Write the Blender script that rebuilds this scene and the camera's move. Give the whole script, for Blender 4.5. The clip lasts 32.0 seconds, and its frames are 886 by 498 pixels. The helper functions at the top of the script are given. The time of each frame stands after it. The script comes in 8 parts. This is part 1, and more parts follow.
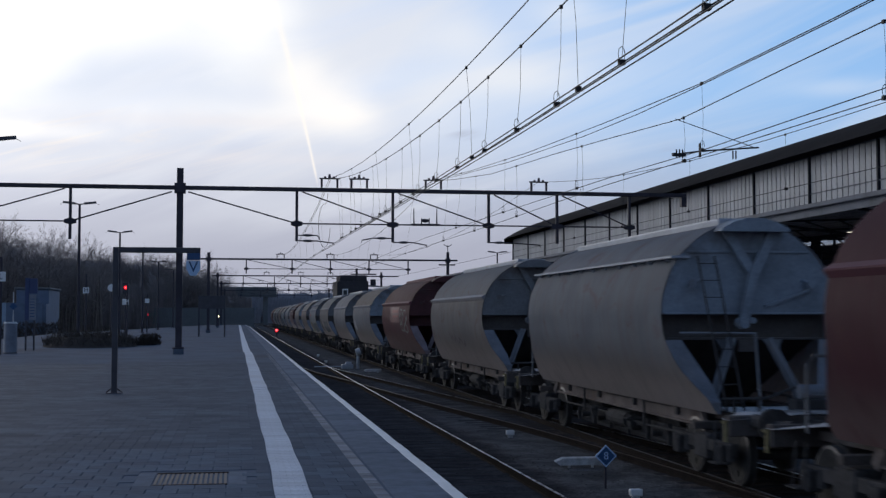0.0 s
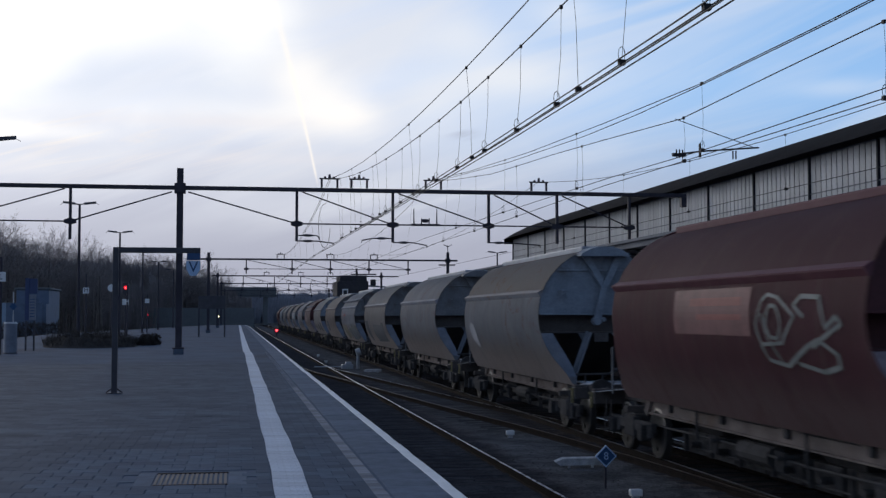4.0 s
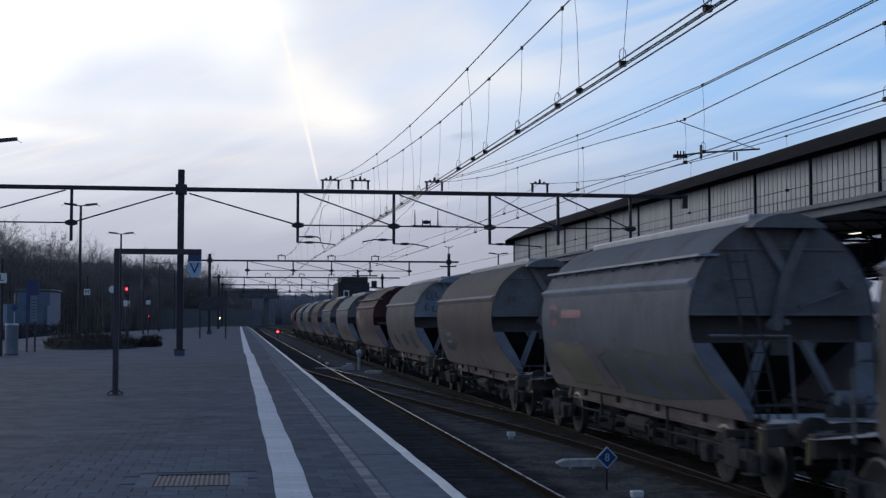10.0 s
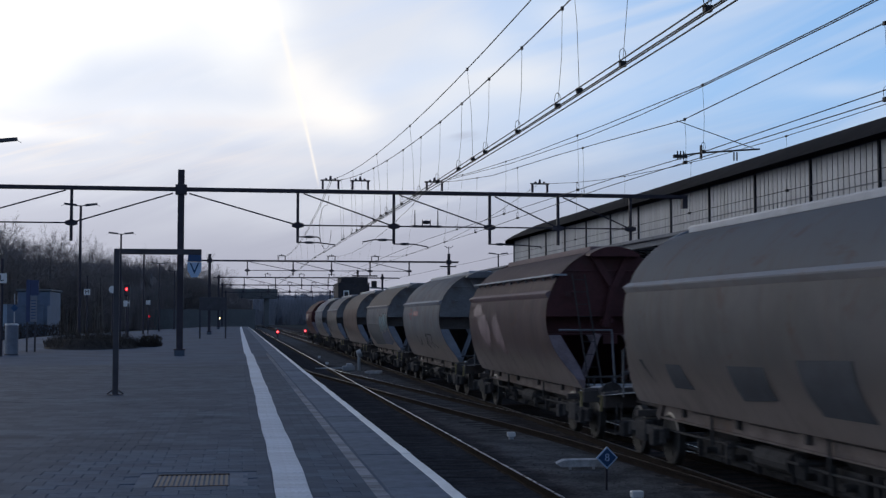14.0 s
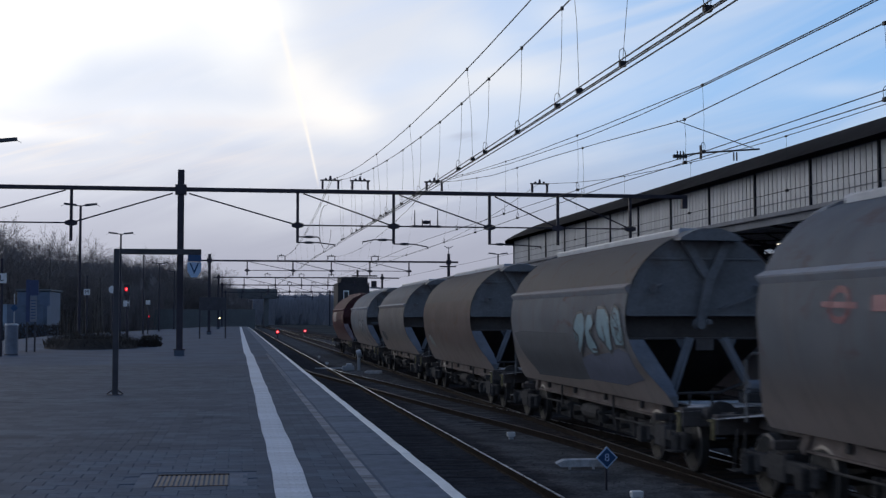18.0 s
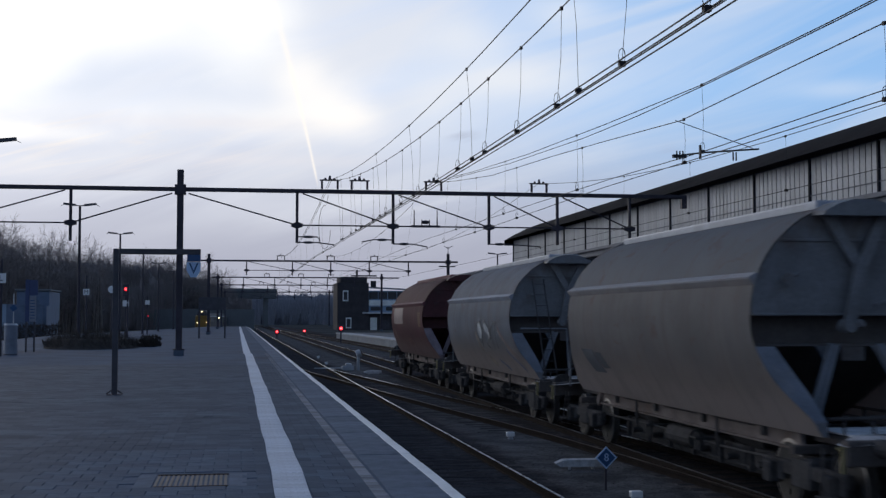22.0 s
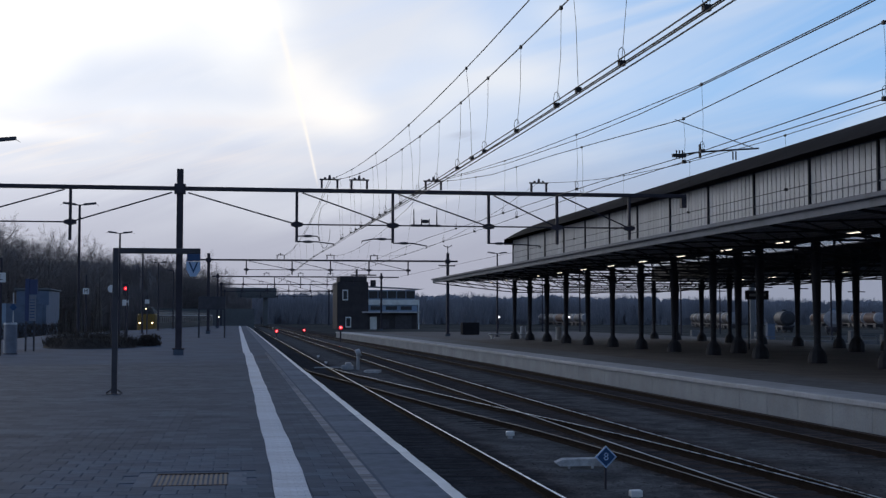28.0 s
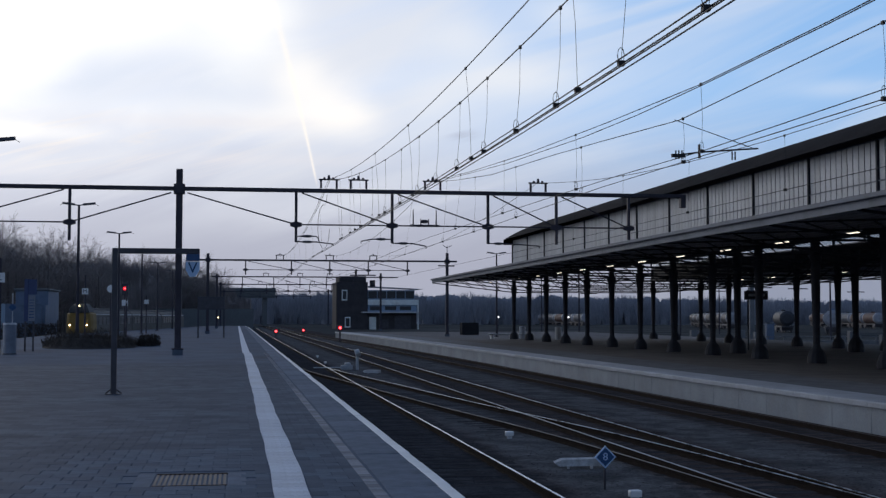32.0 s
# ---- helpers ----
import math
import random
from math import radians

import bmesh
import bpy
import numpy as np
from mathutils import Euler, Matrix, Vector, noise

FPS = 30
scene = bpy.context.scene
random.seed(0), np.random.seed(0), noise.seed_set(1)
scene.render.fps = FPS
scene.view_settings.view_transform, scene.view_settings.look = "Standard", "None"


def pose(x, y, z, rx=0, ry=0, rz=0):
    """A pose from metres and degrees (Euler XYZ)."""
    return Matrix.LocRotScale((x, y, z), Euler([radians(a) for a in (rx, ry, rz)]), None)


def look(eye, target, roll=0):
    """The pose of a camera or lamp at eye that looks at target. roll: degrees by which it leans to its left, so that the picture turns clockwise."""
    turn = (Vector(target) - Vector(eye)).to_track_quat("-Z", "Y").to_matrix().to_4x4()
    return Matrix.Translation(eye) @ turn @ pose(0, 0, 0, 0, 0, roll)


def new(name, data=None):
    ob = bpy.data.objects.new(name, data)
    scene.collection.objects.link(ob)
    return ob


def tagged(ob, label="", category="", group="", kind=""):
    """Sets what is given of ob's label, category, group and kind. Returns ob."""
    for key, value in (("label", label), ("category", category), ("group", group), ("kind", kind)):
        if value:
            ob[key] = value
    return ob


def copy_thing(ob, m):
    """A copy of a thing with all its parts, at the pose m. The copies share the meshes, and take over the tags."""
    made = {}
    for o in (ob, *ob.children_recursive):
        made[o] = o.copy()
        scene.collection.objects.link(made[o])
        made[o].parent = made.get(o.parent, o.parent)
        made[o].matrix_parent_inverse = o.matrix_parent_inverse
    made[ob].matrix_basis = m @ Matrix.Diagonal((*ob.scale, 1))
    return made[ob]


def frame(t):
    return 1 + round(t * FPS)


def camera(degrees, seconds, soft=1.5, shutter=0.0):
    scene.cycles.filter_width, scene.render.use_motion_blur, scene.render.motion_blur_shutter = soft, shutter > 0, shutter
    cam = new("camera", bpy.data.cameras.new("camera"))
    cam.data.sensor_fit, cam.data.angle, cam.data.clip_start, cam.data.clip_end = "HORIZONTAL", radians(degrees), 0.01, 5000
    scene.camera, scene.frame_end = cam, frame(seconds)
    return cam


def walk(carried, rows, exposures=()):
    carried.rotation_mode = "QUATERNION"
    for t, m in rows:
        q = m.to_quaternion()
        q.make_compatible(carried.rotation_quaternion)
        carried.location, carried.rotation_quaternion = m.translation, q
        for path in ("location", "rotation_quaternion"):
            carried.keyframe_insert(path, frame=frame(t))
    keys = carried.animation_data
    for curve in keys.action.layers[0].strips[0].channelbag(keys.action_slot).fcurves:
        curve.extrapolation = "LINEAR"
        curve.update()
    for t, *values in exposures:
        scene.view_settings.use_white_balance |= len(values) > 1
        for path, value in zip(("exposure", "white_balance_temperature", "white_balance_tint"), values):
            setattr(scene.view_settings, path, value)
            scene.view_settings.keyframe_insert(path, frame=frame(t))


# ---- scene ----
cam = camera(38.26, 32.0, soft=1.35, shutter=0.5)
EYE = Vector((0.0, 0.0, 1.65))
TILT, YAW = 3.052, 9.1615
PX = 0.02535  # degrees for one small step of the hand-steadied tripod


def cam_pose(dx, dy):
    return pose(EYE.x, EYE.y, EYE.z, 90 + TILT + dy * PX, 0, -YAW + dx * PX)


# tiny drifts of the tripod head: (seconds, sideways, up)
DRIFT = [(0, 0, -1.5), (3.5, 0, -1.5), (5.5, 0, 0), (8.5, 0.2, 0), (9.5, 1.5, 1), (12, 2.2, 1.4), (14.5, 1.7, 1.4),
         (18, 1.5, 1.4), (20, 0.5, 1.0), (21, 1.0, 1.3), (22.5, 0.3, 1.3), (24, 1.2, 1.2), (25.5, 1.0, 0.6),
         (27.5, 0, 0), (30, 0.2, 0.3), (31, 1.0, 0.8), (32, -1.2, 0.2)]
walk(cam, [(t, cam_pose(dx, dy)) for t, dx, dy in DRIFT], exposures=[(0, 0.0, 6500, 10), (32, 0.0, 6500, 10)])

# ---- light: low sun behind thin cloud, ahead and a little to the side of the tracks ----
SUN_EL, SUN_AZ = radians(15), radians(-17)
SUN_DIR = Vector((math.sin(SUN_AZ) * math.cos(SUN_EL), math.cos(SUN_AZ) * math.cos(SUN_EL), math.sin(SUN_EL)))


class Graph:
    """Small helper to write node graphs."""

    def __init__(self, tree):
        self.t = tree
        tree.nodes.clear()

    def n(self, kind):
        return self.t.nodes.new(kind)

    def put(self, sock, v):
        if isinstance(v, bpy.types.NodeSocket):
            self.t.links.new(v, sock)
        elif isinstance(v, (tuple, list)) and len(v) == 3 and sock.type == "RGBA":
            sock.default_value = (*v, 1)
        else:
            sock.default_value = v

    def m(self, op, a, b=0.0, c=0.0, clamp=False):
        node = self.n("ShaderNodeMath")
        node.operation, node.use_clamp = op, clamp
        for i, v in enumerate((a, b, c)):
            self.put(node.inputs[i], v)
        return node.outputs[0]

    def vec(self, op, a, b=(0, 0, 0)):
        node = self.n("ShaderNodeVectorMath")
        node.operation = op
        self.put(node.inputs[0], a)
        self.put(node.inputs[1], b)
        return node.outputs["Value"] if op in ("DOT_PRODUCT", "LENGTH") else node.outputs[0]

    def ramp(self, v, lo, hi, a=0.0, b=1.0):
        node = self.n("ShaderNodeMapRange")
        node.interpolation_type = "SMOOTHSTEP"
        for i, x in enumerate((v, lo, hi, a, b)):
            self.put(node.inputs[i], x)
        return node.outputs[0]

    def mix(self, f, a, b, blend="MIX"):
        node = self.n("ShaderNodeMix")
        node.data_type, node.blend_type = "RGBA", blend
        self.put(node.inputs[0], f)
        self.put(node.inputs[6], a)
        self.put(node.inputs[7], b)
        return node.outputs[2]

    def noise(self, v, scale, detail=4.0, rough=0.55, dist=0.0):
        node = self.n("ShaderNodeTexNoise")
        if v is not None:
            self.put(node.inputs["Vector"], v)
        self.put(node.inputs["Scale"], scale)
        self.put(node.inputs["Detail"], detail)
        self.put(node.inputs["Roughness"], rough)
        self.put(node.inputs["Distortion"], dist)
        return node.outputs[0]

    def scaled(self, v, s):
        return self.vec("MULTIPLY", v, s)

    def times(self, v, k):
        node = self.n("ShaderNodeVectorMath")
        node.operation = "SCALE"
        self.put(node.inputs[0], v)
        self.put(node.inputs["Scale"], k)
        return node.outputs[0]


def build_world():
    w = bpy.data.worlds.new("sky")
    w.use_nodes = True
    scene.world = w
    g = Graph(w.node_tree)
    d = g.n("ShaderNodeTexCoord").outputs["Generated"]
    s = g.n("ShaderNodeSeparateXYZ")
    g.put(s.inputs[0], d)
    z = g.m("MAXIMUM", s.outputs[2], 0.0)
    az = g.m("ARCTAN2", s.outputs[0], s.outputs[1])
    el = g.m("ARCSINE", z)
    sky = g.n("ShaderNodeTexSky")
    sky.sky_type, sky.sun_disc, sky.sun_elevation, sky.sun_rotation = "NISHITA", False, SUN_EL, SUN_AZ
    sky.air_density, sky.dust_density, sky.ozone_density = 1.0, 0.6, 2.0
    clear = g.mix(0.75, g.times(sky.outputs[0], 0.11), (0.285, 0.535, 0.95))
    # haze low down, paler towards the sun
    pale = g.ramp(az, 0.0, 0.42, 1.0, 0.0)
    pale = g.m("MULTIPLY", pale, g.ramp(az, -1.6, -0.5))
    upper = g.mix(g.m("MULTIPLY", pale, 0.84), clear, (0.79, 0.82, 0.915))
    base = g.mix(g.ramp(el, 0.035, 0.185), (0.395, 0.41, 0.51), upper)
    # cloud layer in bearing and height
    cv = g.n("ShaderNodeCombineXYZ")
    g.put(cv.inputs[0], g.m("SUBTRACT", az, g.m("MULTIPLY", el, 1.3)))
    g.put(cv.inputs[1], g.m("ADD", g.m("MULTIPLY", el, 4.2), g.m("MULTIPLY", az, -1.1)))
    streak = g.noise(cv.outputs[0], 4.0, 4, 0.5, 1.2)
    soft = g.noise(cv.outputs[0], 2.3, 4, 0.5, 0.6)
    wisps = g.noise(g.scaled(cv.outputs[0], (1, 1.8, 1)), 13, 5, 0.6, 0.8)

    def puff(a0, wa, e0, we):
        da = g.m("POWER", g.m("DIVIDE", g.m("SUBTRACT", az, a0), wa), 2.0)
        de = g.m("POWER", g.m("DIVIDE", g.m("SUBTRACT", el, e0), we), 2.0)
        return g.m("EXPONENT", g.m("MULTIPLY", g.m("ADD", da, de), -1.0))

    iv = g.n("ShaderNodeCombineXYZ")
    g.put(iv.inputs[0], az)
    g.put(iv.inputs[1], g.m("ADD", g.m("MULTIPLY", el, 2.1), g.m("MULTIPLY", az, -0.35)))
    curl = g.noise(iv.outputs[0], 9.0, 5, 0.55, 0.7)
    roll = g.noise(iv.outputs[0], 4.0, 4, 0.5, 0.5)
    lumps = g.m("ADD", g.m("MULTIPLY", g.m("SUBTRACT", roll, 0.5), 1.4), g.m("MULTIPLY", g.m("SUBTRACT", curl, 0.5), 1.0))
    def pile(rows):
        total = None
        for a0, wa, e0, we, k in rows:
            q = g.m("MULTIPLY", puff(a0, wa, e0, we), k)
            total = q if total is None else g.m("ADD", total, q)
        return total

    bright = pile([(-0.1466, 0.150, 0.250, 0.055, 1.05), (-0.185, 0.055, 0.190, 0.040, 0.85), (-0.0098, 0.030, 0.185, 0.020, 0.25),
                   (0.0128, 0.038, 0.225, 0.035, 0.45), (-0.0498, 0.075, 0.155, 0.016, 0.30)])
    bright = g.m("ADD", bright, g.m("MULTIPLY", lumps, 0.45))
    bright = g.ramp(bright, 0.0, 1.0)
    cream = pile([(0.066, 0.042, 0.168, 0.026, 0.58), (0.090, 0.030, 0.152, 0.016, 0.44), (0.020, 0.035, 0.150, 0.014, 0.26), (0.045, 0.024, 0.190, 0.022, 0.42),
                  (-0.150, 0.060, 0.138, 0.0085, 0.55), (-0.215, 0.06, 0.142, 0.012, 0.4)])
    cream = g.m("ADD", cream, g.m("MULTIPLY", lumps, 0.62))
    cream = g.m("ADD", cream, g.m("MULTIPLY", g.m("SUBTRACT", streak, 0.5), 0.25))
    cream = g.ramp(cream, 0.0, 0.95)
    puffs = pile([(0.2116, 0.060, 0.186, 0.016, 0.5), (0.180, 0.035, 0.215, 0.016, 0.45), (0.255, 0.030, 0.236, 0.014, 0.4),
                  (0.465, 0.035, 0.170, 0.007, 0.4), (0.150, 0.03, 0.165, 0.02, 0.3)])
    puffs = g.m("MULTIPLY", puffs, 1.35)
    puffs = g.m("MULTIPLY", g.ramp(soft, 0.30, 0.62), puffs, clamp=True)
    scud = g.m("MULTIPLY", g.ramp(wisps, 0.38, 0.6), pile([(0.1759, 0.012, 0.142, 0.004, 0.5), (0.3396, 0.010, 0.1265, 0.006, 0.6), (0.449, 0.010, 0.149, 0.0035, 0.45)]), clamp=True)
    # vapour trail: a thin, slightly broken line that leans to the sun
    tl = g.m("ADD", g.m("ADD", 0.0881, g.m("MULTIPLY", el, -0.2475)), g.m("MULTIPLY", g.m("POWER", g.m("SUBTRACT", el, 0.16), 2.0), -0.30))
    tw = g.m("ADD", 0.0009, g.m("MULTIPLY", g.ramp(el, 0.10, 0.25), 0.0019))
    trail = g.m("EXPONENT", g.m("MULTIPLY", g.m("POWER", g.m("DIVIDE", g.m("SUBTRACT", az, tl), tw), 2.0), -1.0))
    trail = g.m("MULTIPLY", trail, g.m("MULTIPLY", g.ramp(el, 0.098, 0.115), g.ramp(el, 0.30, 0.24)))
    trail = g.m("MULTIPLY", trail, g.ramp(wisps, 0.25, 0.6, 0.35, 0.62))
    trail = g.m("MULTIPLY", trail, g.ramp(el, 0.15, 0.24, 1.0, 0.62))
    veil = g.m("ADD", g.m("MULTIPLY", g.m("SUBTRACT", streak, 0.40), 3.0), g.m("MULTIPLY", g.m("SUBTRACT", soft, 0.5), 1.1), clamp=True)
    veil = g.m("MULTIPLY", veil, g.ramp(el, 0.03, 0.10))
    far = g.ramp(az, -0.2, 0.5, 0.80, 0.72)
    col = g.mix(g.m("MULTIPLY", veil, far), base, (0.76, 0.79, 0.86))
    # warm grey bars in the haze under the bright cloud
    bars = g.m("MULTIPLY", g.ramp(wisps, 0.45, 0.7), g.m("MULTIPLY", puff(-0.13, 0.14, 0.132, 0.022), 1.0))
    col = g.mix(bars, col, (0.84, 0.79, 0.77))
    col = g.mix(cream, col, (1.04, 1.01, 0.975))
    col = g.mix(bright, col, (1.10, 1.09, 1.06))
    gap = g.m("MULTIPLY", pile([(-0.060, 0.085, 0.186, 0.016, 0.62), (-0.13, 0.05, 0.172, 0.012, 0.4), (0.0, 0.05, 0.170, 0.010, 0.35)]), g.ramp(curl, 0.30, 0.62), clamp=True)
    col = g.mix(gap, col, (0.66, 0.73, 0.87))
    bands = g.m("MULTIPLY", pile([(-0.05, 0.13, 0.150, 0.006, 0.5), (0.0, 0.10, 0.122, 0.005, 0.45), (-0.12, 0.09, 0.110, 0.005, 0.4)]), g.ramp(roll, 0.35, 0.6), clamp=True)
    col = g.mix(bands, col, (0.82, 0.78, 0.80))
    # the cloud is brightest beyond the view, in front of the sun
    veil_sun = g.m("ADD", puff(-0.60, 0.36, 0.30, 0.20), g.m("MULTIPLY", lumps, 0.15), clamp=True)
    col = g.mix(g.m("MULTIPLY", veil_sun, g.ramp(az, -0.16, -0.40)), col, (1.75, 1.70, 1.62))
    # unseen bright patch low on the left, added to light the wagon sides
    rim = puff(-1.10, 0.65, 0.10, 0.16)
    col = g.mix(g.m("MULTIPLY", rim, 0.8), col, (1.72, 1.75, 1.86))
    # duller low sky away from the sun
    dull = g.m("MULTIPLY", g.ramp(az, 0.16, 0.40), g.ramp(el, 0.075, 0.025))
    col = g.mix(g.m("MULTIPLY", dull, 0.8), col, (0.265, 0.30, 0.40))
    col = g.mix(puffs, col, (0.90, 0.91, 0.93))
    col = g.mix(scud, col, (0.42, 0.46, 0.58))
    col = g.mix(trail, col, (1.14, 1.05, 0.94))
    # the sky falls off overhead and away from the low sun
    glow = g.vec("DOT_PRODUCT", d, tuple(SUN_DIR))
    col = g.times(col, g.ramp(glow, -0.9, 0.80, 0.72, 1.0))
    col = g.mix(g.ramp(el, 0.30, 1.0), col, g.mix(0.3, (0.09, 0.19, 0.44), g.times(col, 0.35)))
    # dusk: the dome is dimmer overhead and behind than towards the low sun
    side = g.m("MAXIMUM", g.ramp(az, 0.55, 1.0), g.ramp(az, -0.25, -0.75))
    dusk = g.m("MAXIMUM", g.m("MULTIPLY", side, 0.25), g.m("MULTIPLY", g.ramp(el, 0.29, 0.65), 0.42))
    col = g.times(col, g.m("SUBTRACT", 1.0, dusk))
    # below the horizon
    col = g.mix(g.ramp(s.outputs[2], -0.02, 0.0), (0.06, 0.06, 0.07), col)
    bg = g.n("ShaderNodeBackground")
    g.put(bg.inputs[0], col)
    bg.inputs[1].default_value = 1.0
    out = g.n("ShaderNodeOutputWorld")
    g.t.links.new(bg.outputs[0], out.inputs[0])


build_world()
sun = new("sun", bpy.data.lights.new("sun", "SUN"))
sun.data.energy, sun.data.angle, sun.data.color = 0.23, radians(14), (1.0, 0.93, 0.84)
sun.matrix_world = look(SUN_DIR * 50, (0, 0, 0))

# ---- materials ----


def real_tone(color, k=1.45):
    """Base colour of a dry surface from its tone in dusk light."""
    return tuple(min(0.84, c * k) for c in color)


def material(name, color, rough=0.7, metal=0.0, vary=0.25, scale=3.0, fine=40.0, bump=0.15, dark=None, stain=0.0,
             stain_scale=0.8, random_each=0.0, streaks=0.0, spec=0.3):
    """Procedural surface: base colour, variation at two scales, stains, fine relief."""
    color = real_tone(color)
    dark = real_tone(dark) if dark else None
    mt = bpy.data.materials.new(name)
    mt.use_nodes = True
    g = Graph(mt.node_tree)
    p = g.n("ShaderNodeTexCoord").outputs["Object"]
    big = g.noise(p, scale, 4, 0.6)
    small = g.noise(p, fine, 3, 0.6)
    f = g.m("ADD", g.m("MULTIPLY", big, 0.65), g.m("MULTIPLY", small, 0.35))
    lo = tuple(c * (1 - vary) for c in color)
    hi = tuple(min(1.0, c * (1 + vary)) for c in color)
    col = g.mix(g.ramp(f, 0.3, 0.7), lo, hi)
    if stain:
        st = g.noise(p, stain_scale, 5, 0.65, 0.6)
        col = g.mix(g.m("MULTIPLY", g.ramp(st, 0.5, 0.68), stain), col, dark or tuple(c * 0.4 for c in color))
    if streaks:
        sv = g.noise(g.scaled(p, (1.2, 3.0, 0.12)), 2.4, 4, 0.6)
        col = g.mix(g.m("MULTIPLY", g.ramp(sv, 0.48, 0.7), streaks), col, dark or tuple(c * 0.45 for c in color))
    if random_each:
        oi = g.n("ShaderNodeObjectInfo").outputs["Random"]
        k = g.m("ADD", 1 - random_each / 2, g.m("MULTIPLY", oi, random_each))
        col = g.times(col, k)
    b = g.n("ShaderNodeBsdfPrincipled")
    g.put(b.inputs["Base Color"], col)
    g.put(b.inputs["Roughness"], g.m("ADD", rough - 0.08, g.m("MULTIPLY", big, 0.16), clamp=True))
    b.inputs["Metallic"].default_value = metal
    b.inputs["Specular IOR Level"].default_value = spec
    if bump:
        bp = g.n("ShaderNodeBump")
        bp.inputs["Strength"].default_value = bump
        bp.inputs["Distance"].default_value = 0.02
        g.put(bp.inputs["Height"], small)
        g.put(b.inputs["Normal"], bp.outputs[0])
    out = g.n("ShaderNodeOutputMaterial")
    g.t.links.new(b.outputs[0], out.inputs[0])
    return mt


def glowing(name, color, strength):
    mt = bpy.data.materials.new(name)
    mt.use_nodes = True
    g = Graph(mt.node_tree)
    e = g.n("ShaderNodeEmission")
    g.put(e.inputs[0], color)
    e.inputs[1].default_value = strength
    out = g.n("ShaderNodeOutputMaterial")
    g.t.links.new(e.outputs[0], out.inputs[0])
    return mt


def glass(name, color, rough=0.08, trans=0.6):
    mt = bpy.data.materials.new(name)
    mt.use_nodes = True
    g = Graph(mt.node_tree)
    b = g.n("ShaderNodeBsdfPrincipled")
    p = g.n("ShaderNodeTexCoord").outputs["Object"]
    g.put(b.inputs["Base Color"], g.mix(g.noise(p, 2.0, 4, 0.6), tuple(c * 0.8 for c in color), color))
    g.put(b.inputs["Roughness"], rough)
    b.inputs["Transmission Weight"].default_value = trans
    out = g.n("ShaderNodeOutputMaterial")
    g.t.links.new(b.outputs[0], out.inputs[0])
    return mt


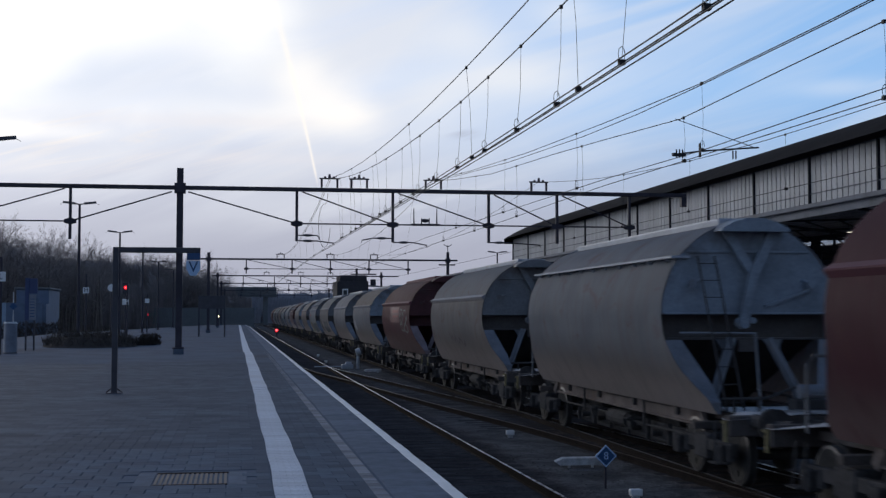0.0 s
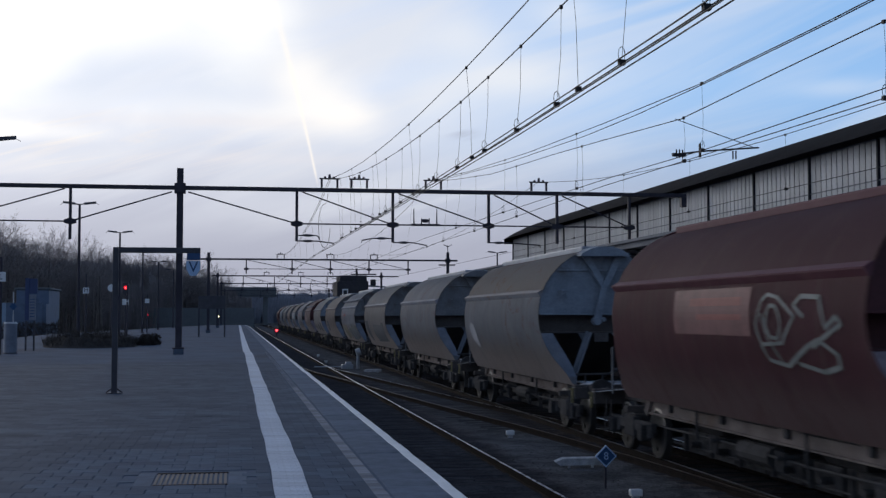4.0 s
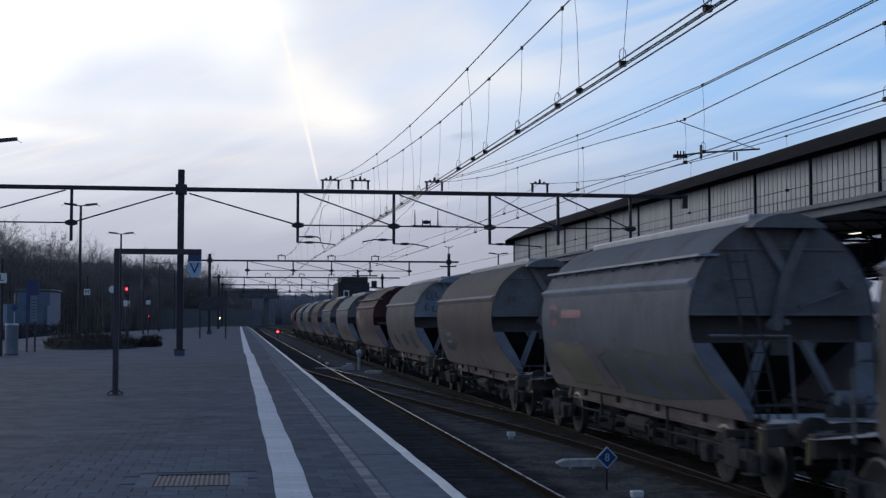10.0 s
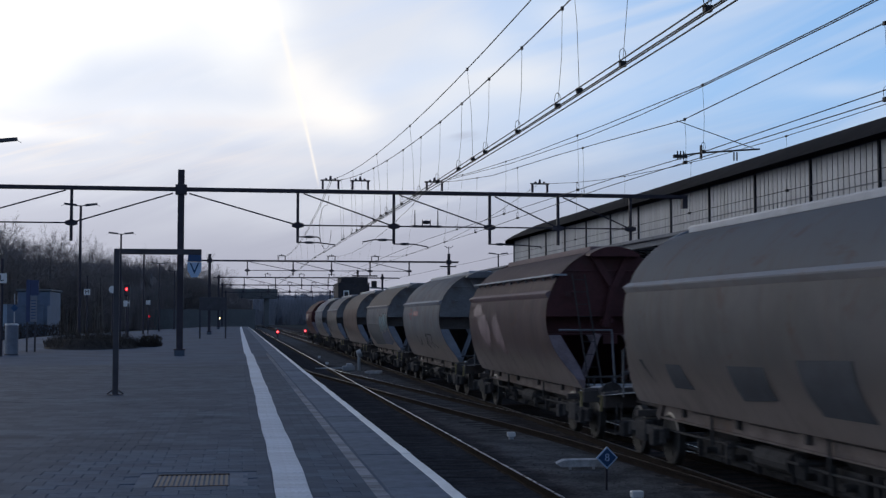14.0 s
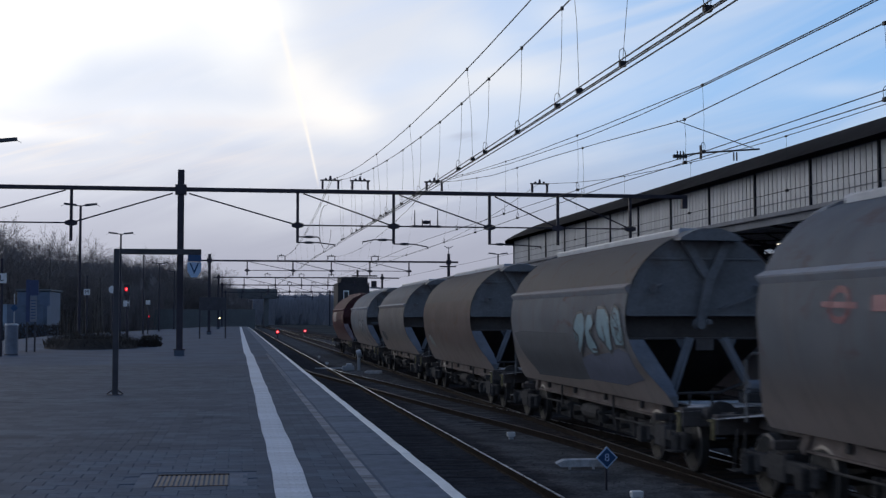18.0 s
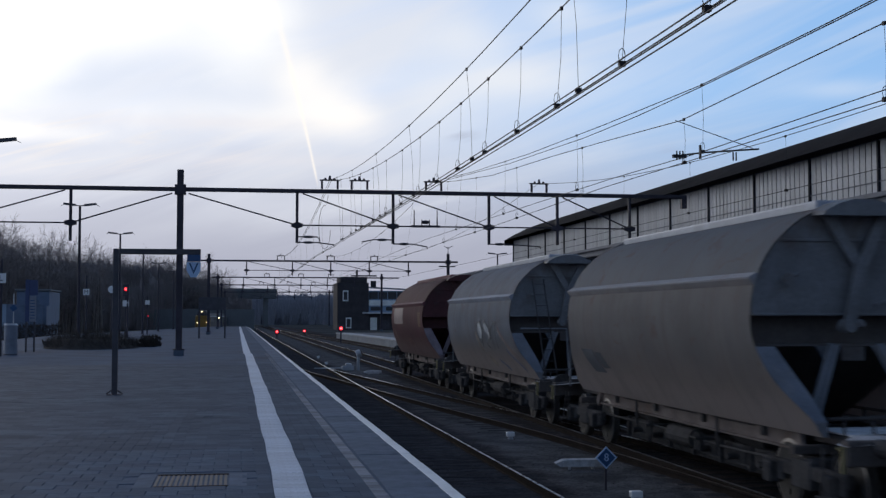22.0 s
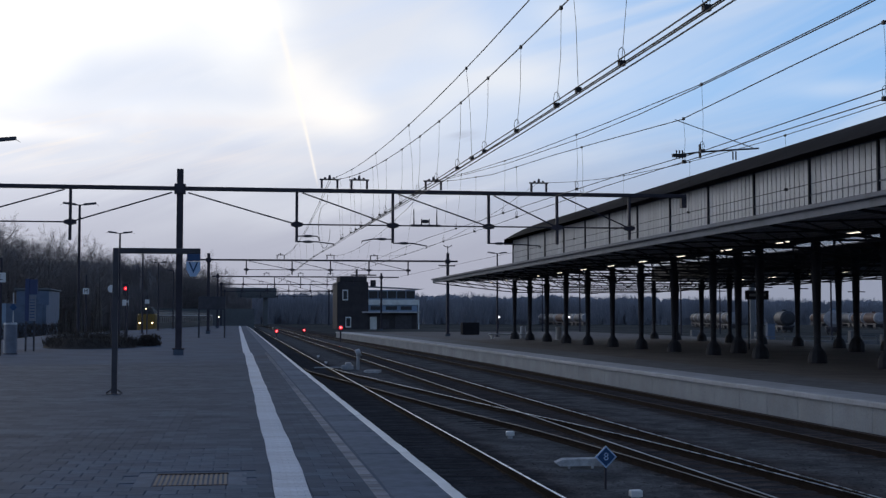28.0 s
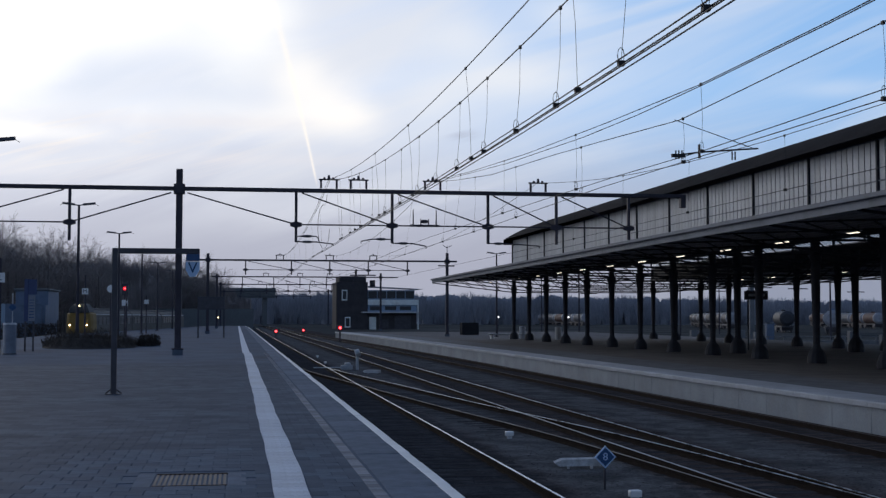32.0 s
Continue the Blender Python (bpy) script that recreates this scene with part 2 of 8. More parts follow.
PAVE = (0.070, 0.092, 0.125)
M = dict(
    gravel=None,
    earth=material("earth", (0.060, 0.061, 0.060), 0.95, 0, 0.4, 0.05, 1.5, 0.3, spec=0.0),
    paving=material("paving_bed", (0.076, 0.096, 0.130), 0.85, 0, 0.2, 0.5, 9, 0.3, (0.06, 0.06, 0.065), 0.5, 0.15, spec=0.03),
    brick=material("paving_tile", PAVE, 0.75, 0, 0.18, 6, 60, 0.2, None, 0.3, 1.5, 0.3, spec=0.03),
    tile=material("concrete_tile", (0.114, 0.136, 0.172), 0.78, 0, 0.18, 4, 60, 0.2, None, 0.3, 1.2, 0.24, spec=0.03),
    guide=material("white_ribbed_tile", (0.42, 0.45, 0.50), 0.65, 0, 0.12, 3, 50, 0.15, (0.4, 0.4, 0.4), 0.35, 1.2, 0.15),
    white=material("white_line", (0.70, 0.73, 0.78), 0.6, 0, 0.1, 2, 40, 0.1, (0.5, 0.5, 0.5), 0.35, 1.0, 0.1),
    paving_dark=material("dark_paving", (0.115, 0.107, 0.105), 0.85, 0, 0.2, 0.6, 12, 0.2, (0.04, 0.038, 0.037), 0.4, 0.3, spec=0.03),
    far_tile=material("far_paving_tile", (0.118, 0.120, 0.128), 0.8, 0, 0.2, 1.2, 20, 0.1, None, 0.35, 0.8, 0.12, spec=0.05),
    fascia=material("grey_fascia", (0.142, 0.148, 0.168), 0.7, 0, 0.18, 0.8, 20, 0.1, (0.08, 0.08, 0.08), 0.4, 0.6),
    stone=material("ballast_stone", (0.060, 0.057, 0.057), 0.95, 0, 0.3, 0.8, 30, 0.2, spec=0.0),
    far_slab=material("pale_platform_edge", (0.27, 0.28, 0.30), 0.75, 0, 0.15, 1, 20, 0.1, (0.2, 0.2, 0.2), 0.3, 0.8, 0.15),
    concrete=material("concrete_wall", (0.19, 0.205, 0.225), 0.8, 0, 0.18, 0.8, 20, 0.2, (0.2, 0.2, 0.2), 0.4, 0.6, 0.12, 0.35),
    sleeper=material("sleeper_wood", (0.043, 0.041, 0.043), 0.9, 0, 0.3, 3, 30, 0.5, None, 0, 1, 0.25, spec=0.0),
    rust=material("rail_rust", (0.017, 0.0125, 0.011), 0.85, 0.0, 0.3, 4, 40, 0.3, spec=0.05),
    rail=material("rail_polished", (0.37, 0.39, 0.43), 0.28, 1.0, 0.1, 4, 60, 0.02),
    rail_worn=material("rail_half_worn", (0.24, 0.245, 0.265), 0.36, 0.8, 0.15, 4, 60, 0.03),
    rail_brown=material("rail_brown", (0.10, 0.078, 0.066), 0.42, 0.6, 0.2, 4, 60, 0.04),
    rail_dull=material("rail_dull", (0.036, 0.029, 0.026), 0.55, 0.3, 0.2, 4, 60, 0.05),
    steel_dark=material("dark_paint", (0.045, 0.045, 0.055), 0.5, 0.1, 0.25, 3, 40, 0.08),
    pole=material("pole_paint", (0.034, 0.031, 0.042), 0.55, 0.2, 0.3, 2, 30, 0.1),
    wire=material("copper_wire", (0.03, 0.03, 0.034), 0.6, 0.0, 0.1, 2, 30, 0.0, spec=0.15),
    grey_metal=material("grey_metal", (0.36, 0.37, 0.39), 0.5, 0.3, 0.2, 2, 30, 0.05),
    # pale board tone stands in for light bounced up under the canopy
    boards=material("soffit_boards_lit", (0.34, 0.35, 0.385), 0.8, 0, 0.2, 1.5, 20, 0.1, None, 0.4, 0.5),
    roof=material("roof_felt", (0.030, 0.026, 0.027), 0.9, 0, 0.3, 0.7, 12, 0.2, spec=0.12),
    cast=material("cast_iron", (0.021, 0.023, 0.031), 0.7, 0.0, 0.25, 3, 40, 0.1),
    blue=material("sign_blue", (0.022, 0.060, 0.145), 0.4, 0, 0.08, 2, 30, 0.02),
    sign_white=material("sign_white", (0.75, 0.77, 0.8), 0.4, 0, 0.06, 2, 30, 0.02),
)

# ---- building helpers ----


def finish(bm, name, mat, parent=None, label="", smooth=False):
    me = bpy.data.meshes.new(name)
    bm.normal_update()
    bm.to_mesh(me)
    bm.free()
    for mt in (mat if isinstance(mat, (list, tuple)) else [mat]):
        me.materials.append(mt)
    if smooth:
        me.polygons.foreach_set("use_smooth", [True] * len(me.polygons))
        me.set_sharp_from_angle(angle=radians(26))
    ob = new(name, me)
    ob.parent = parent
    if label:
        ob["label"] = label
    return ob


def part(name, bm, mat, parent, label="", smooth=False):
    return finish(bm, name, mat, parent, label, smooth)


def root(name, m, label, category, group="", kind=""):
    ob = new(name)
    ob.empty_display_size = 0.3
    ob.matrix_world = m
    return tagged(ob, label, category, group, kind)


def box(bm, x0, x1, y0, y1, z0, z1, bev=0.0, mat=0):
    r = bmesh.ops.create_cube(bm, size=1, matrix=Matrix.Translation(((x0 + x1) / 2, (y0 + y1) / 2, (z0 + z1) / 2))
                              @ Matrix.Diagonal((abs(x1 - x0), abs(y1 - y0), abs(z1 - z0), 1)))
    vs = r["verts"]
    if bev:
        es = list({e for v in vs for e in v.link_edges})
        bmesh.ops.bevel(bm, geom=es, offset=bev, segments=2, affect="EDGES", profile=0.5)
    if mat:
        for f in {f for v in vs if v.is_valid for f in v.link_faces}:
            f.material_index = mat
    return bm


def boxm(*a, **k):
    return box(bmesh.new(), *a, **k)


def bar(bm, p, q, w, h=None, up=(0, 0, 1)):
    """A straight bar of section w by h from p to q."""
    p, q = Vector(p), Vector(q)
    d = q - p
    zax = d.normalized()
    u = Vector(up)
    if abs(zax.dot(u)) > 0.98:
        u = Vector((0, 1, 0))
    x = u.cross(zax).normalized()
    y = zax.cross(x)
    m = Matrix((x, y, zax)).transposed().to_4x4()
    m.translation = (p + q) / 2
    bmesh.ops.create_cube(bm, size=1, matrix=m @ Matrix.Diagonal((w, h or w, d.length, 1)))
    return bm


def tube(bm, p, q, r, r2=None, seg=8, caps=True):
    p, q = Vector(p), Vector(q)
    d = q - p
    m = d.to_track_quat("Z", "Y").to_matrix().to_4x4()
    m.translation = (p + q) / 2
    bmesh.ops.create_cone(bm, cap_ends=caps, segments=seg, radius1=r, radius2=r if r2 is None else r2, depth=d.length, matrix=m)
    return bm


def path_tube(bm, pts, r, seg=6):
    """A tube of one radius through points."""
    pts = [Vector(p) for p in pts]
    rings = []
    for i, p in enumerate(pts):
        d = (pts[min(i + 1, len(pts) - 1)] - pts[max(i - 1, 0)]).normalized()
        u = Vector((0, 0, 1)) if abs(d.z) < 0.95 else Vector((1, 0, 0))
        x = d.cross(u).normalized()
        y = d.cross(x)
        rings.append([bm.verts.new(p + (x * math.cos(a) + y * math.sin(a)) * r)
                      for a in [2 * math.pi * k / seg for k in range(seg)]])
    for a, b in zip(rings, rings[1:]):
        for k in range(seg):
            bm.faces.new((a[k], a[(k + 1) % seg], b[(k + 1) % seg], b[k]))
    return bm


def slab(bm, quad, thick):
    vs = [bm.verts.new(v) for v in quad]
    f = bm.faces.new(vs)
    return bmesh.ops.solidify(bm, geom=[f], thickness=thick)


def sweep(bm, pts, section, mat=0):
    """Sweep a closed section [(side, up)] along ground points (side is to the right of the way)."""
    pts = [Vector(p) for p in pts]
    rings = []
    for i, p in enumerate(pts):
        d = (pts[min(i + 1, len(pts) - 1)] - pts[max(i - 1, 0)])
        r = Vector((d.y, -d.x, 0)).normalized()
        rings.append([bm.verts.new(p + r * a + Vector((0, 0, b))) for a, b in section])
    n = len(section)
    for a, b in zip(rings, rings[1:]):
        for k in range(n):
            f = bm.faces.new((a[k], b[k], b[(k + 1) % n], a[(k + 1) % n]))
            f.material_index = mat
    bm.faces.new(rings[0]).material_index = mat
    bm.faces.new(list(reversed(rings[-1]))).material_index = mat
    return bm


def ballast_material():
    """Crushed stone: paler between the tracks, blackened by brake dust along them."""
    mt = bpy.data.materials.new("ballast")
    mt.use_nodes = True
    g = Graph(mt.node_tree)
    p = g.n("ShaderNodeTexCoord").outputs["Object"]
    s = g.n("ShaderNodeSeparateXYZ")
    g.put(s.inputs[0], p)
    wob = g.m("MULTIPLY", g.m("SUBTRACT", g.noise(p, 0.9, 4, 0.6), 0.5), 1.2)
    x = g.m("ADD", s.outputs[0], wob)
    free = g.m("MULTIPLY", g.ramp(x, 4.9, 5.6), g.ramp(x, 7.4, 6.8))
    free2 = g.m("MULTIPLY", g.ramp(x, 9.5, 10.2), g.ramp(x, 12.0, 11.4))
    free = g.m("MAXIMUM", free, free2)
    vor = g.n("ShaderNodeTexVoronoi")
    g.put(vor.inputs["Vector"], p)
    vor.inputs["Scale"].default_value = 26.0
    cell = g.n("ShaderNodeSeparateColor")
    g.put(cell.inputs[0], vor.outputs["Color"])
    k = g.m("MULTIPLY", g.m("ADD", 0.72, g.m("MULTIPLY", cell.outputs[0], 0.56)), g.ramp(g.noise(p, 1.1, 5, 0.65, 0.4), 0.3, 0.7, 0.65, 1.35))
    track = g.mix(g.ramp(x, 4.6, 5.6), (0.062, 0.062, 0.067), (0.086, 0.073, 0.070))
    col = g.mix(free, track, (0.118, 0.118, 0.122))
    b = g.n("ShaderNodeBsdfPrincipled")
    g.put(b.inputs["Base Color"], g.times(col, k))
    b.inputs["Roughness"].default_value = 0.95
    b.inputs["Specular IOR Level"].default_value = 0.0
    bp = g.n("ShaderNodeBump")
    bp.inputs["Strength"].default_value = 0.6
    bp.inputs["Distance"].default_value = 0.02
    g.put(bp.inputs["Height"], g.m("MULTIPLY", vor.outputs["Distance"], -1.0))
    g.put(b.inputs["Normal"], bp.outputs[0])
    out = g.n("ShaderNodeOutputMaterial")
    g.t.links.new(b.outputs[0], out.inputs[0])
    return mt


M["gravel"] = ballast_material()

# ---- plan, metres: x across the tracks, y along them, z up; z = 0 is the near platform ----
RAIL = -0.92
BED = -1.055
T1, T2, T3 = 3.90, 8.345, 13.0
GAUGE = 1.46
EDGE = 2.09
PLAT_R = -0.30


def bend(y):
    """How far the far platform and its track lean in at a distance."""
    return 0.00013 * max(0.0, y - 52) ** 2 if y < 130 else 0.79 + 0.0203 * (y - 130)


ground = finish(boxm(-2500, 2500, -400, 4200, -1.6, BED - 0.14), "ground", M["earth"])
tagged(ground, "dark winter grassland and soil round the railway yard", "ground", kind="structure")
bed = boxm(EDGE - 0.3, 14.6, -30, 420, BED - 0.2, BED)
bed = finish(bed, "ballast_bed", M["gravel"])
tagged(bed, "dark brown track ballast between the two platforms", "ballast", kind="structure")

# rails: section half widths and heights above the foot
RAIL_SEC = [(-0.07, -0.16), (0.07, -0.16), (0.07, -0.145), (0.012, -0.12), (0.012, -0.045), (0.036, -0.03), (0.036, -0.004),
            (-0.036, -0.004), (-0.036, -0.03), (-0.012, -0.045), (-0.012, -0.12), (-0.07, -0.145)]
HEAD = [(-0.022, -0.006), (0.022, -0.006), (0.022, 0.0), (-0.022, 0.0)]


def rail(parent, pts, head, name="rail"):
    ob = part(name, sweep(bmesh.new(), pts, RAIL_SEC), M["rust"], parent)
    part("running_surface", sweep(bmesh.new(), pts, HEAD), head, ob, "worn bare steel running surface")
    return ob


def sleepers(parent, centre, y0, y1, width=2.5, count=150):
    """Sleepers 0.6 m apart; the near ones single parts, the far ones joined."""
    src = None
    far = bmesh.new()
    y, k = y0, 0
    while y < y1:
        x = centre(y)
        jig = random.uniform(-0.03, 0.03)
        if k < count:
            if src is None:
                src = boxm(-width / 2, width / 2, -0.12, 0.12, -0.14, 0.0, 0.015)
                ob = part("sleeper", src, M["sleeper"], parent)
                src = ob
            else:
                ob = new("sleeper", src.data)
                ob.parent = parent
            ob.location = (x, y + jig, RAIL - 0.128 + random.uniform(-0.008, 0.006))
            ob.rotation_euler = (0, 0, random.uniform(-0.008, 0.008))
        else:
            box(far, x - width / 2, x + width / 2, y - 0.12, y + 0.12, RAIL - 0.30, RAIL - 0.157)
        y += 0.6
        k += 1
    if far.verts:
        tagged(part("far_sleepers", far, M["sleeper"], parent), kind="stuff")
    else:
        far.free()


def straight(x, ys):
    return [(x, y, RAIL) for y in ys]


FARY = [-30, 0, 30, 60, 90, 130, 170, 210, 260, 320, 400]


def build_track(name, cx, head, label, y_sleep, left=None):
    tr = root(name, Matrix(), label, "railway track", kind="structure")
    for s in (-1, 1):
        rail(tr, [(cx(y) + s * GAUGE / 2, y, RAIL) for y in FARY], head if s > 0 else left or head)
    sleepers(tr, cx, y_sleep, 330)
    return tr


build_track("track_1", lambda y: T1, M["rail"], "platform track with shiny worn rails on wooden sleepers", 12)
build_track("track_2", lambda y: T2, M["rail"], "through track with worn rails that the goods train uses", 14, M["rail_worn"])
build_track("track_3", lambda y: T3 - bend(y), M["rail_dull"], "rusty track beside the far platform wall", 18)


def cross_x(y):
    """Centre line of the crossover between the two near tracks."""
    t = min(1.0, max(0.0, (y - 12.0) / 54.0))
    pts = [(0, T2), (0.11, 8.20), (0.2, 7.95), (0.28, 7.64), (0.345, 7.28), (0.40, 6.92), (0.445, 6.64), (0.545, 6.10), (0.69, 5.36), (0.80, 4.80), (0.90, 4.25), (1, T1)]
    for (a, xa), (b, xb) in zip(pts, pts[1:]):
        if t <= b:
            return xa + (xb - xa) * (t - a) / (b - a)
    return T1


cross = root("crossover_track", Matrix(), "crossover track linking the two near tracks, with dull brown rails", "railway track", kind="structure")
CY = [12 + 1.8 * k for k in range(31)]
for sgn, head in ((-1, M["rail_brown"]), (1, M["rail"])):
    rail(cross, [(cross_x(y) + sgn * GAUGE / 2, y, RAIL - 0.003) for y in CY], head)
sleepers(cross, lambda y: cross_x(y), 30.3, 60, 2.7, 60)

# ---- near platform ----
def poly_slab(name, pts, z0, z1, mat):
    bm = bmesh.new()
    up = [bm.verts.new((x, y, z1)) for x, y in pts]
    dn = [bm.verts.new((x, y, z0)) for x, y in pts]
    bm.faces.new(up)
    bm.faces.new(list(reversed(dn)))
    for k in range(len(pts)):
        j = (k + 1) % len(pts)
        bm.faces.new((up[k], dn[k], dn[j], up[j]))
    bmesh.ops.recalc_face_normals(bm, faces=bm.faces[:])
    return finish(bm, name, mat)


plat = poly_slab("platform_near", [(-17, -12), (EDGE - 0.12, -12), (EDGE - 0.12, 205), (1.7, 246), (-5.2, 246), (-17, 122)], -1.3, -0.008, M["paving"])
tagged(plat, "near station platform paved with grey concrete tiles", "platform", kind="structure")
part("edge_wall", boxm(EDGE - 0.118, EDGE - 0.02, -12, 205, -1.3, -0.16), M["concrete"], plat)

# ---- far platform ----
FY = [-20, 0, 20, 40, 52, 60, 70, 80, 90, 100, 110, 120, 130, 150, 170]


def far_edge(y):
    return 14.62 - bend(y)


bm = bmesh.new()
vs = []
for y in FY:
    vs.append([bm.verts.new(v) for v in ((far_edge(y) + 0.1, y, PLAT_R - 0.02), (46, y, PLAT_R - 0.02), (46, y, -1.4), (far_edge(y) + 0.1, y, -1.4))])
for a, b in zip(vs, vs[1:]):
    for k in range(4):
        bm.faces.new((a[k], b[k], b[(k + 1) % 4], a[(k + 1) % 4]))
bm.faces.new(vs[0])
bm.faces.new(list(reversed(vs[-1])))
plat_far = finish(bm, "platform_far", M["paving_dark"])
tagged(plat_far, "far island platform with dark paving and pale concrete edge wall", "platform", kind="structure")
for i, (a, b) in enumerate(zip(FY, FY[1:])):
    n = max(1, round((b - a) / 2.0))
    for k in range(n):
        ya, yb = a + (b - a) * k / n, a + (b - a) * (k + 1) / n
        if yb < 16:
            continue
        xa, xb = far_edge(ya), far_edge(yb)
        w = bmesh.new()
        sweep(w, [(xa + 0.09, ya + 0.01, 0), (xb + 0.09, yb - 0.01, 0)], [(-0.05, -1.32), (0.06, -1.32), (0.06, PLAT_R - 0.15), (-0.05, PLAT_R - 0.15)])
        part("wall_panel", w, M["concrete"], plat_far)
        w = bmesh.new()
        sweep(w, [(xa + 0.2, ya + 0.008, 0), (xb + 0.2, yb - 0.008, 0)], [(-0.25, PLAT_R - 0.14), (0.25, PLAT_R - 0.14), (0.25, PLAT_R), (-0.22, PLAT_R), (-0.25, PLAT_R - 0.03)])
        part("edge_slab", w, M["far_slab"], plat_far)
        w = bmesh.new()
        sweep(w, [(xa + 0.91, ya + 0.004, 0), (xb + 0.91, yb - 0.004, 0)], [(-0.455, PLAT_R - 0.1), (0.455, PLAT_R - 0.1), (0.455, PLAT_R - 0.004), (-0.455, PLAT_R - 0.004)])
        part("edge_paving", w, M["far_slab"], plat_far)
        w = bmesh.new()
        sweep(w, [(xa + 2.7, ya + 0.004, 0), (xb + 2.7, yb - 0.004, 0)], [(-1.3, PLAT_R - 0.1), (1.3, PLAT_R - 0.1), (1.3, PLAT_R - 0.008), (-1.3, PLAT_R - 0.008)])
        part("grey_paving", w, M["far_tile"], plat_far)

# ---- goods wagons ----
FOLD = [(0, 4.15), (0.3, 4.11), (0.58, 4.02), (0.85, 3.87), (1.08, 3.67), (1.28, 3.43), (1.43, 3.12), (1.49, 2.90), (1.52, 2.64), (1.51, 2.41),
        (1.48, 2.20), (1.43, 2.0), (1.365, 1.80), (1.27, 1.60), (1.15, 1.40), (1.05, 1.22), (0.94, 1.04)]
ROUND = [(0, 4.17), (0.3, 4.13), (0.58, 4.03), (0.85, 3.88), (1.09, 3.68), (1.29, 3.44), (1.43, 3.14), (1.50, 2.88), (1.52, 2.62), (1.50, 2.38),
         (1.48, 2.20), (1.43, 2.0), (1.365, 1.80), (1.27, 1.60), (1.15, 1.40), (1.05, 1.22), (0.94, 1.04)]


def rounded(half, zmax):
    """Rounds the section below zmax by passing a smooth curve through its points."""
    out = []
    for i, p1 in enumerate(half[:-1]):
        p2 = half[i + 1]
        out.append(p1)
        if p1[1] > zmax or i == 0:
            continue
        p0, p3 = half[i - 1], half[min(i + 2, len(half) - 1)]
        for t in (0.33, 0.67):
            out.append(tuple(0.5 * (2 * b + (c - a) * t + (2 * a - 5 * b + 4 * c - d) * t * t + (3 * b - a - 3 * c + d) * t ** 3)
                             for a, b, c, d in zip(p0, p1, p2, p3)))
    return out + [half[-1]]


FOLD = rounded(FOLD, 4.12)
ROUND = rounded(ROUND, 4.12)
HALF = 4.8   # half the body's length
BEAM = 7.08  # buffer beam
WAGON_PITCH = 15.461


def flare(z):
    """How far the side sheets run out past the body's end at height z."""
    q = max(0.0, 2.36 - z)
    return min(0.92, 0.22 * q + 0.56 * q * q)


def full_section(half):
    return [(-x, z) for x, z in reversed(half)] + [(x, z) for x, z in half[1:]]


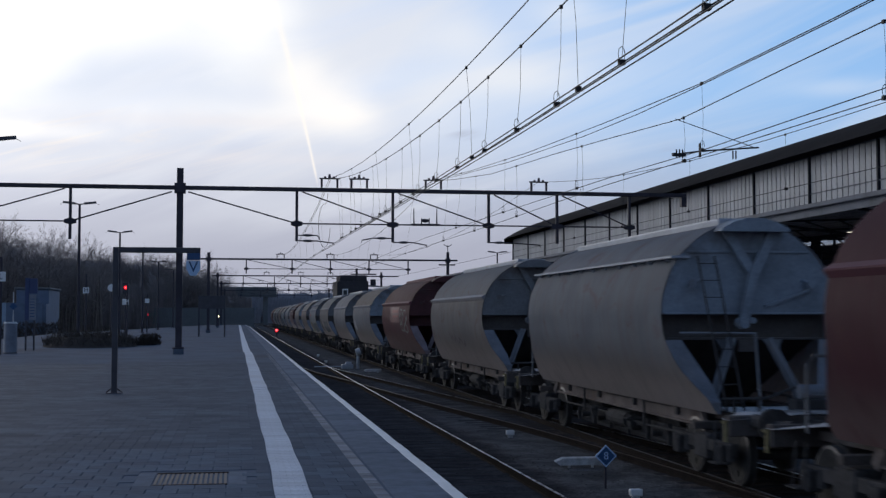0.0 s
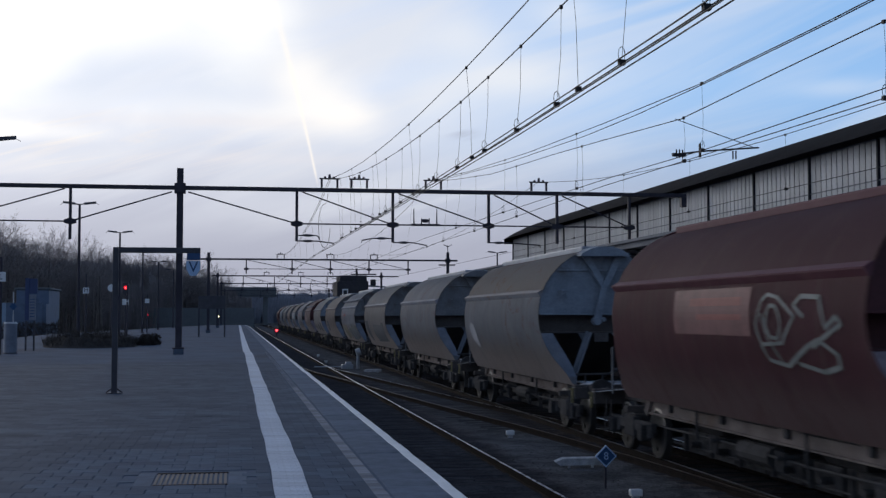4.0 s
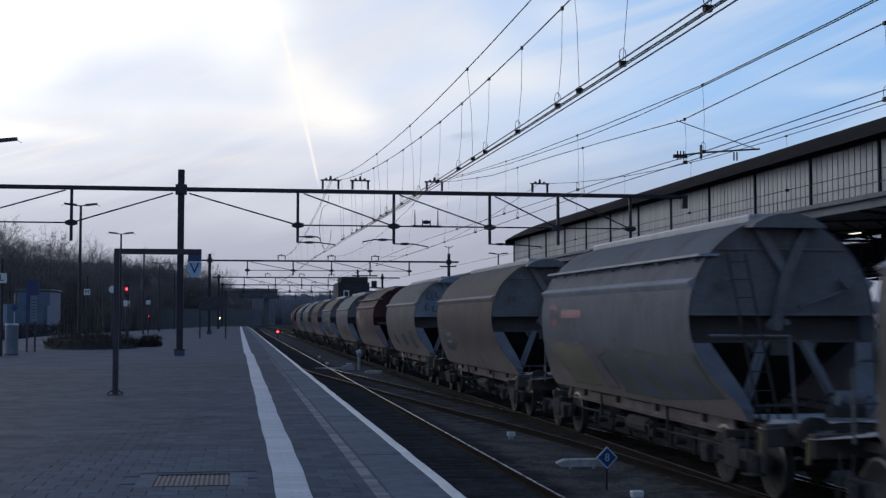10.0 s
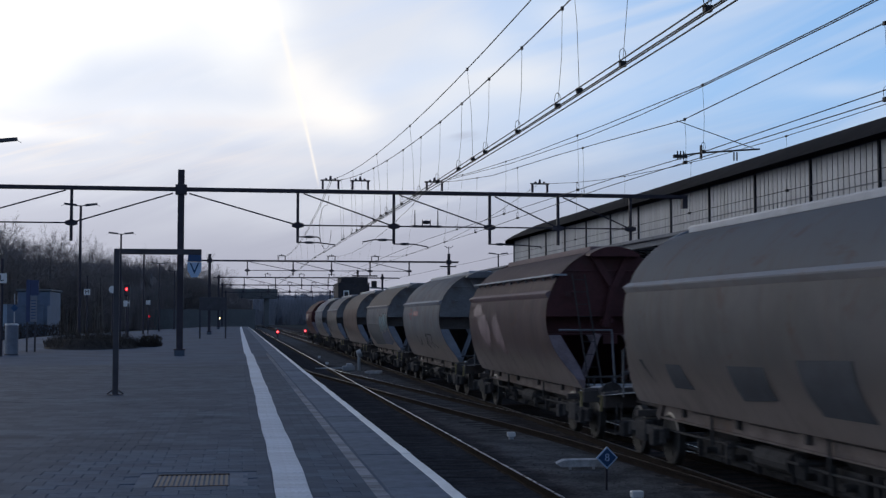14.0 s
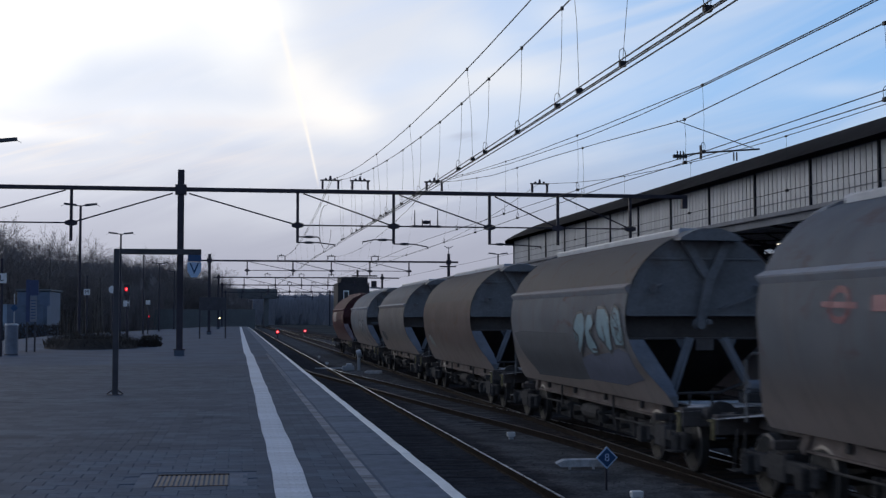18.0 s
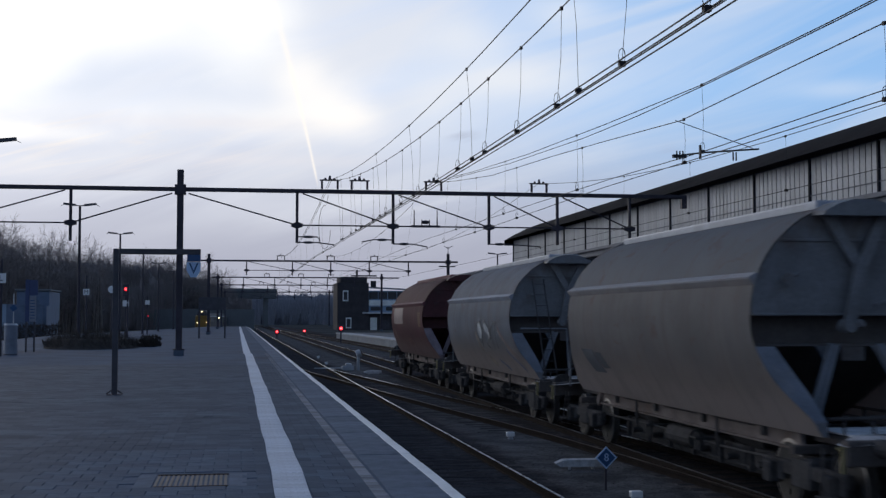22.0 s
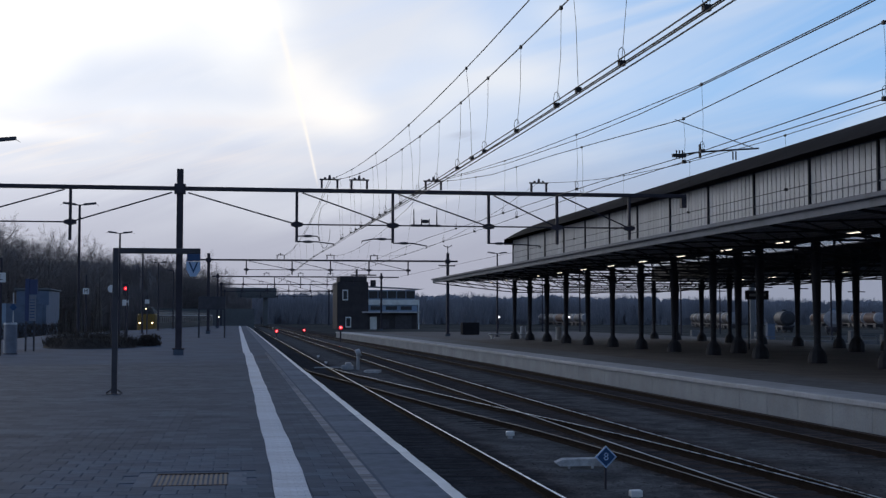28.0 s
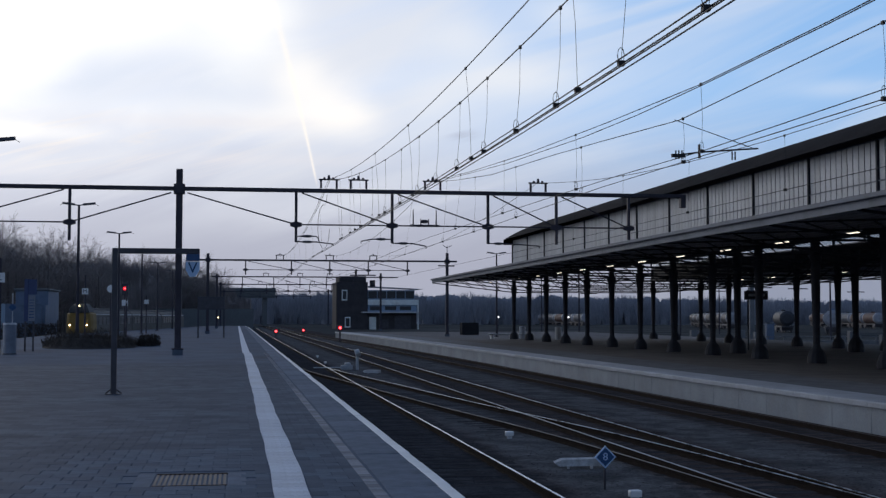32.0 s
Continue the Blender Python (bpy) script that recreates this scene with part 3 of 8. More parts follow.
def build_wagon(kind, half):
    """One bogie hopper wagon for grain, its length along y, z above the rail. y < 0 is the end that trails away from the view."""
    top = root("hopper_wagon", Matrix(), "bogie hopper wagon with rounded barrel body", "goods wagon", "wagons of the goods train")
    sec = full_section(half)
    bm = bmesh.new()
    ys = [-HALF, -HALF + 0.06] + [-HALF + 0.06 + (2 * HALF - 0.12) * k / 8 for k in range(1, 9)] + [HALF]
    rows_ = [[bm.verts.new((x, y * (1 + flare(z) / HALF), z)) for x, z in sec] for y in ys]
    for a, b in zip(rows_, rows_[1:]):
        for k in range(len(sec) - 1):
            bm.faces.new((a[k], a[k + 1], b[k + 1], b[k]))
    bmesh.ops.solidify(bm, geom=bm.faces[:], thickness=0.03)
    shell = part("body_shell", bm, WM["body"], top, "", True)
    for e in (-1, 1):
        ye = e * (HALF - 0.02)
        # upper end sheet
        bm = bmesh.new()
        up_sec = [(x, z) for x, z in sec if z > 2.5]
        lo = 2.62
        pts = [(up_sec[0][0], lo)] + [p for p in up_sec if p[1] > lo] + [(up_sec[-1][0], lo)]
        pts = [(x * 0.985, z - (0.01 if z > 3 else 0)) for x, z in pts]
        f = bm.faces.new([bm.verts.new((x, ye, z)) for x, z in pts])
        r = bmesh.ops.extrude_face_region(bm, geom=[f])
        bmesh.ops.translate(bm, verts=[v for v in r["geom"] if isinstance(v, bmesh.types.BMVert)], vec=(0, -e * 0.03, 0))
        part("end_sheet", bm, WM["end"], top)
        # raised weld line across the sheet
        part("sheet_rib", boxm(-1.04, 1.04, ye + e * 0.002, ye + e * 0.03, 3.61, 3.65, 0.008), WM["end"], top)
        part("sheet_lip", boxm(-1.47, 1.47, ye + e * 0.002, ye + e * 0.05, 2.60, 2.635, 0.008), WM["end"], top)
        # cross beam below it, set back
        part("end_beam", boxm(-1.46, 1.46, ye - e * 0.50, ye - e * 0.36, 2.20, 2.615), WM["end"], top)
        part("beam_flange", boxm(-1.43, 1.43, ye - e * 0.50, ye - e * 0.06, 2.185, 2.215), WM["end"], top)
        part("centre_plate", boxm(-0.17, 0.17, ye - e * 0.10, ye - e * 0.06, 1.98, 2.18, 0.01), WM["pale"], top)
        # sloping floor of the hopper
        bm = bmesh.new()
        y1, y2 = ye - e * 0.45, ye - e * 1.9
        fl = [bm.verts.new(v) for v in ((-1.36, y1, 2.2), (1.36, y1, 2.2), (0.6, y2, 1.0), (-0.6, y2, 1.0))]
        bm.faces.new(fl)
        bmesh.ops.solidify(bm, geom=bm.faces[:], thickness=0.02)
        part("hopper_slope", bm, WM["end"], top)
        # gusset plates along the lower curve, each side
        for s in (-1, 1):
            low = [(x, z) for x, z in half if z < 2.19]
            outline = [(1.47, 2.184)] + [(x * 0.992, z) for x, z in low if z < 2.17] + [(0.86, 1.04), (0.86, 1.22), (0.90, 1.50), (1.19, 2.184)]
            bm = bmesh.new()
            f = bm.faces.new([bm.verts.new((s * x, ye + e * flare(z), z)) for x, z in outline])
            r = bmesh.ops.extrude_face_region(bm, geom=[f])
            bmesh.ops.translate(bm, verts=[v for v in r["geom"] if isinstance(v, bmesh.types.BMVert)], vec=(0, -e * 0.03, 0))
            bmesh.ops.triangulate(bm, faces=[q for q in bm.faces if len(q.verts) > 4])
            bmesh.ops.recalc_face_normals(bm, faces=bm.faces[:])
            part("end_flange", bm, WM["pale"], top, "pale dusty gusset plate")
            # strut that leans out from the beam to the frame, with its gusset
            bm = bar(bmesh.new(), (s * 0.32, ye + e * 0.02, 2.20), (s * 0.80, ye + e * 0.30, 1.13), 0.15, 0.05, (0, 1, 0))
            bar(bm, (s * 0.29, ye + e * 0.04, 2.20), (s * 0.77, ye + e * 0.36, 1.13), 0.03, 0.10, (0, 1, 0))
            part("strut", bm, WM["pale"], top)
            bm = bmesh.new()
            slab(bm, [(s * 0.58, ye - e * 0.02, 2.19), (s * 0.22, ye - e * 0.02, 2.19), (s * 0.38, ye + e * 0.05, 1.96), (s * 0.47, ye + e * 0.05, 1.98)], 0.02)
            part("strut_gusset", bm, WM["pale"], top)
        # forked stay from the roof to the pivot on the beam
        q = -e
        part("end_brace", bar(bmesh.new(), (q * 0.42, ye + e * 0.06, 4.0), (q * 0.0, ye + e * 0.17, 3.22), 0.15, 0.08, (0, 1, 0)), WM["end"], top)
        part("end_brace", bar(bmesh.new(), (-q * 0.42, ye + e * 0.05, 4.0), (q * 0.03, ye + e * 0.14, 3.24), 0.15, 0.07, (0, 1, 0)), WM["end"], top)
        part("stay", bar(bmesh.new(), (q * 0.02, ye + e * 0.17, 3.30), (-q * 0.17, ye + e * 0.15, 2.42), 0.16, 0.08, (0, 1, 0)), WM["end"], top)
        bm = tube(bmesh.new(), (-q * 0.17, ye + e * 0.02, 2.46), (-q * 0.17, ye + e * 0.24, 2.46), 0.10, 0.09, 12)
        tube(bm, (-q * 0.03, ye + e * 0.02, 2.50), (-q * 0.03, ye + e * 0.26, 2.50), 0.05, None, 10)
        part("pivot_bracket", bm, WM["end"], top)
        # lid over the roof end
        bm = bmesh.new()
        prof = [(-0.62, 3.97), (-0.58, 4.03), (-0.38, 4.13), (-0.15, 4.19), (0.15, 4.19), (0.38, 4.13), (0.58, 4.03), (0.62, 3.97)]
        a = [bm.verts.new((x, ye - e * 0.1, z)) for x, z in prof]
        b = [bm.verts.new((x * 0.96, ye + e * 0.34, z - 0.02)) for x, z in prof]
        for k in range(7):
            bm.faces.new((a[k], a[k + 1], b[k + 1], b[k]))
        bm.faces.new(a)
        bm.faces.new(list(reversed(b)))
        bm.faces.new((a[0], b[0], b[7], a[7]))
        bmesh.ops.recalc_face_normals(bm, faces=bm.faces[:])
        part("roof_end_cap", bm, WM["end"], top)
        # end deck, buffer beam, buffers
        deck = part("end_deck", boxm(-0.66, 0.66, e * (HALF + 0.04), e * (BEAM - 0.74), 1.06, 1.09, 0.008), WM["dust"], top, "steel deck plate white with spilt dust")
        part("end_deck_frame", boxm(-0.66, 0.66, e * (HALF + 0.05), e * (BEAM - 0.26), 0.92, 1.055, 0.01), WM["frame"], top)
        part("cross_beam", boxm(-1.15, 1.15, e * (HALF + 0.35), e * (HALF + 0.5), 0.78, 0.9, 0.015), WM["frame"], top)
        bb = part("buffer_beam", boxm(-1.28, 1.28, e * (BEAM - 0.20), e * BEAM, 0.82, 1.12, 0.02), WM["frame"], top)
        for s in (-1, 1):
            bm = bmesh.new()
            slab(bm, [(s * 0.02, e * (BEAM - 0.75), 1.15), (s * 0.85, e * (BEAM - 0.70), 1.13), (s * 1.30, e * (BEAM - 0.24), 1.06), (s * 1.30, e * (BEAM + 0.02), 1.06), (s * 0.02, e * (BEAM + 0.02), 1.15)], 0.025)
            bmesh.ops.recalc_face_normals(bm, faces=bm.faces[:])
            part("headstock_plate", bm, WM["dusty"], top, "dusty tapered headstock top plate")
        for s in (-1, 1):
            bm = bmesh.new()
            tube(bm, (s * 0.875, e * BEAM, 1.04), (s * 0.875, e * (BEAM + 0.30), 1.04), 0.11, 0.09, 12)
            tube(bm, (s * 0.875, e * (BEAM + 0.28), 1.04), (s * 0.875, e * (BEAM + 0.57), 1.04), 0.07, None, 12)
            tube(bm, (s * 0.875, e * (BEAM + 0.57), 1.04), (s * 0.875, e * (BEAM + 0.61), 1.04), 0.23, 0.22, 16)
            part("buffer", bm, WM["dark"], bb)
            part("sill_gusset", bar(bmesh.new(), (s * 0.82, e * (HALF - 0.10), 1.10), (s * 0.84, e * (HALF + 0.12), 0.78), 0.05, 0.16), WM["sill"], top)
            bm = bmesh.new()
            q = HALF + 1.55
            box(bm, s * 1.08, s * 1.28, e * (q - 0.16), e * (q + 0.16), 0.36, 0.38)
            bar(bm, (s * 1.18, e * (q - 0.15), 0.37), (s * 1.14, e * (q - 0.22), 0.95), 0.025)
            bar(bm, (s * 1.18, e * (q + 0.15), 0.37), (s * 1.14, e * (q + 0.1), 0.95), 0.025)
            part("step", bm, WM["dark"], top)
            bm = bmesh.new()
            bar(bm, (s * 1.30, e * (BEAM - 0.10), 1.06), (s * 1.31, e * (BEAM - 0.08), 0.74), 0.05, 0.03)
            bar(bm, (s * 1.24, e * (BEAM - 0.10), 1.05), (s * 1.37, e * (BEAM - 0.08), 1.03), 0.04, 0.03)
            part("shunting_grip", bm, WM["yellow"], top, "worn yellow grip at the corner")
        bm = bmesh.new()
        box(bm, -0.05, 0.05, e * BEAM, e * (BEAM + 0.35), 0.98, 1.06)
        bar(bm, (0, e * (BEAM + 0.32), 1.0), (0, e * (BEAM + 0.42), 0.55), 0.05)
        part("coupling_hook", bm, WM["dark"], top)
    if half is FOLD:
        for s in (-1, 1):
            bm = bmesh.new()
            sec2 = [(s * 1.40, 3.165), (s * 1.42, 3.19), (s * 1.53, 3.125), (s * 1.525, 3.10), (s * 1.45, 2.995)]
            a = [bm.verts.new((x, -HALF, z)) for x, z in sec2]
            b = [bm.verts.new((x, HALF, z)) for x, z in sec2]
            for k in range(5):
                bm.faces.new((a[k], a[(k + 1) % 5], b[(k + 1) % 5], b[k]))
            bm.faces.new(a)
            bm.faces.new(list(reversed(b)))
            bmesh.ops.recalc_face_normals(bm, faces=bm.faces[:])
            part("shoulder_lip", bm, WM["body"], top)
    # roof hatch along the ridge
    bm = bmesh.new()
    box(bm, -0.40, 0.40, -HALF + 0.3, HALF - 0.3, 4.06, 4.21, 0.03)
    part("roof_hatch", bm, WM["lid"], top)
    # side sills with brackets
    for s in (-1, 1):
        prof = [(0.74, 1.11), (0.85, 1.11), (0.85, 1.085), (0.80, 1.075), (0.80, 0.815), (0.85, 0.805), (0.85, 0.78), (0.74, 0.78)]
        bm = bmesh.new()
        ra, rb = [[bm.verts.new((s * x, y, z)) for x, z in prof] for y in (-HALF + 0.02, HALF - 0.02)]
        for k in range(8):
            bm.faces.new((ra[k], ra[(k + 1) % 8], rb[(k + 1) % 8], rb[k]))
        bm.faces.new(ra)
        bm.faces.new(list(reversed(rb)))
        bmesh.ops.recalc_face_normals(bm, faces=bm.faces[:])
        sill = part("side_sill", bm, WM["sill"], top, "rust-dusted steel channel along the side")
        part("sill_shelf", boxm(s * 0.55, s * 0.738, -HALF + 0.02, HALF - 0.02, 1.06, 1.09), WM["sill"], top)
        part("sill_rail", tube(bmesh.new(), (s * 0.84, -HALF - 0.05, 1.235), (s * 0.84, HALF + 0.05, 1.235), 0.022, None, 8), WM["sill"], sill, "thin tube rail over the channel")
        for k in range(9):
            y = -HALF + 0.3 + k * (2 * HALF - 0.6) / 8
            part("rail_post", boxm(s * 0.825, s * 0.855, y - 0.02, y + 0.02, 1.11, 1.25), WM["dark"], sill)
        for k in range(4):
            y = -HALF + 1.2 + k * (2 * HALF - 2.4) / 3
            bm = boxm(s * 0.803, s * 0.87, y - 0.06, y + 0.06, 0.88, 1.02, 0.02)
            part("sill_bracket", bm, WM["dark"], sill)
        for y in (-1.9, 2.2):
            part("release_lever", boxm(s * 0.856, s * 0.90, y - 0.025, y + 0.025, 0.55, 1.24, 0.01), WM["dark"], sill)
    # centre frame and hopper mouths
    part("centre_sill", boxm(-0.3, 0.3, -BEAM + 0.1, BEAM - 0.1, 0.70, 1.0), WM["dark"], top)
    for y in (-2.4, 0, 2.4):
        bm = bmesh.new()
        bmesh.ops.create_cone(bm, cap_ends=True, segments=4, radius1=0.55, radius2=1.15, depth=0.6,
                              matrix=Matrix.Translation((0, y, 0.70)) @ Matrix.Rotation(radians(45), 4, "Z"))
        part("discharge_chute", bm, WM["dark"], top)
    for y in (-1.2, 1.3):
        bm = bmesh.new()
        tube(bm, (-1.0, y, 0.62), (1.0, y, 0.62), 0.035)
        box(bm, -0.93, -0.88, y - 0.03, y + 0.03, 0.42, 0.70)
        box(bm, -0.93, -0.88, y + 0.12, y + 0.18, 0.42, 0.70)
        part("brake_lever", bm, WM["dark"], top)
    # slide gates, pipes and rodding below the hoppers
    for y in (-3.1, -1.9, -0.7, 0.5, 1.7, 2.9):
        bm = boxm(-0.62, 0.62, y - 0.48, y + 0.48, 0.24, 0.62, 0.02)
        tube(bm, (-0.80, y - 0.2, 0.42), (0.80, y - 0.2, 0.42), 0.05)
        box(bm, -0.78, -0.70, y + 0.15, y + 0.22, 0.28, 0.66)
        part("slide_gate", bm, WM["bogie"], top)
    bm = bmesh.new()
    for x, z in ((-0.84, 0.60), (-0.66, 0.34)):
        path_tube(bm, [(x, -HALF + 0.2, z), (x, -2, z - 0.03), (x, 1.2, z + 0.02), (x, HALF - 0.2, z)], 0.022)
    part("brake_pipe", bm, WM["dark"], top)
    bm = bmesh.new()
    tube(bm, (-0.72, -0.6, 0.55), (-0.72, 0.6, 0.55), 0.16, None, 12)
    part("air_tank", bm, WM["dark"], top)
    # bogies
    for yb in (-5.3, 5.3):
        bm = bmesh.new()
        for s in (-1, 1):
            box(bm, s * 0.93, s * 1.05, yb - 1.25, yb + 1.25, 0.48, 0.66, 0.02)
            box(bm, s * 0.90, s * 1.07, yb - 0.30, yb + 0.30, 0.34, 0.72, 0.03)
            for w in (-0.9, 0.9):
                box(bm, s * 0.95, s * 1.16, yb + w - 0.13, yb + w + 0.13, 0.33, 0.62, 0.03)
                for q in (-0.24, 0.24):
                    tube(bm, (s * 1.0, yb + w + q, 0.40), (s * 1.0, yb + w + q, 0.64), 0.085, None, 8)
        box(bm, -1.0, 1.0, yb - 0.22, yb + 0.22, 0.52, 0.74, 0.02)
        bog = part("bogie_frame", bm, WM["bogie"], top)
        for w in (-0.9, 0.9):
            bm = bmesh.new()
            for s in (-1, 1):
                x0 = s * (GAUGE / 2 - 0.03)
                tube(bm, (x0, 0, 0), (x0 + s * 0.10, 0, 0), 0.46, 0.455, 24)
                bmesh.ops.create_cone(bm, cap_ends=False, segments=24, radius1=0.455, radius2=0.41, depth=0.012,
                                      matrix=Matrix.Translation((x0 + s * 0.107, 0, 0)) @ Matrix.Rotation(radians(90 * s), 4, "Y"))
                tube(bm, (x0 - s * 0.02, 0, 0), (x0, 0, 0), 0.485, 0.485, 24)
                bmesh.ops.create_cone(bm, cap_ends=False, segments=24, radius1=0.40, radius2=0.18, depth=0.03,
                                      matrix=Matrix.Translation((x0 + s * 0.105, 0, 0)) @ Matrix.Rotation(radians(90), 4, "Y"))
            tube(bm, (-0.95, 0, 0), (0.95, 0, 0), 0.08, None, 10)
            for s in (-1, 1):
                for k in range(4):
                    a = math.pi * k / 2
                    box(bm, s * (GAUGE / 2 + 0.076), s * (GAUGE / 2 + 0.09), 0.28 * math.cos(a) - 0.04, 0.28 * math.cos(a) + 0.04, 0.28 * math.sin(a) - 0.04, 0.28 * math.sin(a) + 0.04)
            for f in bm.faces:
                c = f.calc_center_median()
                if abs(c.x) > GAUGE / 2 + 0.05 and math.hypot(c.y, c.z) > 0.40:
                    f.material_index = 1
            ws = part("wheelset", bm, [WM["wheel"], WM["rim"]], bog)
            ws.location = (0, yb + w, 0.46)
        for s in (-1, 1):
            for w in (-0.38, 0.38):
                part("brake_block", boxm(s * 0.66, s * 0.8, yb + w - 0.05, yb + w + 0.05, 0.30, 0.62, 0.01), WM["bogie"], bog)
    # hand rail on the deck at the far end and pipes on the near deck
    bm = bmesh.new()
    ye = HALF + 1.4
    path_tube(bm, [(-1.1, ye, 1.07), (-1.1, ye, 1.95), (-1.0, ye, 2.06), (-0.35, ye, 2.06), (-0.25, ye, 1.95), (-0.25, ye, 1.07)], 0.022)
    path_tube(bm, [(-1.1, ye, 1.55), (-0.25, ye, 1.55)], 0.018)
    part("hand_rail", bm, WM["end"], top)
    bm = bmesh.new()
    ye = -HALF - 1.0
    path_tube(bm, [(-0.9, ye, 1.28), (-0.2, ye - 0.1, 1.30), (0.3, ye, 1.45), (0.9, ye, 1.40)], 0.025)
    for x in (-0.7, -0.3, 0.2, 0.6):
        bar(bm, (x, ye - 0.03, 1.07), (x, ye - 0.03, 1.33), 0.03)
    box(bm, 0.1, 0.6, ye - 0.5, ye - 0.2, 1.07, 1.30, 0.02)
    part("brake_gear", bm, WM["dark"], top)
    bm = tube(bmesh.new(), (0.22, ye - 0.35, 1.40), (0.60, ye - 0.35, 1.40), 0.12, 0.12, 16)
    tube(bm, (0.60, ye - 0.35, 1.40), (0.68, ye - 0.35, 1.40), 0.10, 0.04, 16)
    part("brake_cylinder", bm, WM["pale"], top, "dusty brake cylinder", True)
    for s in (-1, 1):
        bm = bmesh.new()
        y = -HALF - 0.03
        tube(bm, (s * 1.03, y, 3.10), (s * 1.03, y - 0.12, 3.10), 0.05, 0.08, 8)
        tube(bm, (s * 1.03, y - 0.05, 3.10), (s * 0.88, y - 0.07, 3.16), 0.03)
        part("end_hatch_knob", bm, WM["end"], top)
    y = -HALF - 0.06
    part("hatch_lever", bar(bmesh.new(), (1.12, y, 3.04), (0.22, y - 0.05, 2.74), 0.05, 0.04), WM["end"], top)
    if kind == "walkway":
        bm = bmesh.new()
        for s in (-1,):
            box(bm, s * 1.04, s * 1.36, -HALF - 0.05, HALF + 0.05, 3.52, 3.56)
            for k in range(11):
                y = -HALF + 0.3 + k * (2 * HALF - 0.6) / 10
                bar(bm, (s * 1.08, y, 3.50), (s * 1.33, y, 3.52), 0.04, 0.03)
                bar(bm, (s * 1.18, y, 3.33), (s * 1.33, y, 3.52), 0.03, 0.03)
        part("walkway", bm, WM["lid"], top, "grated steel walkway along the shoulder")
    if kind in ("walkway", "ladder"):
        bm = bmesh.new()
        y = -HALF - 0.16
        for x in (-0.95, -0.66):
            bar(bm, (x, y, 3.55), (x + 0.16, y - 0.8, 1.07), 0.024)
        for k in range(9):
            f = k / 9 + 0.05
            bar(bm, (-0.95 + 0.16 * f, y - 0.8 * f, 3.55 - 2.48 * f), (-0.66 + 0.16 * f, y - 0.8 * f, 3.55 - 2.48 * f), 0.014)
        part("ladder", bm, WM["dark"], top, "thin steel end ladder")
        bm = bmesh.new()
        path_tube(bm, [(-1.25, -HALF - 0.15, 2.30), (-0.2, -HALF - 0.7, 2.30), (-0.15, -HALF - 0.75, 1.1)], 0.025)
        part("end_rail", bm, WM["pale"], top)
    return top


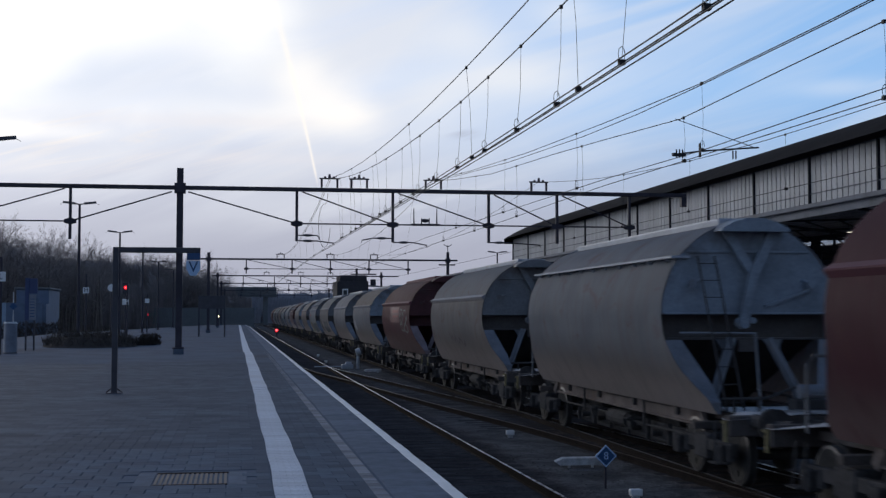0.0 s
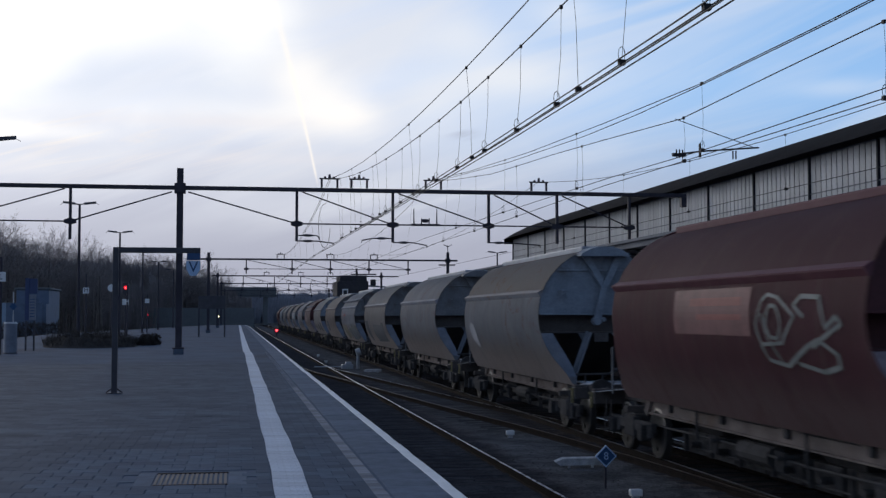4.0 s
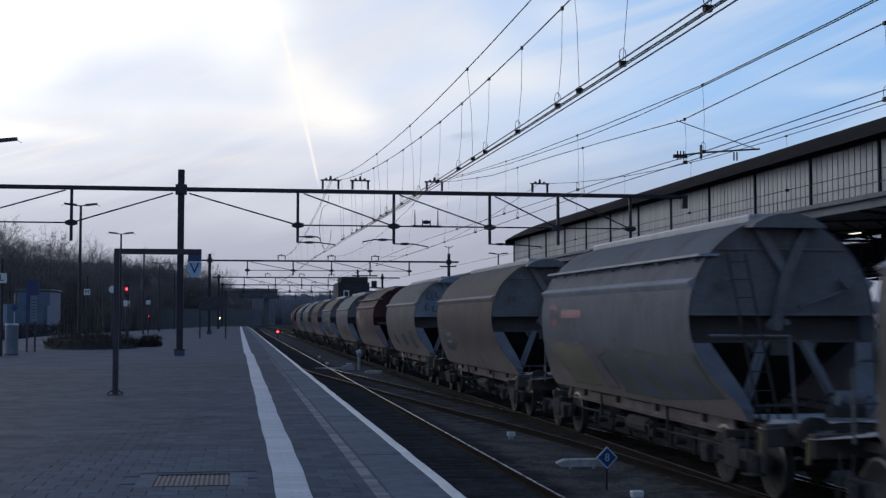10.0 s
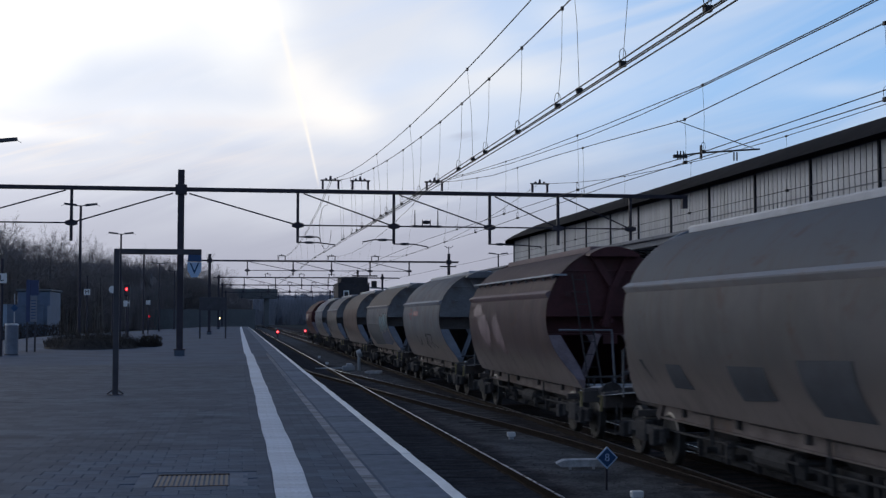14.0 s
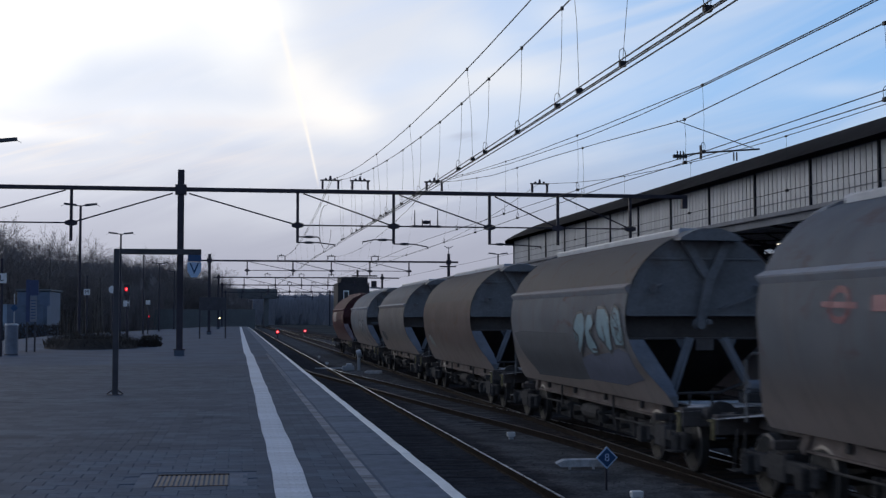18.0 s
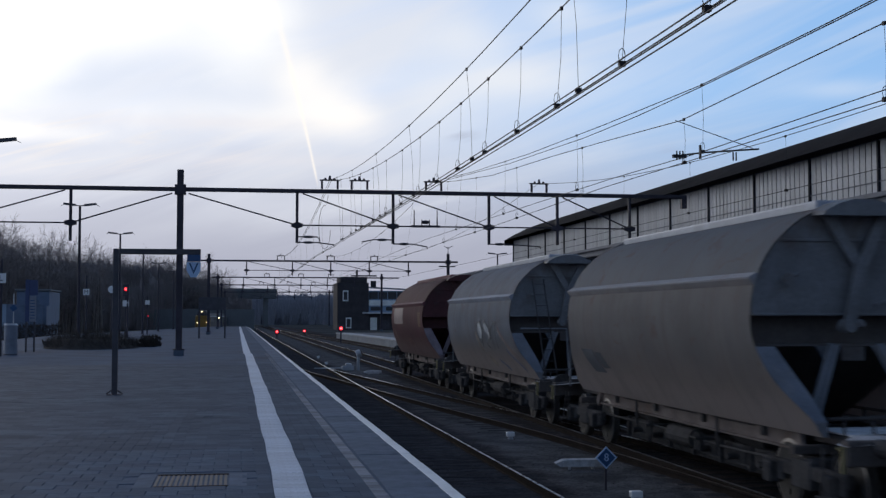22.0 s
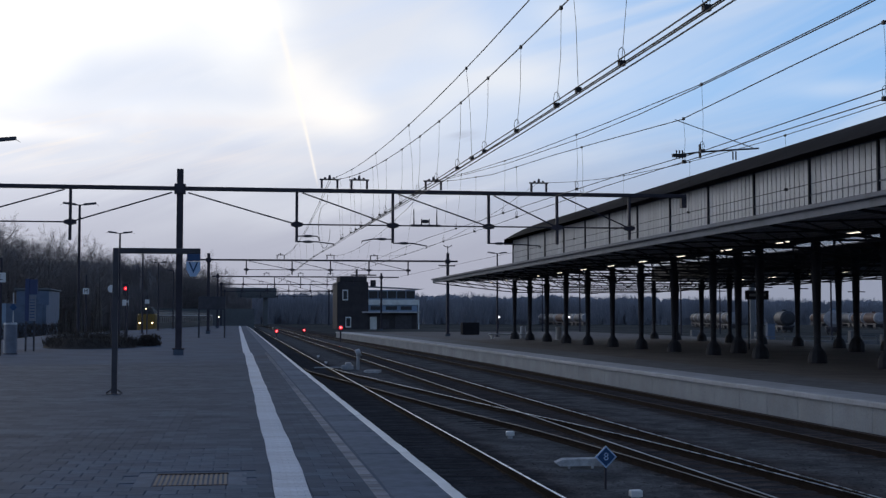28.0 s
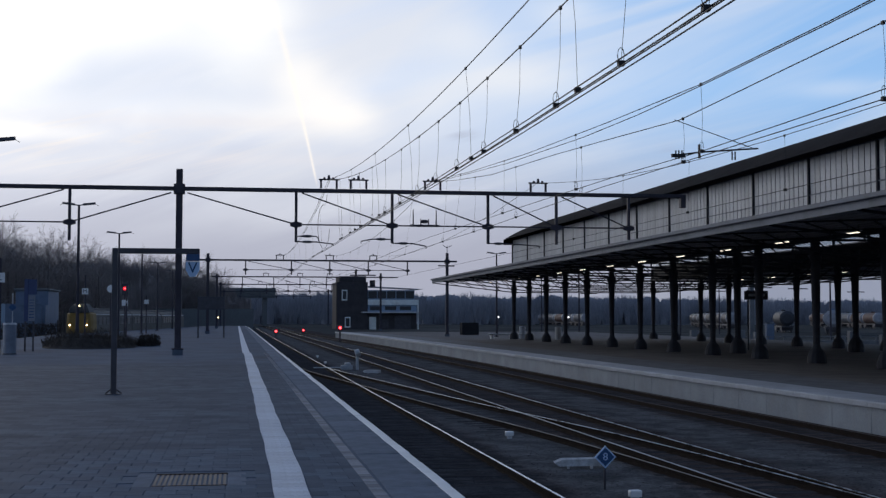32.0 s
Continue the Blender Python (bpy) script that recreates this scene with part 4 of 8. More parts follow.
def body_paint(name, color, upper=None, rust=0.4, grime=0.95, streak=0.35, dusty=0.85):
    """Wagon paint: weathered, paler roof, brown grime creeping up from the sill, rusty runs."""
    mt = bpy.data.materials.new(name)
    mt.use_nodes = True
    g = Graph(mt.node_tree)
    p = g.n("ShaderNodeTexCoord").outputs["Object"]
    color, upper = real_tone(color, 1.0), real_tone(upper, 0.98) if upper else None
    oi = g.n("ShaderNodeObjectInfo").outputs["Random"]
    off = g.n("ShaderNodeCombineXYZ")
    g.put(off.inputs[1], g.m("MULTIPLY", oi, 60.0))
    q = g.vec("ADD", p, off.outputs[0])
    s = g.n("ShaderNodeSeparateXYZ")
    g.put(s.inputs[0], p)
    z = s.outputs[2]
    big = g.noise(q, 0.7, 5, 0.6, 0.3)
    fine = g.noise(q, 14, 4, 0.6)
    col = g.mix(g.ramp(big, 0.3, 0.7), tuple(c * 0.82 for c in color), tuple(min(1, c * 1.15) for c in color))
    if upper:
        col = g.mix(g.ramp(z, 3.05, 3.16), col, upper)
    runs = g.noise(g.scaled(q, (0.8, 1.5, 0.10)), 2.2, 5, 0.6)
    col = g.mix(g.m("MULTIPLY", g.ramp(runs, 0.47, 0.72), streak), col, (0.27, 0.20, 0.165))
    spots = g.noise(g.scaled(q, (1, 1, 1.6)), 0.9, 6, 0.7, 1.0)
    col = g.mix(g.m("MULTIPLY", g.ramp(spots, 0.56, 0.66), rust), col, (0.25, 0.11, 0.065))
    dirt = g.m("ADD", g.m("MULTIPLY", g.ramp(z, 2.35, 1.25), 0.95), g.m("MULTIPLY", g.m("SUBTRACT", big, 0.5), 1.1), clamp=True)
    col = g.mix(g.m("MULTIPLY", dirt, grime), col, (0.315, 0.26, 0.235))
    # pale spilt dust on the lowest plates, also lightening their shade in the colour
    dust_lift = g.m("MULTIPLY", g.ramp(z, 2.0, 1.25), g.ramp(g.noise(g.scaled(q, (1, 1, 0.5)), 1.6, 5, 0.65), 0.25, 0.55, 0.45, 1.0))
    col = g.mix(g.m("MULTIPLY", dust_lift, dusty), col, (0.54, 0.465, 0.435))
    # welded seams every metre or so
    w = g.n("ShaderNodeMath")
    w.operation = "PINGPONG"
    g.put(w.inputs[0], s.outputs[1])
    w.inputs[1].default_value = 0.6
    seam = g.ramp(w.outputs[0], 0.0, 0.06, 1.0, 0.0)
    seam = g.m("MULTIPLY", seam, g.m("MULTIPLY", g.ramp(z, 3.15, 3.0), g.ramp(big, 0.35, 0.6, 0.45, 1.0)))
    col = g.mix(g.m("MULTIPLY", seam, 0.26), col, (0.17, 0.145, 0.13))
    b = g.n("ShaderNodeBsdfPrincipled")
    film_dust = (0.255, 0.255, 0.265) if color[1] > 0.1 else tuple(1.5 * c for c in color)
    g.put(b.inputs["Base Color"], g.mix(g.m("MULTIPLY", fine, 0.25), col, film_dust))
    g.put(b.inputs["Roughness"], g.m("ADD", 0.60, g.m("MULTIPLY", big, 0.25)))
    b.inputs["Specular IOR Level"].default_value = 0.45
    bp = g.n("ShaderNodeBump")
    bp.inputs["Strength"].default_value = 0.25
    bp.inputs["Distance"].default_value = 0.03
    g.put(bp.inputs["Height"], g.m("ADD", g.m("MULTIPLY", big, 1.0), g.m("MULTIPLY", seam, -0.25)))
    g.put(b.inputs["Normal"], bp.outputs[0])
    out = g.n("ShaderNodeOutputMaterial")
    g.t.links.new(b.outputs[0], out.inputs[0])
    return mt


GREY, BEIGE, PALE = (0.305, 0.325, 0.37), (0.315, 0.295, 0.295), (0.325, 0.36, 0.425)
PINK, RED, DULLRED = (0.255, 0.21, 0.205), (0.128, 0.040, 0.055), (0.18, 0.117, 0.132)
WM = dict(
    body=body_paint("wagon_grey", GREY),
    # ends turn from the glow; their shade is put into this darker grey
    end=material("wagon_end_grey_shaded", (0.118, 0.123, 0.134), 0.6, 0, 0.25, 1.2, 20, 0.1, (0.08, 0.06, 0.05), 0.5, 0.9),
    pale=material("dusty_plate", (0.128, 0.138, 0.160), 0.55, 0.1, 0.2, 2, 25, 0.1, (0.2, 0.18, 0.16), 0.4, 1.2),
    frame=material("frame_brown", (0.072, 0.064, 0.062), 0.85, 0.0, 0.3, 2, 25, 0.2, spec=0.06),
    sill=material("sill_dusty", (0.124, 0.104, 0.097), 0.85, 0.0, 0.3, 1.5, 25, 0.15, (0.10, 0.07, 0.055), 0.6, 1.0, 0.2, spec=0.06),
    dark=material("underframe", (0.048, 0.046, 0.047), 0.85, 0.0, 0.3, 3, 25, 0.2, spec=0.06),
    bogie=material("bogie_grime", (0.046, 0.044, 0.045), 0.9, 0.0, 0.4, 3, 20, 0.3, spec=0.06),
    wheel=material("wheel_steel", (0.046, 0.044, 0.043), 0.6, 0.2, 0.3, 2, 20, 0.1, spec=0.06),
    lid=material("lid_grey", (0.24, 0.26, 0.30), 0.5, 0.2, 0.2, 2, 25, 0.1),
    # grimy brown, with the shadow below the end sheet put into its tone
    beam=material("beam_grimy_shaded", (0.078, 0.073, 0.074), 0.75, 0, 0.25, 1.2, 20, 0.1, (0.06, 0.045, 0.038), 0.5, 0.9),
    rim=material("tyre_steel", (0.11, 0.103, 0.10), 0.45, 0.5, 0.25, 3, 25, 0.1),
    dust=material("spilt_dust", (0.74, 0.76, 0.80), 0.8, 0.0, 0.25, 3, 25, 0.2, (0.18, 0.17, 0.17), 0.6, 2.0),
    dusty=material("dusty_brown", (0.34, 0.325, 0.32), 0.85, 0.0, 0.3, 3, 25, 0.2, (0.12, 0.10, 0.09), 0.6, 2.0),
    yellow=material("worn_yellow", (0.20, 0.17, 0.09), 0.7, 0, 0.3, 4, 30, 0.1),
)
# the red paint darkened in colour for the shaded ends
END_RED = material("wagon_end_red_shaded", (0.055, 0.019, 0.022), 0.6, 0, 0.25, 1.2, 20, 0.1, (0.05, 0.03, 0.03), 0.5, 0.9)
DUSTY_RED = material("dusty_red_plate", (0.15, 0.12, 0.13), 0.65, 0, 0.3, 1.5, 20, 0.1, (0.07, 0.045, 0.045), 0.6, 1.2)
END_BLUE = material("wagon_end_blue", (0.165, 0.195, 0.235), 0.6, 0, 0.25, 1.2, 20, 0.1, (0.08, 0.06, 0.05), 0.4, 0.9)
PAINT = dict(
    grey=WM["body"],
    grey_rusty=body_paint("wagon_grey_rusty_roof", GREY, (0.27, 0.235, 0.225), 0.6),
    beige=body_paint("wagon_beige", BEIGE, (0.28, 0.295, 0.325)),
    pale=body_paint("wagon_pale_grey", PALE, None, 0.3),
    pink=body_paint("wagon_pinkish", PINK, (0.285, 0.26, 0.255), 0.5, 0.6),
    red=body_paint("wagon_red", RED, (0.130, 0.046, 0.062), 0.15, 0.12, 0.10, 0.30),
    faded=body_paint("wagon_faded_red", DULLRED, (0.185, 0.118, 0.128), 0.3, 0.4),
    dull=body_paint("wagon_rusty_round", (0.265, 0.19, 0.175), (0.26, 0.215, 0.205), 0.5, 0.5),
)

# index in the train, shape, paint, end colour, label
TRAIN = [
    (-1, "plain", "red", END_RED, "red hopper wagon with a rounded barrel body"),
    (0, "walkway_round", "grey", END_BLUE, "grey hopper wagon with a smooth barrel and a walkway"),
    (1, "plain", "beige", WM["end"], "grey-beige hopper wagon with rusty streaks"),
    (2, "plain", "red", END_RED, "dark red hopper wagon with a pale sprayed tag"),
    (3, "plain", "grey_rusty", END_BLUE, "grey hopper wagon with rust on its roof"),
    (4, "plain", "grey", WM["end"], "plain grey hopper wagon with dusty sides"),
    (5, "plain", "beige", WM["end"], "beige hopper wagon with painted-out grey patches"),
    (6, "walkway", "pale", WM["end"], "pale grey hopper wagon with walkway and smeared graffiti"),
    (7, "plain", "pink", WM["end"], "pinkish weathered hopper wagon with faint tags"),
    (8, "plain", "beige", END_BLUE, "beige hopper wagon with dark square patches"),
    (9, "walkway", "faded", END_RED, "faded red hopper wagon with walkway and pale smears"),
    (10, "plain", "grey", WM["end"], "grey hopper wagon with scribbled black tags"),
    (11, "plain", "grey_rusty", WM["end"], "beige-grey hopper wagon with a large pale blue graffiti"),
    (12, "round", "dull", WM["end"], "smooth rusty brown-pink barrel hopper wagon"),
    (13, "plain", "beige", WM["end"], "olive-beige hopper wagon with streaked sides"),
    (14, "ladder", "pale", WM["end"], "light grey hopper wagon with a grey outlined graffiti"),
    (15, "plain", "red", END_RED, "dark red last hopper wagon with a white panel"),
]
ENDPARTS = ("end_sheet", "sheet_rib", "sheet_lip", "end_brace", "stay", "roof_end_cap", "pivot_bracket",
            "end_hatch_knob", "hatch_lever")
GUSSETS = ("end_flange", "strut", "strut_gusset")
BEAMS = ("end_beam", "beam_flange", "hopper_slope", "centre_plate")
PAINTED = ("body_shell", "shoulder_lip", "roof_hatch") + ENDPARTS + GUSSETS + BEAMS
protos = {}
wagons = {}
for idx, shape, paint, endp, lab in TRAIN:
    if shape not in protos:
        protos[shape] = build_wagon(shape.replace("_round", "").replace("round", "plain"), ROUND if "round" in shape else FOLD)
        for o in protos[shape].children:
            if o.name.split(".")[0] in PAINTED:
                o.material_slots[0].link = "OBJECT"
        wg = protos[shape]
    else:
        wg = copy_thing(protos[shape], Matrix())
    for o in wg.children:
        base = o.name.split(".")[0]
        if base in ("body_shell", "shoulder_lip"):
            o.material_slots[0].material = PAINT[paint]
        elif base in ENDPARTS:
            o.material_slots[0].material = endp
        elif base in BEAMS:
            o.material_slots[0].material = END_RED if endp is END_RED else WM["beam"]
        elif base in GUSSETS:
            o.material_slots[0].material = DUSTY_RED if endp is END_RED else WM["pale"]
        elif base == "roof_hatch":
            o.material_slots[0].material = PAINT[paint] if endp is END_RED else WM["lid"]
    tagged(wg, lab, "goods wagon", "wagons of the goods train")
    wagons[idx] = wg


def train_y(k, t):
    """Middle of wagon k along the track at t seconds."""
    return 20.0 + HALF + WAGON_PITCH * k - 9.4697 * t + 0.006363 * t * t + 0.00005846 * t ** 3

# ---- overhead line portals ----


def build_portal(y, beam_z, x0, x1, posts, hangers, low_z, base_z, label, top_extra=0.85):
    p = root("catenary_portal", Matrix.Translation((0, y, 0)), label, "catenary portal", "portals over the tracks")
    part("beam", boxm(x0, x1, -0.12, 0.12, beam_z - 0.085, beam_z + 0.085, 0.01), M["pole"], p)
    for x, zb, zt in posts:
        po = part("post", boxm(x - 0.14, x + 0.14, -0.14, 0.14, zb, zt, 0.02), M["pole"], p)
        part("base_plinth", boxm(x - 0.22, x + 0.22, -0.22, 0.22, zb - 0.25, zb + 0.02, 0.03), M["paving"], po)
        part("foot_plate", boxm(x - 0.26, x + 0.26, -0.24, 0.24, zb + 0.02, zb + 0.08, 0.02), M["pole"], po)
        part("head_plate", boxm(x - 0.24, x + 0.24, -0.2, 0.2, beam_z - 0.24, beam_z + 0.2, 0.01), M["pole"], po)
    span = beam_z - low_z
    mid = beam_z - span * 0.66
    for h in hangers:
        ho = part("hanger", boxm(h - 0.06, h + 0.06, -0.06, 0.06, low_z, beam_z - 0.085), M["pole"], p)
        bm = bmesh.new()
        bmesh.ops.create_cone(bm, cap_ends=True, segments=6, radius1=0.30, radius2=0.30, depth=0.10,
                              matrix=Matrix.Translation((h, 0, mid)) @ Matrix.Rotation(radians(90), 4, "X") @ Matrix.Diagonal((1, 0.5, 1, 1)))
        part("joint_plate", bm, M["pole"], ho)
    tops = sorted([x for x, _, _ in posts] + list(hangers))
    for a, b in zip(hangers, hangers[1:]):
        inside = [x for x, _, _ in posts if a < x < b]
        if inside:
            for h in (a, b):
                q = inside[0] + (0.35 if h > inside[0] else -0.35)
                part("diagonal", bar(bmesh.new(), (q, 0, beam_z - 0.18), (h, 0, mid), 0.058), M["pole"], p)
        else:
            part("tie", bar(bmesh.new(), (a, 0, mid), (b, 0, mid), 0.06), M["pole"], p)
            ends = ((a + 0.25, 0, beam_z - 0.11), (b, 0, mid)) if a > posts[0][0] else ((b - 0.25, 0, beam_z - 0.11), (a, 0, mid))
            part("diagonal", bar(bmesh.new(), *ends, 0.055), M["pole"], p)
    return p, mid


def catenary_arm(p, x0, x1, z0, z1):
    """Registration arm from a hanger to the contact wire, with a ribbed insulator."""
    bm = bmesh.new()
    d = 1 if x1 > x0 else -1
    path_tube(bm, [(x0, 0, z0), (x0 + d * 0.9, 0, z0), (x1, 0, z1 + 0.05), (x1, 0, z1 - 0.05)], 0.03)
    arm = part("registration_arm", bm, M["pole"], p)
    bm = bmesh.new()
    bmesh.ops.create_uvsphere(bm, u_segments=10, v_segments=8, radius=1, matrix=Matrix.Translation((x0 + d * 0.5, 0, z0)) @ Matrix.Diagonal((0.27, 0.06, 0.06, 1)))
    part("insulator", bm, M["steel_dark"], arm)


def yoke(p, x, z):
    """Support frame for the carrying wire on top of the beam."""
    bm = bmesh.new()
    for s in (-0.35, 0.35):
        bar(bm, (x + s, 0, z), (x + s, 0, z + 0.42), 0.09)
    bar(bm, (x - 0.45, 0, z + 0.40), (x + 0.45, 0, z + 0.40), 0.06)
    for k in (-0.2, 0, 0.2):
        tube(bm, (x + k, 0, z + 0.40), (x + k, 0, z + 0.5 + (0.1 if k == 0 else 0)), 0.08, 0.04, 8)
    part("wire_yoke", bm, M["pole"], p)


PY = 57.0
POST = (-2.5, 0.22, 8.15)
p1, mid1 = build_portal(PY, 7.29, -17.4, 20.7, [POST], [-17.0, -12.1, -7.15, 2.6, 6.9, 11.3, 14.5, 17.95], 4.98, 0.2,
                        "dark steel catenary portal with a truss beam across the tracks")
for x in (4.05, 5.38, 8.75, 13.65):
    yoke(p1, x, 7.40)
catenary_arm(p1, 2.6, 4.25, 5.0, 4.86)
catenary_arm(p1, 2.6, 3.6, 5.25, 5.1)
catenary_arm(p1, 6.9, 8.45, 4.97, 4.8)
catenary_arm(p1, 6.9, 5.5, 5.15, 5.0)
catenary_arm(p1, 11.3, 13.7, 5.0, 4.85)
part("end_post", boxm(20.45, 20.7, -0.12, 0.12, 6.75, 7.2), M["pole"], p1)

for y, n in ((129, 1), (190, 1), (234, 1), (300, 1)):
    pp, mm = build_portal(y, 7.35 + (0.25 if y > 180 else 0), -3.6, (22.3 if y < 150 else 24.5 - (y - 129) * 0.01), [(-2.8, 0.25, 8.0), (21.3, -0.1, 8.2)], [0.9, 5.45, 9.3, 13.2, 17.2], 5.9, 0.2,
                          "distant dark steel catenary portal across the tracks")
    for x in (4.3, 9.3, 13.7):
        yoke(pp, x, 7.46 + (0.25 if y > 180 else 0))

# insulator bridge hung on the tie, and a small aerial on the second portal
bm = boxm(7.72, 9.05, -0.05, 0.05, mid1 - 0.04, mid1 + 0.06)
for k in range(4):
    tube(bm, (7.86 + 0.35 * k, 0, mid1), (7.86 + 0.35 * k, 0, mid1 + (0.75 if k in (0, 3) else 0.32)), 0.035, 0.02, 6)
bmesh.ops.create_uvsphere(bm, u_segments=8, v_segments=6, radius=1, matrix=Matrix.Translation((8.38, 0, mid1 + 0.2)) @ Matrix.Diagonal((0.20, 0.08, 0.09, 1)))
part("section_insulator", bm, M["pole"], p1)
ae = root("aerial", Matrix.Translation((21.3, 129, 8.2)), "small forked aerial on top of a catenary post", "aerial")
part("rod", tube(bmesh.new(), (0, 0, 0), (0, 0, 0.75), 0.04, None, 6), M["pole"], ae)
for s in (-1, 1):
    part("fork", bar(bmesh.new(), (0, 0, 0.55), (s * 0.45, 0, 0.8), 0.06), M["pole"], ae)
part("cross_arm", boxm(-0.9, 0.8, 0.17, 0.29, -1.35, -1.23), M["pole"], ae)

# ---- wires ----


def wire(name, pts, r, label, parent=None):
    ob = part(name, path_tube(bmesh.new(), pts, r, 5), M["wire"], parent)
    return ob


def sag(a, b, n, drop):
    a, b = Vector(a), Vector(b)
    return [a.lerp(b, k / n) - Vector((0, 0, 4 * drop * (k / n) * (1 - k / n))) for k in range(n + 1)]


def line_root(label):
    return root("overhead_line", Matrix(), label, "overhead wire", "overhead lines")


NEARY = [3, 6, 9, 12, 15, 18, 21, 24, 27, 30, 34, 38, 42, 46, 50, 54, 57]


def carrier(c, x0, x1, zmin, ymin, z57, split=26.0):
    """Carrying wire: hangs lowest at ymin, comes up to the portal at z57; drifts from x0 to x1 beyond split."""
    k = (z57 - zmin) / (PY - ymin) ** 2

    def at(y):
        f = max(0.0, (y - split) / (PY - split))
        return Vector((x0 + (x1 - x0) * f, y, zmin + k * (y - ymin) ** 2))
    wire("carrying_wire", [at(y) for y in NEARY], 0.010, "", c)
    wire("carrying_wire", sag((x1, PY, z57), (x1, 129, 7.95), 8, 1.2), 0.010, "", c)
    return at


def contact(c, dx, pts):
    wire("contact_wire", [(x + dx, y, z) for x, y, z in pts], 0.009, "", c)


def dropper(c, top, low, loop=True):
    bm = path_tube(bmesh.new(), [top, top.lerp(low, 0.5) + Vector((0.025, 0, 0)), low], 0.0034, 4)
    box(bm, top.x - 0.018, top.x + 0.018, top.y - 0.03, top.y + 0.03, top.z - 0.03, top.z + 0.02)
    box(bm, low.x - 0.035, low.x + 0.035, low.y - 0.035, low.y + 0.035, low.z - 0.03, low.z + 0.03)
    if loop:
        path_tube(bm, [low + Vector((0.04 * math.sin(a), 0, 0.09 - 0.09 * math.cos(a))) for a in [k * math.pi / 4 for k in range(9)]], 0.005, 4)
    part("dropper", bm, M["wire"], c)


def along(pts, y):
    for a, b in zip(pts, pts[1:]):
        if a[1] <= y <= b[1]:
            f = (y - a[1]) / (b[1] - a[1])
            return Vector([p + (q - p) * f for p, q in zip(a, b)])
    return Vector(pts[-1])


C1 = [(4.2, 3, 4.40), (4.2, 12, 4.40), (4.2, 19, 4.43), (4.2, 24, 4.47), (4.2, 36, 4.6), (4.22, 48, 4.77), (4.25, 57, 4.86), (4.2, 70, 5.0), (4.1, 129, 5.1), (4.1, 300, 5.1)]
c1 = line_root("doubled contact wires with droppers over the platform track")
for dx, dz in ((-0.045, 0.0), (0.045, 0.0), (-0.05, 0.085), (0.05, 0.085)):
    contact(c1, dx, [(x, y, z + dz * max(0.0, 1 - max(0, y - 20) / 30)) for x, y, z in C1])
ca = carrier(c1, 4.1, 4.05, 6.18, 20, 7.82)
cb = carrier(c1, 4.27, 4.12, 5.79, 20, 7.80)
for y in (10.97, 13.57, 16.5, 18.97, 21.56, 24.3, 26.96, 29.8, 33, 36.5, 40, 44, 48, 52):
    dropper(c1, cb(y), along(C1, y) + Vector((0, 0, 0.06)))
for y in (15.4, 22.75, 30.6, 38, 46, 53):
    dropper(c1, ca(y), along(C1, y) + Vector((0, 0, 0.08)), False)
for y in range(64, 128, 7):
    f = (y - PY) / 72
    dropper(c1, Vector((4.05, y, 7.85 - 4.8 * f * (1 - f))), along(C1, y), False)

C2A = [(8.4, 3, 4.6), (8.4, 15.5, 4.65), (8.4, 22.3, 4.69), (8.4, 27.6, 4.81), (8.4, 35.3, 4.92), (8.42, 57, 5.2), (8.5, 129, 5.2)]
C2B = [(8.4, 3, 4.5), (8.4, 15.5, 4.52), (8.4, 23.2, 4.61), (8.4, 28.6, 4.68), (8.4, 42.3, 4.70), (8.4, 57, 4.8), (8.4, 129, 5.0), (8.4, 300, 5.1)]
c2 = line_root("pair of contact wires with droppers over the through track")
contact(c2, 0, C2A)
contact(c2, 0, C2B)


def carrier_on(c, pts):
    wire("carrying_wire", pts, 0.010, "", c)
    return lambda y: along(pts, y)


cc = carrier_on(c2, [(8.4, 3, 6.2), (8.4, 10, 5.96), (8.4, 17, 5.91), (8.4, 22.3, 5.93), (8.4, 28.6, 6.14), (8.4, 36.4, 6.45), (8.6, 47, 7.1), (8.75, 57, 7.82)])
cd = carrier_on(c2, [(8.4, 3, 5.9), (8.4, 10, 5.64), (8.4, 15.5, 5.54), (8.4, 18.4, 5.51), (8.4, 23.35, 5.44), (8.4, 28.6, 5.75), (8.4, 33.3, 6.01), (8.4, 41.85, 6.42), (8.55, 50, 7.1), (8.65, 57, 7.78)])
carrier_on(c2, [(8.4, 3, 6.12), (8.4, 10, 5.93), (8.4, 17, 5.88), (8.4, 22.3, 5.90), (8.4, 26, 5.95), (8.4, 30.2, 6.07), (8.6, 40, 6.6), (9.0, 57, 7.8)])
wire("carrying_wire", sag((8.75, PY, 7.82), (8.75, 129, 7.95), 8, 1.2), 0.010, "", c2)
for y in (22.23, 31, 40, 49):
    dropper(c2, cc(y), along(C2A, y))
for y in (15.54, 23.2, 30.5, 38, 45, 52):
    dropper(c2, cd(y), along(C2B, y))
for y in range(64, 128, 7):
    f = (y - PY) / 72
    dropper(c2, Vector((8.75, y, 7.85 - 4.8 * f * (1 - f))), along(C2B, y), False)
# pull-off arm with insulators across the through track
bm = path_tube(bmesh.new(), [(8.12, 23, 4.70), (8.7, 23.0, 4.78), (9.82, 23.0, 4.87)], 0.018)
for x in (8.18, 8.24, 8.30, 9.3, 9.36):
    tube(bm, (x, 23, 4.64), (x, 23, 4.80), 0.014, None, 6)
box(bm, 8.10, 8.36, 22.96, 23.04, 4.67, 4.73)
box(bm, 8.63, 8.66, 22.97, 23.03, 4.66, 4.92)
path_tube(bm, [(8.16, 23, 5.38), (9.7, 23.0, 4.88)], 0.008)
part("pull_off_arm", bm, M["wire"], c2)

